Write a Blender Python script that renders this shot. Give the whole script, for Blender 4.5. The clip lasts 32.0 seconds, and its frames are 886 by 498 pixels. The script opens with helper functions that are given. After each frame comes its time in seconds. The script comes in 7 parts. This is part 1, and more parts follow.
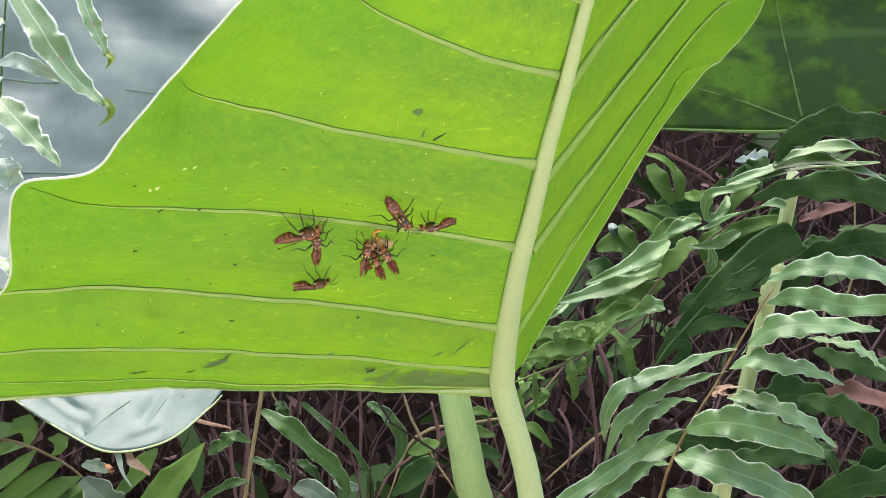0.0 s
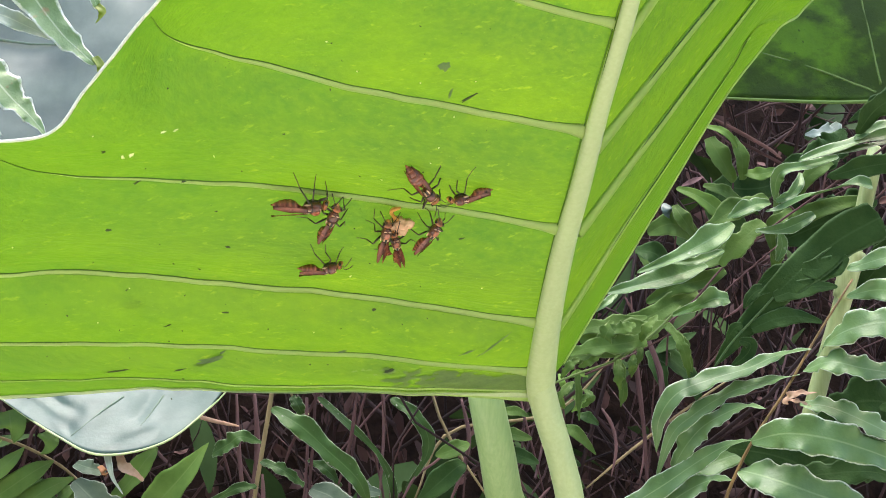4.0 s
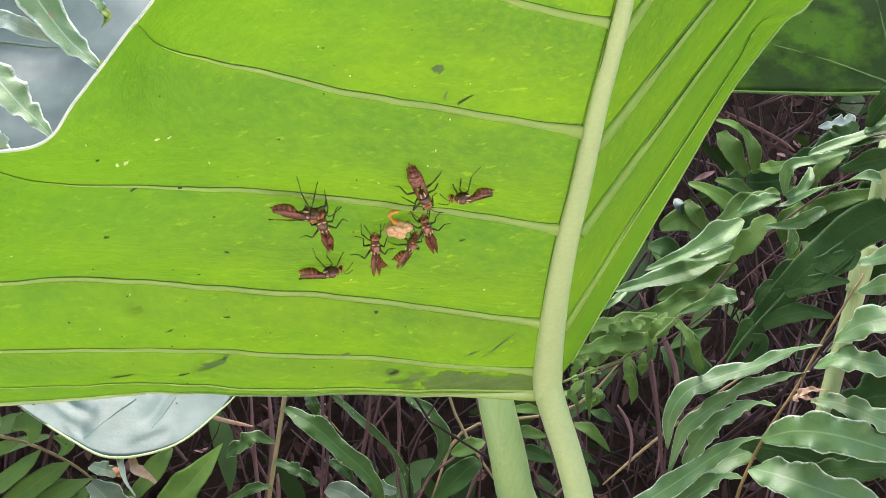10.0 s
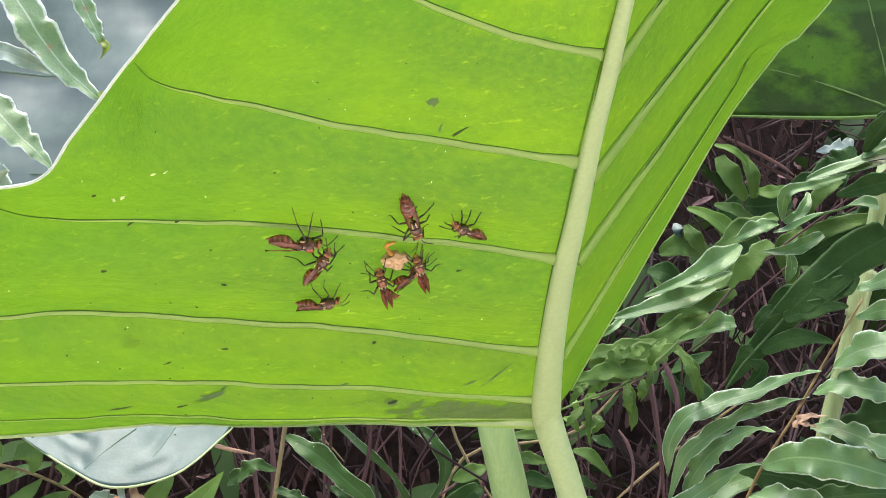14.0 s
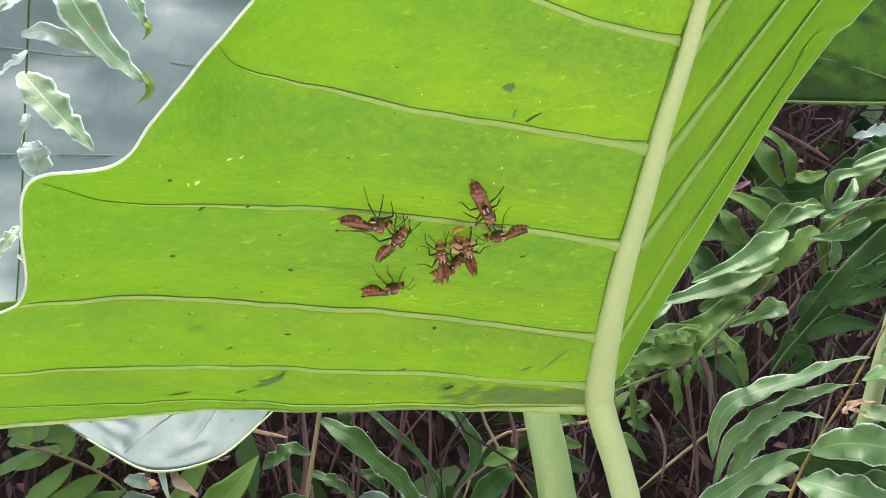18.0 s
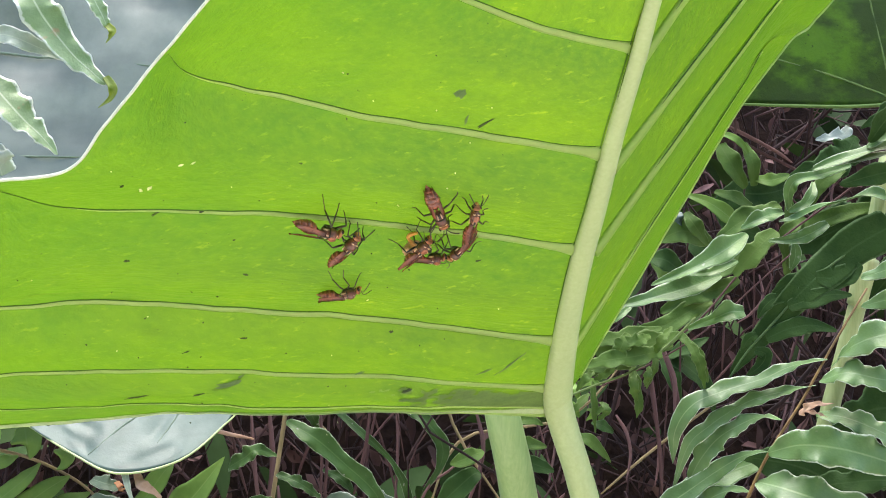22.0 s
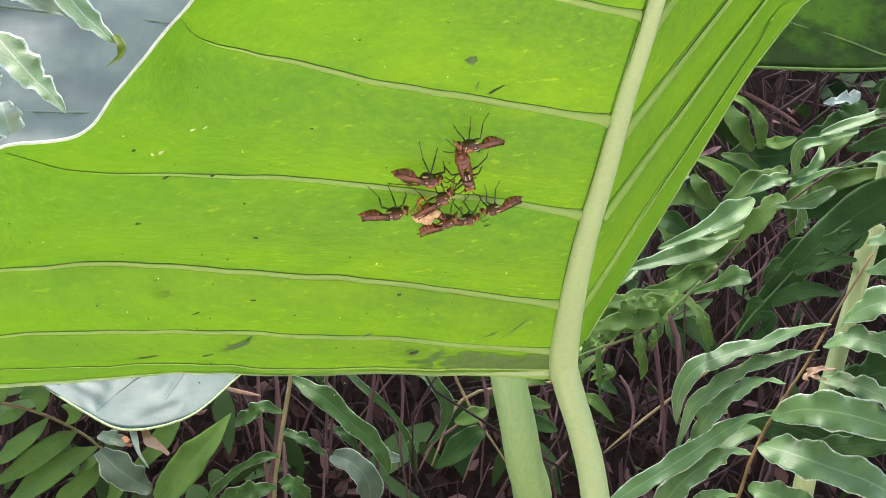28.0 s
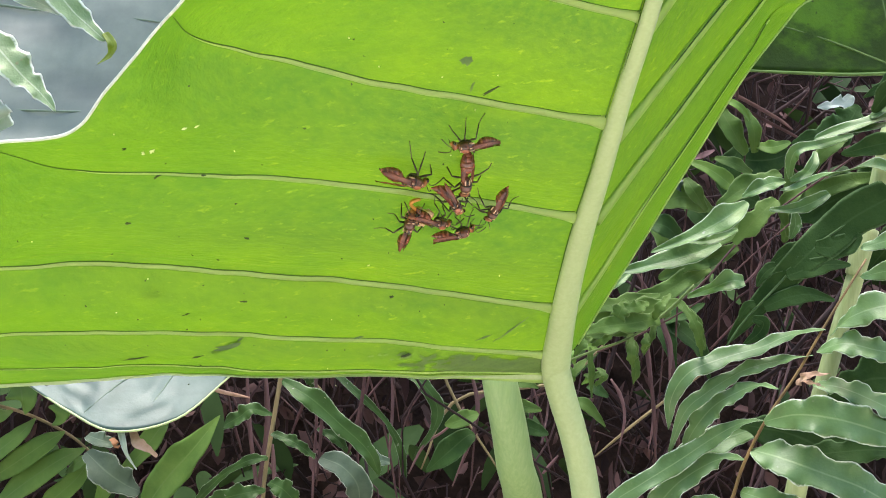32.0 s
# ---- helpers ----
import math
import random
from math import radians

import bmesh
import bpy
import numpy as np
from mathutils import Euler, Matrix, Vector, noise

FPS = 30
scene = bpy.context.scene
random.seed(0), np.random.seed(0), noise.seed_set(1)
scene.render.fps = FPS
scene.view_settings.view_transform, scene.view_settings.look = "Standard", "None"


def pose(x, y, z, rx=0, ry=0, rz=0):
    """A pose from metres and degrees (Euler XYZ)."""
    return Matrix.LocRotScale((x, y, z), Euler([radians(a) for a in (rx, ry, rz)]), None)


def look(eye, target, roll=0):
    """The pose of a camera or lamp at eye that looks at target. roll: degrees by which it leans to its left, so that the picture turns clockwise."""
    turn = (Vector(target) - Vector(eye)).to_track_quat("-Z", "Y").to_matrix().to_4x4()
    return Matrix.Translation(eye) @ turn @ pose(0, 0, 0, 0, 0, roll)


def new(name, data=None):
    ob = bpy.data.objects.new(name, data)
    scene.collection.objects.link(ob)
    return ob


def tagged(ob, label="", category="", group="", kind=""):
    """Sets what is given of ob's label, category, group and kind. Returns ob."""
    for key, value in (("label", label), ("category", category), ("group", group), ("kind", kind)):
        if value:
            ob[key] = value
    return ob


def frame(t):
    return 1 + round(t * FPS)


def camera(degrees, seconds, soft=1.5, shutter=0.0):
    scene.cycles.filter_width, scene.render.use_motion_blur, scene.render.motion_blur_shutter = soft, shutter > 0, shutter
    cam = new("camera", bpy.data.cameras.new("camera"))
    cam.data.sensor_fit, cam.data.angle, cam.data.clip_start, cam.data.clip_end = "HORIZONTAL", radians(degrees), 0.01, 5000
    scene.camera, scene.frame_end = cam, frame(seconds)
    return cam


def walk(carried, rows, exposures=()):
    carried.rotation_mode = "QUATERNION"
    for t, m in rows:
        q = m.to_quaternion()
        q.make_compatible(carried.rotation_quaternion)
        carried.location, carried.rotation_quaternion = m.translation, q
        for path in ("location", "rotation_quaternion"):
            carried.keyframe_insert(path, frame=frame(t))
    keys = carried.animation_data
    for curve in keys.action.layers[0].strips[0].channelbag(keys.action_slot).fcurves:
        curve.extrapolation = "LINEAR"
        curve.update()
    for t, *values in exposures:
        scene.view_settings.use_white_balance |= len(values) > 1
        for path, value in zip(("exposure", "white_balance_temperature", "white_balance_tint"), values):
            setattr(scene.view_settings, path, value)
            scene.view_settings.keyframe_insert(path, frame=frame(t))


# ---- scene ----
cam = camera(36.0, 32.0, soft=1.0)
walk(cam, [
    (0, pose(-0.0221, -0.5590, 0.5887, 90.638, -0.521, -2.990)),
    (0.5, pose(-0.0138, -0.5322, 0.5886, 90.368, -0.534, -2.414)),
    (1, pose(-0.0085, -0.4930, 0.5915, 89.978, -0.635, -1.658)),
    (1.5, pose(-0.0100, -0.4799, 0.5941, 89.631, -0.645, -1.714)),
    (2, pose(-0.0181, -0.4794, 0.5917, 89.657, -0.791, -2.030)),
    (2.5, pose(-0.0196, -0.4798, 0.5947, 89.590, -0.927, -2.031)),
    (3, pose(-0.0169, -0.4763, 0.5883, 89.901, -1.025, -1.804)),
    (3.5, pose(-0.0157, -0.4763, 0.5903, 89.845, -1.108, -1.488)),
    (5.5, pose(-0.0116, -0.4730, 0.5888, 89.744, -1.105, -1.373)),
    (6, pose(-0.0052, -0.4732, 0.5907, 89.672, -1.032, -1.092)),
    (6.5, pose(-0.0037, -0.4745, 0.5903, 89.442, -0.895, -0.906)),
    (7, pose(-0.0036, -0.4776, 0.5964, 89.021, -0.813, -1.017)),
    (7.5, pose(-0.0074, -0.4758, 0.5940, 89.093, -0.718, -1.052)),
    (8, pose(-0.0077, -0.4734, 0.5927, 89.238, -0.656, -0.780)),
    (8.5, pose(-0.0074, -0.4723, 0.5921, 89.412, -0.570, -0.560)),
    (9, pose(-0.0075, -0.4726, 0.5927, 89.484, -0.529, -0.449)),
    (9.5, pose(-0.0031, -0.4748, 0.5943, 89.513, -0.472, -0.145)),
    (10, pose(-0.0043, -0.4742, 0.5942, 89.389, -0.374, -0.082)),
    (10.5, pose(-0.0042, -0.4760, 0.6017, 89.346, -0.276, -0.072)),
    (11, pose(-0.0060, -0.4779, 0.6035, 89.393, -0.261, -0.142)),
    (11.5, pose(-0.0002, -0.4777, 0.6032, 89.537, -0.188, 0.003)),
    (12, pose(-0.0005, -0.4763, 0.6017, 89.769, -0.079, -0.042)),
    (12.5, pose(-0.0004, -0.4759, 0.6009, 89.907, -0.041, -0.058)),
    (13, pose(0.0000, -0.4755, 0.6000, 90.000, 0.000, -0.000)),
    (13.5, pose(0.0010, -0.4752, 0.5989, 90.065, 0.039, 0.072)),
    (14, pose(-0.0015, -0.4752, 0.5984, 90.169, 0.027, 0.122)),
    (14.5, pose(-0.0072, -0.4737, 0.5970, 90.080, -0.054, -0.033)),
    (16.5, pose(-0.0013, -0.4731, 0.5971, 90.032, -0.150, 0.148)),
    (17, pose(-0.0139, -0.4729, 0.5990, 89.781, -0.119, -0.236)),
    (17.5, pose(-0.0273, -0.4724, 0.5990, 89.555, -0.185, -0.601)),
    (18, pose(-0.0306, -0.4728, 0.6002, 89.340, -0.225, -0.676)),
    (18.5, pose(-0.0299, -0.4722, 0.5999, 89.365, -0.318, -0.720)),
    (19, pose(-0.0281, -0.4729, 0.5986, 89.377, -0.305, -0.755)),
    (19.5, pose(-0.0172, -0.4721, 0.6003, 89.310, -0.288, -0.515)),
    (20, pose(-0.0163, -0.4718, 0.5994, 89.304, -0.260, -0.598)),
    (20.5, pose(-0.0165, -0.4730, 0.6009, 89.265, -0.209, -0.728)),
    (21, pose(-0.0174, -0.4725, 0.6014, 89.266, -0.172, -0.889)),
    (21.5, pose(-0.0192, -0.4725, 0.6010, 89.265, -0.197, -1.161)),
    (22, pose(-0.0204, -0.4759, 0.6027, 89.235, -0.244, -1.314)),
    (22.5, pose(-0.0225, -0.4769, 0.6040, 89.338, -0.289, -1.456)),
    (23, pose(-0.0257, -0.4770, 0.6032, 89.447, -0.430, -1.682)),
    (23.5, pose(-0.0221, -0.4777, 0.6037, 89.527, -0.495, -1.715)),
    (24, pose(-0.0212, -0.4782, 0.6042, 89.415, -0.563, -1.738)),
    (24.5, pose(-0.0204, -0.4765, 0.6029, 89.309, -0.601, -1.743)),
    (25, pose(-0.0196, -0.4741, 0.5995, 89.218, -0.668, -1.757)),
    (25.5, pose(-0.0179, -0.4728, 0.5988, 89.019, -0.674, -1.640)),
    (27.5, pose(-0.0269, -0.4742, 0.6035, 87.590, -0.782, -1.601)),
    (28, pose(-0.0229, -0.4780, 0.6074, 87.184, -0.775, -1.217)),
    (28.5, pose(-0.0198, -0.4753, 0.6063, 87.124, -0.811, -1.136)),
    (29, pose(-0.0196, -0.4738, 0.6047, 87.179, -0.737, -1.107)),
    (29.5, pose(-0.0189, -0.4734, 0.6051, 87.099, -0.720, -1.102)),
    (30, pose(-0.0175, -0.4741, 0.6070, 87.004, -0.666, -1.170)),
    (30.5, pose(-0.0168, -0.4759, 0.6101, 86.889, -0.617, -1.256)),
    (31, pose(-0.0169, -0.4769, 0.6127, 86.852, -0.566, -1.300)),
    (31.5, pose(-0.0183, -0.4762, 0.6112, 87.079, -0.555, -1.423)),
    (32, pose(-0.0242, -0.4738, 0.6070, 87.297, -1.177, -1.664)),
], [(0, 2.1), (32, 2.1)])

# ---- world and sun: a bright overcast sky over a shaded bank ----
world = bpy.data.worlds.new("overcast_sky")
scene.world = world
world.use_nodes = True
wn = world.node_tree
sky = wn.nodes.new("ShaderNodeTexSky")
sky.sky_type, sky.sun_disc, sky.sun_elevation, sky.sun_rotation = "NISHITA", False, radians(62), radians(20)
sky.air_density, sky.dust_density, sky.ozone_density = 1.0, 4.0, 1.0
wn.links.new(sky.outputs[0], wn.nodes["Background"].inputs[0])
wn.nodes["Background"].inputs[1].default_value = 0.15
sun = new("sun", bpy.data.lights.new("sun", "SUN"))
sun.data.energy, sun.data.angle, sun.data.color = 1.5, radians(25), (1.0, 0.96, 0.9)
sun.matrix_world = look((-0.6, 0.2, 3.4), (0, 0, 0))


# ---- node materials ----
class Mat:
    """A small node-tree writer."""

    def __init__(self, name):
        self.m = bpy.data.materials.new(name)
        self.m.use_nodes = True
        self.t = self.m.node_tree
        self.b = self.t.nodes["Principled BSDF"]
        self.out = self.t.nodes["Material Output"]

    def node(self, kind, **props):
        n = self.t.nodes.new("ShaderNode" + kind)
        if "operation" in props:
            n.operation = props["operation"]
        if "data_type" in props:
            n.data_type, n.blend_type = props["data_type"], props["blend_type"]
        if "noise_dimensions" in props:
            n.noise_dimensions = props["noise_dimensions"]
        if "uv_map" in props:
            n.uv_map = props["uv_map"]
        return n

    def link(self, a, b):
        self.t.links.new(a, b)

    def mix(self, fac, a, b, blend="MIX"):
        n = self.node("Mix", data_type="RGBA", blend_type=blend)
        for sock, v in ((n.inputs[0], fac), (n.inputs[6], a), (n.inputs[7], b)):
            if isinstance(v, (int, float)):
                sock.default_value = v
            elif isinstance(v, tuple):
                sock.default_value = (*v, 1.0) if len(v) == 3 else v
            else:
                self.link(v, sock)
        return n.outputs[2]

    def noise(self, scale, detail=4.0, rough=0.55, stretch=None, seed=0.0, coord="Object"):
        c = self.node("TexCoord").outputs[coord]
        n = self.node("TexNoise", noise_dimensions="4D")
        mp = self.node("Mapping")
        mp.inputs["Scale"].default_value = stretch or (1, 1, 1)
        self.link(c, mp.inputs[0])
        self.link(mp.outputs[0], n.inputs["Vector"])
        n.inputs["Scale"].default_value, n.inputs["Detail"].default_value = scale, detail
        n.inputs["Roughness"].default_value, n.inputs["W"].default_value = rough, seed
        return n.outputs[0]

    def ramp(self, fac, *stops):
        n = self.node("ValToRGB")
        while len(n.color_ramp.elements) < len(stops):
            n.color_ramp.elements.new(0.5)
        for e, (p, c) in zip(n.color_ramp.elements, stops):
            e.position = p
            e.color = (c, c, c, 1) if isinstance(c, (int, float)) else (*c, 1)
        self.link(fac, n.inputs[0])
        return n.outputs[0]

    def math(self, op, a, b=0.0, c=0.0):
        n = self.node("Math", operation=op)
        for sock, v in zip(n.inputs, (a, b, c)):
            if isinstance(v, (int, float)):
                sock.default_value = v
            else:
                self.link(v, sock)
        return n.outputs[0]

    def uv(self):
        s = self.node("SeparateXYZ")
        self.link(self.node("UVMap", uv_map="UVMap").outputs[0], s.inputs[0])
        return s.outputs[0], s.outputs[1]

    def rand(self):
        return self.node("ObjectInfo").outputs["Random"]

    def bump(self, height, strength=0.3, dist=0.001):
        n = self.node("Bump")
        n.inputs["Strength"].default_value, n.inputs["Distance"].default_value = strength, dist
        self.link(height, n.inputs["Height"])
        self.link(n.outputs[0], self.b.inputs["Normal"])
        return n.outputs[0]

    def set(self, color=None, rough=None, spec=None, metal=None, coat=None):
        for name, v in (("Base Color", color), ("Roughness", rough), ("Specular IOR Level", spec), ("Metallic", metal), ("Coat Weight", coat)):
            if v is None:
                continue
            if isinstance(v, tuple):
                self.b.inputs[name].default_value = (*v, 1)
            elif isinstance(v, (int, float)):
                self.b.inputs[name].default_value = v
            else:
                self.link(v, self.b.inputs[name])
        return self

    def translucent(self, color, weight, normal=None):
        tr = self.node("BsdfTranslucent")
        if isinstance(color, tuple):
            tr.inputs[0].default_value = (*color, 1)
        else:
            self.link(color, tr.inputs[0])
        if normal:
            self.link(normal, tr.inputs[1])
        mx = self.node("MixShader")
        mx.inputs[0].default_value = weight
        self.link(self.b.outputs[0], mx.inputs[1])
        self.link(tr.outputs[0], mx.inputs[2])
        self.link(mx.outputs[0], self.out.inputs[0])
        return self


def big_leaf_material(name, ribs):
    """The thin bright blade of the elephant ear, seen from below with the sky behind it."""
    a = Mat(name)
    u, v = a.uv()
    broad = a.noise(30, 3, 0.5, (1, 1.5, 1), 2.0)
    patch = a.noise(170, 4, 0.58, (0.42, 0.16, 1), 3.0, "UV")
    streak = a.noise(420, 4, 0.58, (0.42, 0.16, 1), 5.0, "UV")
    fine = a.noise(1500, 3, 0.6, (0.8, 1.0, 1), 7.0)
    f0 = a.ramp(broad, (0.35, 0.0), (0.65, 1.0))
    f1 = a.ramp(patch, (0.36, 0.0), (0.66, 1.0))
    f2 = a.ramp(streak, (0.45, 0.0), (0.74, 1.0))
    f3 = a.ramp(fine, (0.64, 0.0), (0.78, 1.0))
    base = a.mix(f0, (0.096, 0.236, 0.016), (0.160, 0.318, 0.012))
    # painted shading of the undulating blade: duller along each rib's lower side, yellower away
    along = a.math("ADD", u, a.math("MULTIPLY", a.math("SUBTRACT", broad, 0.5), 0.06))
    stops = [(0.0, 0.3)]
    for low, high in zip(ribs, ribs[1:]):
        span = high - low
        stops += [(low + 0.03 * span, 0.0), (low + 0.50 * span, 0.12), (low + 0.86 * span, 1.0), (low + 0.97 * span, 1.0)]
    rib_shade = a.ramp(along, *stops)
    base = a.mix(a.math("MULTIPLY", rib_shade, 0.5), base, (0.078, 0.225, 0.018))
    base = a.mix(a.math("MULTIPLY", a.math("SUBTRACT", 1.0, rib_shade), 0.15), base, (0.250, 0.430, 0.008))
    base = a.mix(a.math("MULTIPLY", f1, 0.34), base, (0.230, 0.420, 0.010))
    base = a.mix(a.math("MULTIPLY", f2, 0.27), base, (0.310, 0.50, 0.014))
    base = a.mix(a.math("MULTIPLY", a.math("MULTIPLY", f2, f3), 0.9), base, (0.52, 0.66, 0.14))
    fleck = a.ramp(a.noise(300, 4, 0.62, (0.6, 1.3, 1), 17.0), (0.60, 0.0), (0.72, 1.0))
    base = a.mix(a.math("MULTIPLY", fleck, 0.55), base, (0.46, 0.64, 0.03))
    dull = a.ramp(a.noise(280, 4, 0.58, (0.40, 0.14, 1), 23.0, "UV"), (0.52, 0.0), (0.74, 1.0))
    base = a.mix(a.math("MULTIPLY", dull, 0.22), base, (0.055, 0.16, 0.012))
    # greener towards the margin
    edge = a.ramp(v, (0.25, 0.0), (0.75, 1.0))
    base = a.mix(a.math("MULTIPLY", edge, 0.40), base, (0.118, 0.300, 0.008))
    # pin-prick dark specks
    dots = a.noise(800, 2, 0.4, None, 11.0)
    base = a.mix(a.math("MULTIPLY", a.ramp(dots, (0.745, 0.0), (0.765, 1.0)), 0.7), base, (0.03, 0.07, 0.01))
    h = a.math("ADD", a.math("MULTIPLY", patch, 0.8), a.math("ADD", a.math("MULTIPLY", streak, 0.12), a.math("MULTIPLY", fine, 0.12)))
    nm = a.bump(h, 0.5, 0.0022)
    a.set(a.mix(0.14, base, (0.16, 0.26, 0.07)), 0.45, 0.30)
    thin = a.mix(1.0, base, (0.430, 0.425, 0.45), "MULTIPLY")
    return a.translucent(thin, 0.5, nm).m


def vein_material(name, c1, c2, thin):
    a = Mat(name)
    n = a.noise(600, 3, 0.6, (0.3, 1, 1), 3.0)
    c = a.mix(n, c1, c2)
    a.set(c, 0.42, 0.4)
    a.bump(n, 0.2, 0.0006)
    return a.translucent(thin, 0.4).m


def stalk_material(name, c1, c2):
    a = Mat(name)
    long = a.noise(120, 4, 0.6, (6, 6, 0.6), 1.0)
    blot = a.noise(160, 3, 0.5, None, 4.0)
    c = a.mix(a.ramp(long, (0.35, 0.0), (0.7, 1.0)), c1, c2)
    c = a.mix(a.math("MULTIPLY", a.ramp(blot, (0.6, 0.0), (0.75, 1.0)), 0.12), c, tuple(x * 0.65 for x in c1))
    a.set(c, 0.42, 0.4)
    a.bump(long, 0.12, 0.0006)
    return a.m


def foliage_material(name, dark, light, rib, rough=0.38, spec=0.5, weight=0.3, rim=None, pits=0.0, blotch=None, relief=0.35, rim_in=0.44, rust=0.0, streaks=0.0, streak_size=14):
    """Leaf with a pale midrib, side veins, blotches and a bright thin rim with edge highlights painted in, by its UV.
    """
    a = Mat(name)
    u, v = a.uv()
    big, small = a.noise(90, 4, 0.55, None, 1.0), a.noise(700, 4, 0.6, None, 6.0)
    c = a.mix(a.ramp(big, (0.3, 0.0), (0.7, 1.0)), dark, light)
    c = a.mix(a.math("MULTIPLY", small, 0.35), c, tuple(x * 0.6 for x in dark))
    c = a.mix(a.math("MULTIPLY", a.rand(), 0.35), c, tuple(x * 1.25 for x in light))
    if blotch:
        rot = a.math("ADD", a.noise(30, 5, 0.62, (1, 1, 1.5), 13.0), a.math("ADD", a.math("MULTIPLY", u, 0.22), a.math("MULTIPLY", v, 0.06)))
        c = a.mix(a.ramp(rot, (0.58, 0.0), (0.72, 0.75)), c, blotch)
        c = a.mix(a.math("MULTIPLY", a.ramp(a.noise(400, 2, 0.5, None, 3.0), (0.66, 0.0), (0.72, 1.0)), 0.8), c, blotch)
    if streaks:
        c = a.mix(a.math("MULTIPLY", a.ramp(a.noise(streak_size, 3, 0.5, (0.6, 0.6, 2.4), 31.0), (0.46, 0.0), (0.66, 1.0)), streaks), c, tuple(x * 0.45 for x in dark))
    off = a.math("ABSOLUTE", a.math("SUBTRACT", v, 0.5))
    mid = a.ramp(off, (0.012, 1.0), (0.035, 0.0))
    c = a.mix(a.math("MULTIPLY", mid, 0.75), c, rib)
    # pale margin, whitened to paint in the sky's highlights along the edge
    if rim:
        c = a.mix(a.math("MULTIPLY", a.ramp(a.math("ADD", off, a.math("MULTIPLY", a.math("SUBTRACT", small, 0.5), 0.12)), (rim_in, 0.0), (min(0.49, rim_in + 0.045), 1.0)), 0.9), c, rim)
    if pits:
        c = a.mix(a.math("MULTIPLY", a.ramp(a.noise(300, 2, 0.5, None, 9.0), (0.68, 0.0), (0.76, 1.0)), pits), c, (0.5, 0.5, 0.42))
    if rust:
        c = a.mix(a.math("MULTIPLY", a.ramp(a.noise(130, 2, 0.5, None, 19.0), (0.66, 0.0), (0.74, 1.0)), rust), c, (0.55, 0.24, 0.16))
    h = a.math("ADD", a.math("MULTIPLY", small, 0.6), a.math("MULTIPLY", big, 0.8))
    nm = a.bump(h, relief, 0.001)
    a.set(c, a.math("ADD", a.math("MULTIPLY", small, 0.2), rough - 0.1), spec)
    return a.translucent(a.mix(0.4, c, light), weight, nm).m


def simple_material(name, c1, c2, scale, rough=0.6, spec=0.3, bump=0.4, stretch=None, dist=0.001):
    a = Mat(name)
    n, m = a.noise(scale, 5, 0.6, stretch, 1.0), a.noise(scale * 0.13, 3, 0.5, None, 8.0)
    c = a.mix(a.ramp(n, (0.3, 0.0), (0.72, 1.0)), c1, c2)
    c = a.mix(a.math("MULTIPLY", m, 0.4), c, tuple(x * 0.5 for x in c1))
    c = a.mix(a.math("MULTIPLY", a.rand(), 0.25), c, c2)
    a.set(c, rough, spec)
    a.bump(n, bump, dist)
    return a.m


def stuff_material(name, colors, scale, rough=0.75):
    """Many small pieces in one mesh, each with its own shade."""
    a = Mat(name)
    r = a.node("NewGeometry").outputs["Random Per Island"]
    c = a.ramp(r, *[(i / (len(colors) - 1), col) for i, col in enumerate(colors)])
    n = a.noise(scale, 4, 0.6, None, 2.0)
    c = a.mix(a.math("MULTIPLY", n, 0.5), c, tuple(x * 0.5 for x in colors[0]))
    a.set(c, rough, 0.25)
    a.bump(n, 0.4, 0.001)
    return a.m


M_BLADE = big_leaf_material("elephant_ear_blade", (0.2, 0.4667, 0.6667, 0.8, 0.8667, 0.9333))
M_BLADE_FAR = big_leaf_material("elephant_ear_far_blade", (0.333, 0.556, 0.667, 0.778, 0.889))
M_VEIN = vein_material("pale_vein", (0.38, 0.56, 0.14), (0.50, 0.66, 0.21), (0.26, 0.42, 0.06))
# copy of the vein material with backlighting painted in as yellower green
M_VEIN_LIT = vein_material("backlit_green_vein", (0.33, 0.52, 0.095), (0.43, 0.61, 0.15), (0.26, 0.44, 0.04))
# dark green for painted shade lines beside ribs; also colours the hanging frond's rachis
M_VEIN_SHADE_RACHIS = simple_material("vein_shade_and_rachis", (0.050, 0.118, 0.016), (0.080, 0.165, 0.024), 500, 0.7, 0.2, 0.3)
M_RIM = simple_material("pale_leaf_rim", (0.55, 0.60, 0.45), (0.72, 0.76, 0.66), 300, 0.35, 0.5, 0.1)
M_PETIOLE = stalk_material("pale_green_petiole", (0.36, 0.45, 0.205), (0.41, 0.50, 0.245))
# darker, greener petiole copy; the rear stalk's shade is put into the colour
M_SHADED_STALK = stalk_material("shaded_petiole", (0.24, 0.36, 0.13), (0.31, 0.42, 0.175))
M_STALK = stalk_material("grey_green_stalk", (0.30, 0.38, 0.15), (0.42, 0.48, 0.24))
M_GLOSSY = foliage_material("glossy_upper_leaf", (0.082, 0.112, 0.086), (0.160, 0.195, 0.155), (0.05, 0.08, 0.06), 0.42, 1.0, 0.05, relief=0.08, streaks=0.6)
M_SATIN = foliage_material("satin_upper_leaf", (0.046, 0.088, 0.070), (0.088, 0.132, 0.118), (0.085, 0.118, 0.104), 0.45, 0.35, 0.05, relief=0.15, streaks=0.5, streak_size=42)
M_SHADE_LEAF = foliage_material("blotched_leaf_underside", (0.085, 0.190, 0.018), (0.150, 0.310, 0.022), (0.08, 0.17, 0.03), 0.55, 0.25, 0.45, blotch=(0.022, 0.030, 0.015))
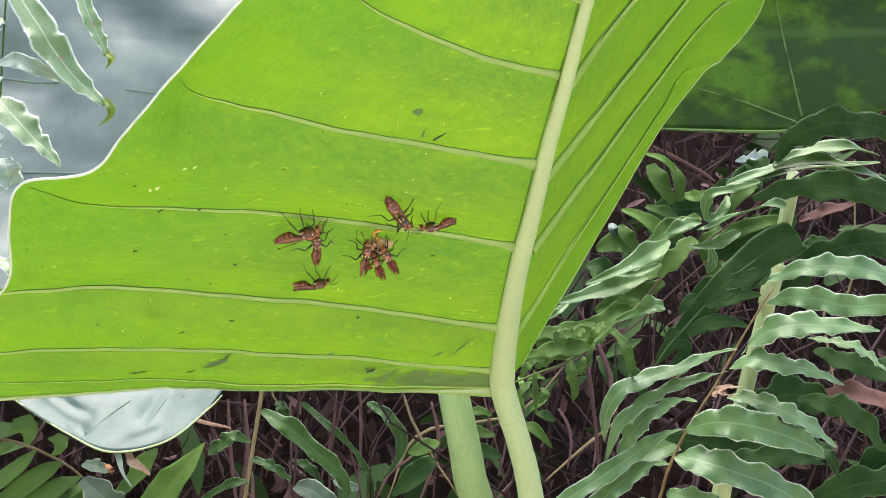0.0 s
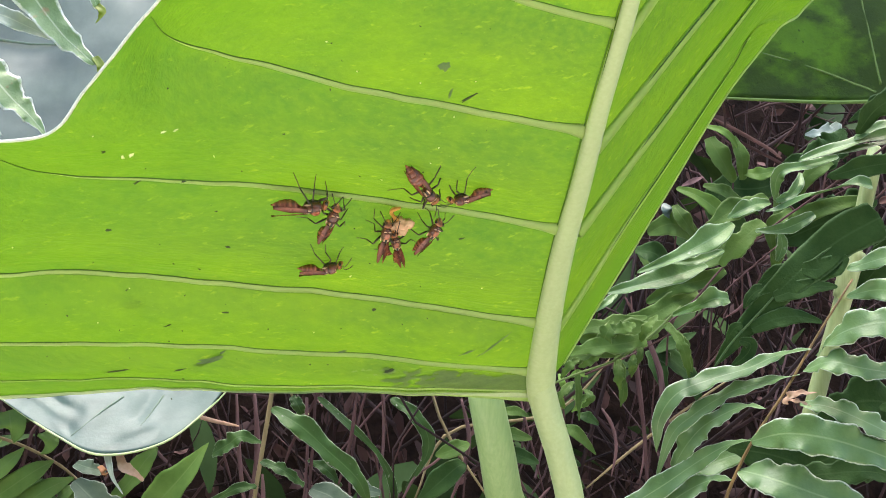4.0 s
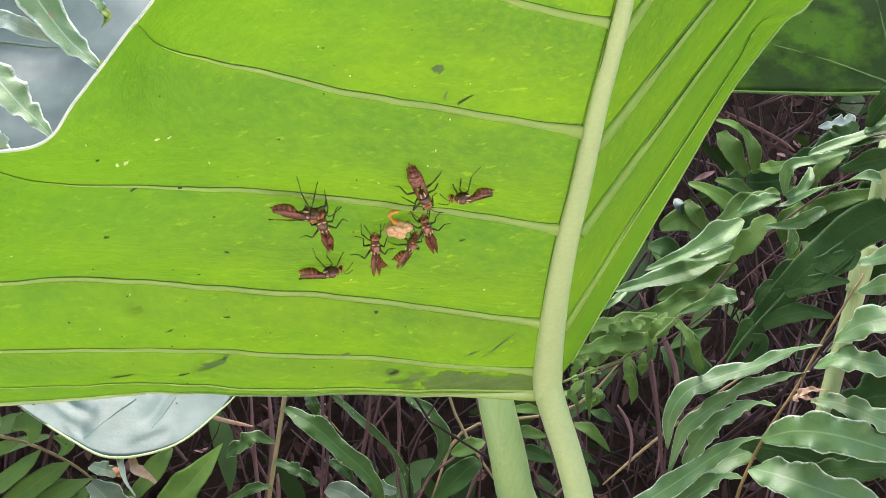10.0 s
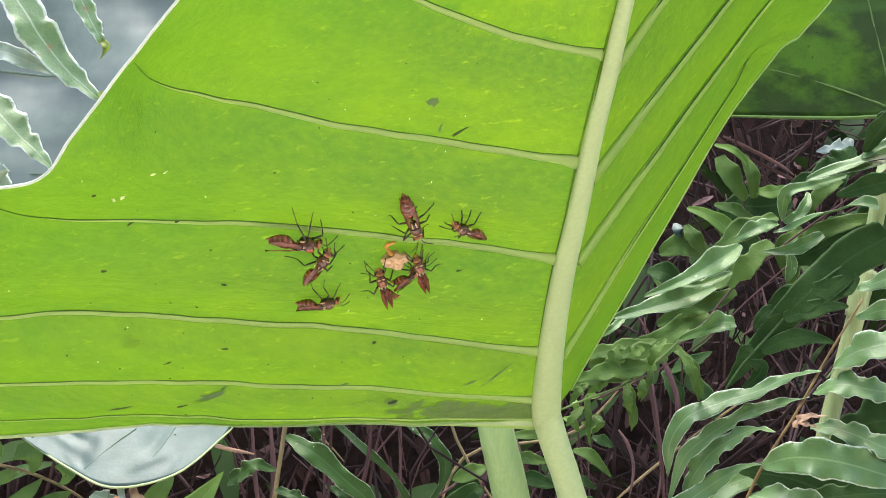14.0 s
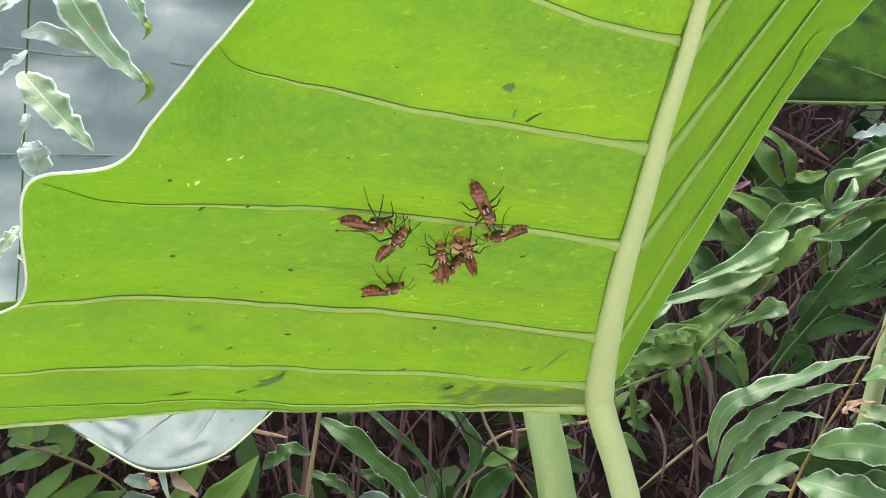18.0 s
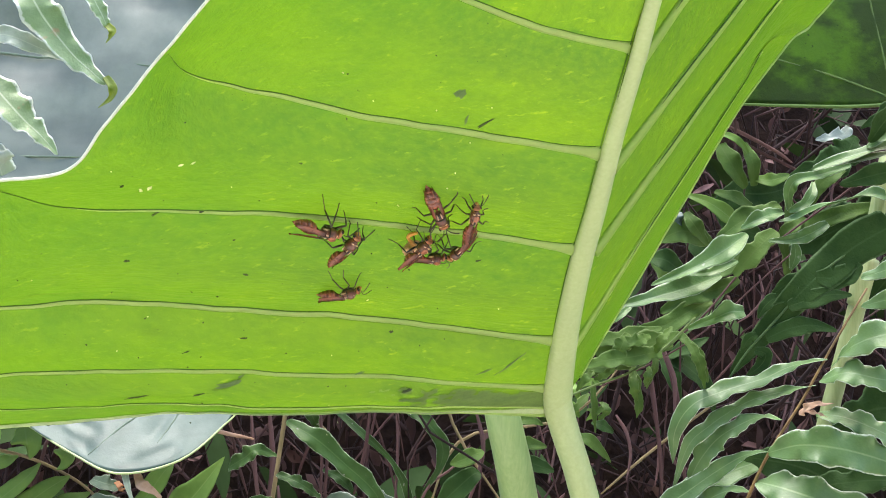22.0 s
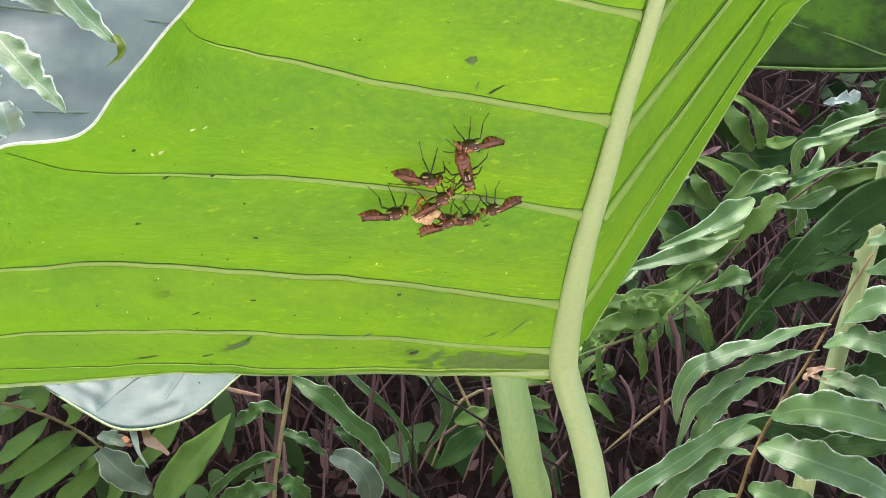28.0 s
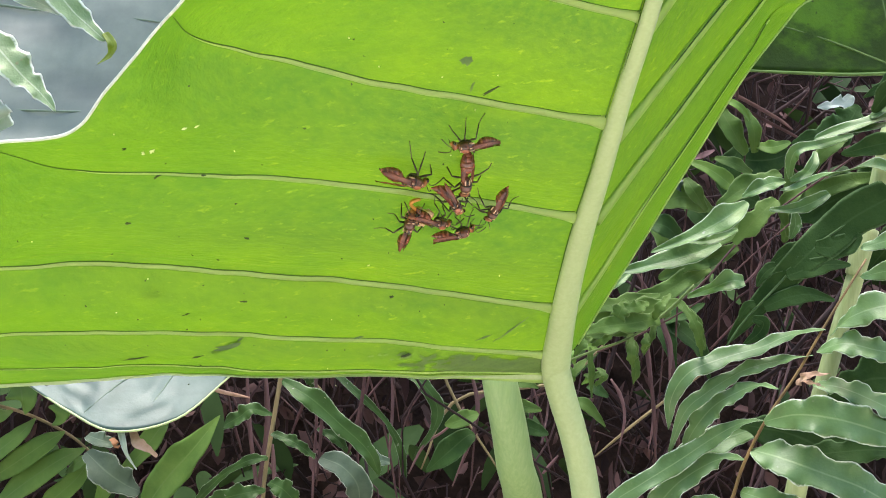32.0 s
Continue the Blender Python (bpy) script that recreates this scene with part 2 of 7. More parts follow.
M_FERN = foliage_material("fern_pinna_green", (0.090, 0.192, 0.056), (0.170, 0.296, 0.098), (0.26, 0.38, 0.17), 0.46, 0.65, 0.25, (0.68, 0.76, 0.63), 0.25, relief=0.3, rim_in=0.460)
M_FERN_PALE = foliage_material("pale_fern_pinna", (0.22, 0.335, 0.15), (0.36, 0.47, 0.26), (0.72, 0.78, 0.60), 0.42, 0.5, 0.3, (0.88, 0.90, 0.88), 0.3, relief=0.5, rim_in=0.40, rust=0.8)
M_FERN_MID = foliage_material("mid_fern_pinna", (0.056, 0.136, 0.030), (0.128, 0.240, 0.062), (0.20, 0.31, 0.14), 0.46, 0.5, 0.25, (0.46, 0.56, 0.40), 0.4, relief=0.4, rim_in=0.463)
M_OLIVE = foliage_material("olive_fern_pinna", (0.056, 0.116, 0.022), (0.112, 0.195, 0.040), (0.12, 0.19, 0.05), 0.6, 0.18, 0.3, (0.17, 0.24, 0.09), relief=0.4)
# darkened copy of the fern green; deep shade is put into the leaf colour
M_LEAF_SHADED = foliage_material("shaded_dark_leaf", (0.014, 0.040, 0.009), (0.042, 0.092, 0.022), (0.05, 0.10, 0.03), 0.65, 0.14, 0.2, (0.08, 0.14, 0.055), relief=0.4)
M_HERB = foliage_material("herb_leaf_green", (0.095, 0.185, 0.030), (0.165, 0.285, 0.050), (0.20, 0.32, 0.09), 0.55, 0.25, 0.3, relief=0.3)
M_FERN_DOT = foliage_material("spotted_fern_pinna", (0.030, 0.074, 0.017), (0.066, 0.136, 0.032), (0.10, 0.18, 0.055), 0.52, 0.25, 0.3, (0.34, 0.42, 0.29), 0.9, relief=0.25, rim_in=0.46)
M_FERN_LOW = foliage_material("plain_green_pinna", (0.100, 0.200, 0.040), (0.185, 0.310, 0.068), (0.18, 0.29, 0.08), 0.6, 0.25, 0.4, relief=0.15)
M_DRIP = foliage_material("yellow_green_drip_tip", (0.16, 0.24, 0.02), (0.30, 0.36, 0.03), (0.30, 0.38, 0.06), 0.4, 0.5, 0.35)
M_RACHIS = simple_material("brown_rachis", (0.10, 0.062, 0.026), (0.30, 0.19, 0.075), 90, 0.55, 0.3, 0.4)
M_RACHIS_GREEN = simple_material("green_rachis", (0.16, 0.22, 0.06), (0.28, 0.33, 0.12), 250, 0.5, 0.4, 0.3)
M_DARKVEIN = simple_material("sunken_dark_vein", (0.10, 0.15, 0.11), (0.16, 0.22, 0.16), 250, 0.6, 0.3, 0.3)
M_GREY_LEAF = foliage_material("grey_withered_leaf", (0.040, 0.075, 0.045), (0.115, 0.160, 0.105), (0.15, 0.20, 0.13), 0.6, 0.3, 0.15, (0.42, 0.46, 0.38), relief=0.3, rim_in=0.455)
M_FROST = foliage_material("frosted_fern_pinna", (0.34, 0.42, 0.33), (0.50, 0.57, 0.49), (0.62, 0.68, 0.56), 0.42, 0.5, 0.25, (0.82, 0.86, 0.84), 0.3, relief=0.4, rim_in=0.43)
M_ORANGE_DRY = simple_material("orange_withered_scrap", (0.19, 0.085, 0.04), (0.34, 0.17, 0.085), 200, 0.8, 0.2, 0.5)
M_DULLRIB = simple_material("dull_green_rib", (0.10, 0.175, 0.045), (0.16, 0.25, 0.075), 250, 0.7, 0.15, 0.3)
M_DRY = simple_material("withered_leaf", (0.32, 0.17, 0.10), (0.62, 0.44, 0.34), 180, 0.8, 0.2, 0.6)
M_BROWN = simple_material("dead_brown_leaf", (0.075, 0.035, 0.028), (0.15, 0.075, 0.062), 180, 0.8, 0.2, 0.6)
M_TWIG = simple_material("reddish_dry_stem", (0.052, 0.026, 0.027), (0.125, 0.066, 0.066), 160, 0.8, 0.2, 0.5, (1, 1, 0.2))
M_PINK = simple_material("pinkish_dry_stem", (0.105, 0.055, 0.057), (0.220, 0.125, 0.127), 160, 0.8, 0.2, 0.5, (1, 1, 0.2))
M_STRAW = simple_material("straw_stem", (0.20, 0.15, 0.075), (0.34, 0.27, 0.15), 160, 0.7, 0.25, 0.4, (1, 1, 0.2))


def ground_material():
    """Dark leaf mould on the bank; unseen pale ground before it, added to bounce light up."""
    a = Mat("leaf_mould_and_bounce_ground")
    n, m = a.noise(60, 5, 0.6, None, 1.0), a.noise(9, 3, 0.5, None, 8.0)
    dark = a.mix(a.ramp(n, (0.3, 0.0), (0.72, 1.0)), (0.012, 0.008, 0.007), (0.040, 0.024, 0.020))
    # pale bounce colour for the unseen ground in front
    pale = a.mix(n, (0.40, 0.37, 0.32), (0.62, 0.59, 0.54))
    y = a.node("SeparateXYZ")
    a.link(a.node("TexCoord").outputs["Object"], y.inputs[0])
    edge = a.math("ADD", y.outputs[1], a.math("MULTIPLY", m, 0.1))
    c = a.mix(a.ramp(a.math("ADD", edge, 0.5), (0.55, 0.0), (0.62, 1.0)), pale, dark)
    a.set(c, 0.95, 0.15)
    a.bump(n, 0.9, 0.006)
    return a.m


M_SOIL = ground_material()
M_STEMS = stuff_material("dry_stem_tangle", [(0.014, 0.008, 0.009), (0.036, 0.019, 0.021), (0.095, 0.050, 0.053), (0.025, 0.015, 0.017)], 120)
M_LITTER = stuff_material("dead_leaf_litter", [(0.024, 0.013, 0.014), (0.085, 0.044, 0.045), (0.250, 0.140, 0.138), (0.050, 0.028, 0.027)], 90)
M_UNDER = stuff_material("undergrowth_leaves", [(0.02, 0.05, 0.014), (0.04, 0.085, 0.022), (0.06, 0.12, 0.03)], 90, 0.85)


# ---- mesh helpers ----
def part(name, mesh, material, parent=None, label=""):
    """Links a mesh as ONE object under a thing or a part (or on its own)."""
    if not mesh.materials:
        mesh.materials.append(material)
    ob = new(name, mesh)
    ob.parent = parent
    return tagged(ob, label)


def mesh_of(verts, faces, uvs=None, smooth=True):
    me = bpy.data.meshes.new("mesh")
    me.from_pydata([tuple(v) for v in verts], [], faces)
    if uvs is not None:
        layer = me.uv_layers.new(name="UVMap")
        loop_v = np.empty(len(me.loops), np.int32)
        me.loops.foreach_get("vertex_index", loop_v)
        layer.data.foreach_set("uv", np.asarray(uvs, np.float32)[loop_v].ravel())
    me.polygons.foreach_set("use_smooth", [smooth] * len(me.polygons))
    me.update()
    return me


def spline(points, n):
    """n points along a smooth curve through the given ones."""
    p = np.array(points, float)
    q = np.vstack([2 * p[0] - p[1], p, 2 * p[-1] - p[-2]])
    t = np.linspace(0, len(p) - 1, n)
    i = np.minimum(t.astype(int), len(p) - 2)
    f = (t - i)[:, None]
    a, b, c, d = q[i], q[i + 1], q[i + 2], q[i + 3]
    return 0.5 * (2 * b + (c - a) * f + (2 * a - 5 * b + 4 * c - d) * f**2 + (3 * b - a - 3 * c + d) * f**3)


def tube(path, radii, sides=8, flat=1.0, up=None, data=None):
    """A capped tube along a path; data: an open (verts, faces) pair to add to."""
    path = np.asarray(path, float)
    n = len(path)
    radii = np.interp(np.linspace(0, 1, n), np.linspace(0, 1, len(np.atleast_1d(radii))), np.atleast_1d(radii))
    tan = np.gradient(path, axis=0)
    tan /= np.linalg.norm(tan, axis=1)[:, None] + 1e-12
    ref = np.array(up if up is not None else ((0, 0, 1) if abs(tan[:, 2]).mean() < 0.8 else (1, 0, 0)), float)
    side = np.cross(tan, ref)
    side /= np.linalg.norm(side, axis=1)[:, None] + 1e-12
    above = np.cross(side, tan)
    ang = np.linspace(0, 2 * np.pi, sides, endpoint=False)
    ring = path[:, None] + radii[:, None, None] * (np.cos(ang)[None, :, None] * side[:, None] + flat * np.sin(ang)[None, :, None] * above[:, None])
    verts, faces = data if data is not None else ([], [])
    o = len(verts)
    verts += [tuple(v) for v in ring.reshape(-1, 3)]
    for i in range(n - 1):
        for j in range(sides):
            k = (j + 1) % sides
            faces.append((o + i * sides + j, o + i * sides + k, o + (i + 1) * sides + k, o + (i + 1) * sides + j))
    faces.append(tuple(o + j for j in range(sides))[::-1])
    faces.append(tuple(o + (n - 1) * sides + j for j in range(sides)))
    return verts, faces


def tube_mesh(path, radii, sides=10, flat=1.0, up=None):
    return mesh_of(*tube(path, radii, sides, flat, up))


def grid_mesh(pts, uvs, thick=0.0):
    """A smooth sheet over a grid of points (rows, columns, 3); thick > 0 gives it a back and a rim."""
    pts = np.asarray(pts, float)
    r, c, _ = pts.shape
    f = [(i * c + j, i * c + j + 1, (i + 1) * c + j + 1, (i + 1) * c + j) for i in range(r - 1) for j in range(c - 1)]
    v, uv = pts.reshape(-1, 3), np.asarray(uvs, float).reshape(-1, 2)
    if thick:
        du, dv = np.gradient(pts, axis=0), np.gradient(pts, axis=1)
        nrm = np.cross(dv, du)
        nrm /= np.linalg.norm(nrm, axis=2)[:, :, None] + 1e-12
        o, back = len(v), (pts + nrm * thick).reshape(-1, 3)
        f += [tuple(o + k for k in q[::-1]) for q in f]
        ring = [j for j in range(c)] + [i * c + c - 1 for i in range(1, r)] + [(r - 1) * c + j for j in range(c - 2, -1, -1)] + [i * c for i in range(r - 2, 0, -1)]
        f += [(ring[k], ring[(k + 1) % len(ring)], o + ring[(k + 1) % len(ring)], o + ring[k])[::-1] for k in range(len(ring))]
        v, uv = np.vstack([v, back]), np.vstack([uv, uv])
    return mesh_of(v, f, uv)


def unit(v):
    v = np.asarray(v, float)
    return v / (np.linalg.norm(v) + 1e-12)


def pinna_points(base, mid, tip, width, face, wave=0.12, waves=6, cup=0.25, curl=0.0, rows=40, cols=9, point=0.75, seed=0, lobes=0.0, twist=0.0, start=0.14, serrate=0.0):
    """The sheet of a lance-shaped leaflet with an undulating margin; face: the side that its upper surface turns to."""
    rng = np.random.default_rng(seed)
    line = spline([base, mid, tip], rows)
    tan = np.gradient(line, axis=0)
    tan /= np.linalg.norm(tan, axis=1)[:, None]
    u = np.linspace(0, 1, rows)
    prof = np.clip(u / start, 0, 1) ** 0.7 * np.clip((1 - u) / point, 0, 1) ** 0.7
    prof = np.maximum(prof, 0.02) * width / 2
    ph = rng.uniform(0, 6.28, 4)
    pts, uvs = np.zeros((rows, cols, 3)), np.zeros((rows, cols, 2))
    for i in range(rows):
        side = unit(np.cross(tan[i], face))
        nor = np.cross(side, tan[i])
        a = twist * u[i]
        side, nor = side * np.cos(a) + nor * np.sin(a), nor * np.cos(a) - side * np.sin(a)
        for j in range(cols):
            s = -1 + 2 * j / (cols - 1)
            k = 0 if s < 0 else 1
            edge = 1 + lobes * np.sin(u[i] * waves * 6.28 + ph[k]) + 0.05 * np.sin(u[i] * 31 + ph[2 + k]) + serrate * np.sin(u[i] * 95 + ph[k])
            lift = wave * np.sin(u[i] * waves * 6.28 + ph[k] + 0.9) * abs(s) ** 2 + 0.4 * wave * np.sin(u[i] * waves * 2.9 + ph[3 - k]) * abs(s)
            pts[i, j] = line[i] + prof[i] * (s * edge * side + (cup * s * s + lift) * nor) - curl * width * u[i] ** 3 * nor
            uvs[i, j] = (u[i], j / (cols - 1))
    return pts, uvs


def leaflet(points, widths, face=(0, -0.75, 0.65), material=None, name="pinna", label="", frill=0.05, wave=0.12, waves=2.0, cup=0.2, twist=0.0, seed=0):
    """A strap-shaped leaflet along a curve: full widths in millimetres from base to tip, frilled margins."""
    rng = np.random.default_rng(seed)
    rows, cols = 56, 11
    line = spline(points, rows)
    tan = np.gradient(line, axis=0)
    tan /= np.linalg.norm(tan, axis=1)[:, None]
    u = np.linspace(0, 1, rows)
    w = spline([(x, 0, 0) for x in widths], rows)[:, 0] * 0.0005
    w = np.maximum(w, 0.00012) * np.clip(u / 0.02, 0.25, 1) * np.clip((1 - u) / 0.02, 0.25, 1)
    ph = rng.uniform(0, 6.28, 6)
    face = unit(face)
    pts, uvs = np.zeros((rows, cols, 3)), np.zeros((rows, cols, 2))
    for i in range(rows):
        side = unit(np.cross(tan[i], face))
        nor = np.cross(side, tan[i])
        a = twist * (u[i] - 0.3)
        side, nor = side * np.cos(a) + nor * np.sin(a), nor * np.cos(a) - side * np.sin(a)
        for j in range(cols):
            s = -1 + 2 * j / (cols - 1)
            k = 0 if s < 0 else 1
            f = u[i] * waves * 6.28
            edge = 1 + frill * (np.sin(f + ph[k]) + 0.6 * np.sin(f * 1.7 + ph[2 + k]) + 0.2 * np.sin(f * 5.3 + ph[4 + k]))
            lift = wave * (np.sin(f + ph[k] + 0.9) * s * s + 0.4 * np.sin(f * 2.3 + ph[3 - k]) * abs(s) ** 3)
            pts[i, j] = line[i] + w[i] * (s * edge * side + (cup * abs(s) ** 1.4 + lift) * nor)
            uvs[i, j] = (u[i], j / (cols - 1))
    return part(name, grid_mesh(pts, uvs, 0.00012), material or M_FERN, None, label)


def pinna(parent, base, mid, tip, width, face=(0, -0.75, 0.65), material=None, label="", name="pinna", **kw):
    pts, uvs = pinna_points(base, mid, tip, width, unit(face), **kw)
    return part(name, grid_mesh(pts, uvs, width * 0.012), material or M_FERN, parent, label)


def thing(name, at, label, category, group=""):
    ob = new(name)
    ob.location = at
    ob.empty_display_size = 0.02
    return tagged(ob, label, category, group)


def under(ob, *objects):
    """Parents world-placed parts to a thing standing elsewhere."""
    for o in objects:
        o.parent = ob
        o.matrix_parent_inverse = Matrix.Translation(-ob.location)


# ---- the ground: one sheet, flat in front, rising behind the plants as a steep bank ----
def ground_height(x, y):
    bank = 1.0 / (1.0 + math.exp(min(60.0, max(-60.0, -(y - 0.62) / 0.075))))
    h = 1.0 * bank
    if abs(y) < 3 and abs(x) < 3:
        h += 0.05 * noise.noise((x * 5, y * 5, 1.3)) + 0.02 * noise.noise((x * 17, y * 17, 4.1))
    return h


def build_ground():
    fine = np.concatenate([[-2000, -300, -40, -8, -3], np.arange(-1.6, 1.61, 0.04), [3, 8, 40, 300, 2000]])
    rows = np.concatenate([[-2000, -300, -40, -8, -3, -1.5, -0.8, -0.4], np.arange(-0.2, 1.25, 0.03), [1.6, 3, 8, 40, 300, 2000]])
    pts = np.array([[(x, y, ground_height(x, y)) for x in fine] for y in rows])
    uvs = pts[:, :, :2]
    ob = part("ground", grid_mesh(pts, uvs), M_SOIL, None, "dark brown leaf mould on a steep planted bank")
    return tagged(ob, category="ground", kind="structure")


build_ground()


def build_sky_block():
    """An unseen dark wall behind the viewer, added to block light from the low sky."""
    xs, zs = np.arange(-6, 6.1, 0.25), np.arange(-0.1, 2.3, 0.2)
    pts = np.array([[(x, -2.6 + 0.25 * noise.noise((x * 1.3, 0.0, z * 1.3)) + 0.12 * noise.noise((x * 5, 1.0, z * 5)) + 0.06 * x * x * 0.5, z) for x in xs] for z in zs])
    ob = part("backdrop", grid_mesh(pts, pts[:, :, ::2]), simple_material("dark_sky_block", (0.02, 0.045, 0.015), (0.05, 0.10, 0.03), 30, 0.7, 0.3, 0.8), None, "unseen dark wall added behind the viewer to block low sky light")
    tagged(ob, category="hedge", kind="structure")


build_sky_block()


def build_tangle():
    """Dry stems and dead leaves matted over the bank."""
    rng = np.random.default_rng(3)
    data = ([], [])
    for _ in range(1000):
        x, y = rng.uniform(-0.55, 0.65), rng.uniform(0.30, 0.62)
        z = rng.uniform(0.2, 1.0)
        if x < 0.04:
            y = rng.uniform(0.42, 0.6)
        lean, ln = rng.normal(0, 0.45), rng.uniform(0.08, 0.35)
        d = np.array([math.sin(lean), abs(rng.normal(0, 0.25)) if x < 0.04 else rng.normal(0, 0.25), math.cos(lean)]) * ln
        bend, kink = rng.normal(0, 0.040, 3), rng.normal(0, 0.028, 3)
        p = np.array([x, y, z])
        tube(spline([p, p + d * 0.33 + bend, p + d * 0.66 + kink, p + d], 9), [rng.uniform(0.0005, 0.0017), 0.0005], 5, data=data)
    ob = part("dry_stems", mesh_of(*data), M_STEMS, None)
    tagged(ob, "tangle of reddish-brown dry fern stems on the bank", "dry stems", kind="stuff")
    verts, faces = [], []
    for _ in range(5200):
        x, z = rng.uniform(-0.6, 0.7), rng.uniform(0.15, 0.97)
        y = 0.62 + 0.075 * math.log(max(z, 0.02) / max(1.0 - z, 0.05)) - rng.uniform(0.0, 0.06)
        s = rng.uniform(0.004, 0.013)
        m = Euler(rng.uniform(-3, 3, 3)).to_matrix()
        o = len(verts)
        for a, b, c in ((-1, 0, 0), (-0.3, 0.42, 0.15), (0.4, 0.35, 0.1), (1, 0, -0.1), (0.35, -0.38, 0.12), (-0.35, -0.4, 0.2), (0, 0, -0.12)):
            verts.append(tuple(Vector((x, y, z)) + m @ Vector((a, b, c)) * s))
        faces += [(o + i, o + (i + 1) % 6, o + 6) for i in range(6)]
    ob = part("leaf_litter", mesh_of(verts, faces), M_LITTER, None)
    tagged(ob, "dead brown leaves littering the dark bank", "leaf litter", kind="stuff")
    verts, faces = [], []
    for _ in range(420):
        x, y, z = rng.uniform(-0.55, 0.65), rng.uniform(0.41, 0.56), rng.uniform(0.15, 0.95)
        if x < 0.08:
            y, z = rng.uniform(0.44, 0.55), z * 0.5
        s, m = rng.uniform(0.014, 0.036), Euler((rng.uniform(-1.0, 1.0), rng.uniform(-0.9, 0.9), rng.uniform(0, 6.28))).to_matrix()
        o = len(verts)
        for i in range(7):
            u = i / 6
            w = 0.34 * math.sin(math.pi * min(1, u * 0.93 + 0.05)) ** 0.8
            for k in (-1, 0, 1):
                verts.append(tuple(Vector((x, y, z)) + m @ Vector((u * 2 - 1, k * w, 0.25 * abs(k) * w - 0.3 * u * u)) * s))
        faces += [(o + i * 3 + k, o + i * 3 + k + 1, o + i * 3 + k + 4, o + i * 3 + k + 3) for i in range(6) for k in (0, 1)]
    ob = part("undergrowth", mesh_of(verts, faces), M_UNDER, None)
    tagged(ob, "small dark green leaves deep in the shade of the bank", "undergrowth", kind="stuff")


build_tangle()

# ---- the elephant ear leaf: local x to its side, y up the midrib, z out of its underside ----
LEAF = Matrix(((0.979145, 0.000000, 0.203162, 0.034554), (0.141646, -0.716869, -0.682668, 0.076658), (0.145640, 0.697208, -0.701919, 0.532722), (0.000000, 0.000000, 0.000000, 1.000000)))


def loft(rows, n_s, n_r):
    """A sheet through side-vein curves: rows of points from the midrib to the margin."""
    across = np.array([spline(r, n_r) for r in rows])
    return np.stack([spline(across[:, j], n_s) for j in range(n_r)], 1)


def build_big_leaf():
    leaf = thing("elephant_ear_leaf", (0, 0, 0), "bright green elephant ear leaf seen from below, backlit, pale ribs", "leaf")
    leaf.matrix_world = LEAF
    # side veins of the facing half, midrib to margin
    rows = [
        [(0.0011, -0.0070, -0.0000), (-0.0544, 0.0103, -0.0000), (-0.1194, 0.0264, 0.0000), (-0.1699, 0.0369, -0.0000), (-0.2494, 0.0452, -0.0000)],
        [(0.0013, -0.0030, -0.0000), (-0.0543, 0.0128, -0.0000), (-0.1187, 0.0300, -0.0000), (-0.1685, 0.0443, 0.0000), (-0.2514, 0.0575, 0.0000)],
        [(0.0016, 0.0089, -0.0000), (-0.0648, 0.0325, 0.0000), (-0.1364, 0.0549, 0.0000), (-0.1934, 0.0672, -0.0000), (-0.2541, 0.0726, 0.0000)],
        [(0.0025, 0.0387, -0.0000), (-0.0655, 0.0669, 0.0000), (-0.1313, 0.0902, -0.0000), (-0.1853, 0.1032, -0.0000), (-0.2388, 0.1045, -0.0000)],
        [(0.0032, 0.0482, 0.0000), (-0.0641, 0.0753, -0.0000), (-0.1302, 0.0980, 0.0002), (-0.1814, 0.1120, 0.0012), (-0.2079, 0.1062, 0.0030)],
        [(0.0036, 0.0572, -0.0000), (-0.0627, 0.0834, -0.0000), (-0.1281, 0.1063, 0.0004), (-0.1784, 0.1213, 0.0024), (-0.1971, 0.1200, 0.0060)],
        [(0.0042, 0.0666, -0.0000), (-0.0613, 0.0926, -0.0000), (-0.1241, 0.1153, 0.0007), (-0.1718, 0.1312, 0.0042), (-0.1926, 0.1476, 0.0105)],
        [(0.0055, 0.0896, 0.0000), (-0.0518, 0.1131, -0.0000), (-0.1074, 0.1312, 0.0010), (-0.1602, 0.1497, 0.0060), (-0.1847, 0.1714, 0.0150)],
        [(0.0065, 0.1018, -0.0000), (-0.0501, 0.1246, 0.0000), (-0.1016, 0.1423, 0.0010), (-0.1408, 0.1581, 0.0060), (-0.1614, 0.1735, 0.0150)],
        [(0.0074, 0.1133, 0.0000), (-0.0484, 0.1354, -0.0000), (-0.0960, 0.1529, 0.0010), (-0.1288, 0.1697, 0.0060), (-0.1483, 0.1876, 0.0150)],
        [(0.0092, 0.1354, -0.0000), (-0.0434, 0.1547, -0.0000), (-0.0920, 0.1765, 0.0010), (-0.1210, 0.1940, 0.0060), (-0.1282, 0.2116, 0.0150)],
        [(0.0128, 0.1576, -0.0000), (-0.0271, 0.1753, 0.0000), (-0.0635, 0.1938, 0.0010), (-0.0920, 0.2148, 0.0060), (-0.1093, 0.2329, 0.0150)],
        [(0.0162, 0.1793, -0.0000), (-0.0150, 0.1918, -0.0000), (-0.0429, 0.2090, 0.0010), (-0.0657, 0.2299, 0.0060), (-0.0827, 0.2599, 0.0150)],
        [(0.0209, 0.2126, 0.0000), (-0.0047, 0.2271, -0.0000), (-0.0251, 0.2464, 0.0010), (-0.0416, 0.2676, 0.0060), (-0.0514, 0.2897, 0.0150)],
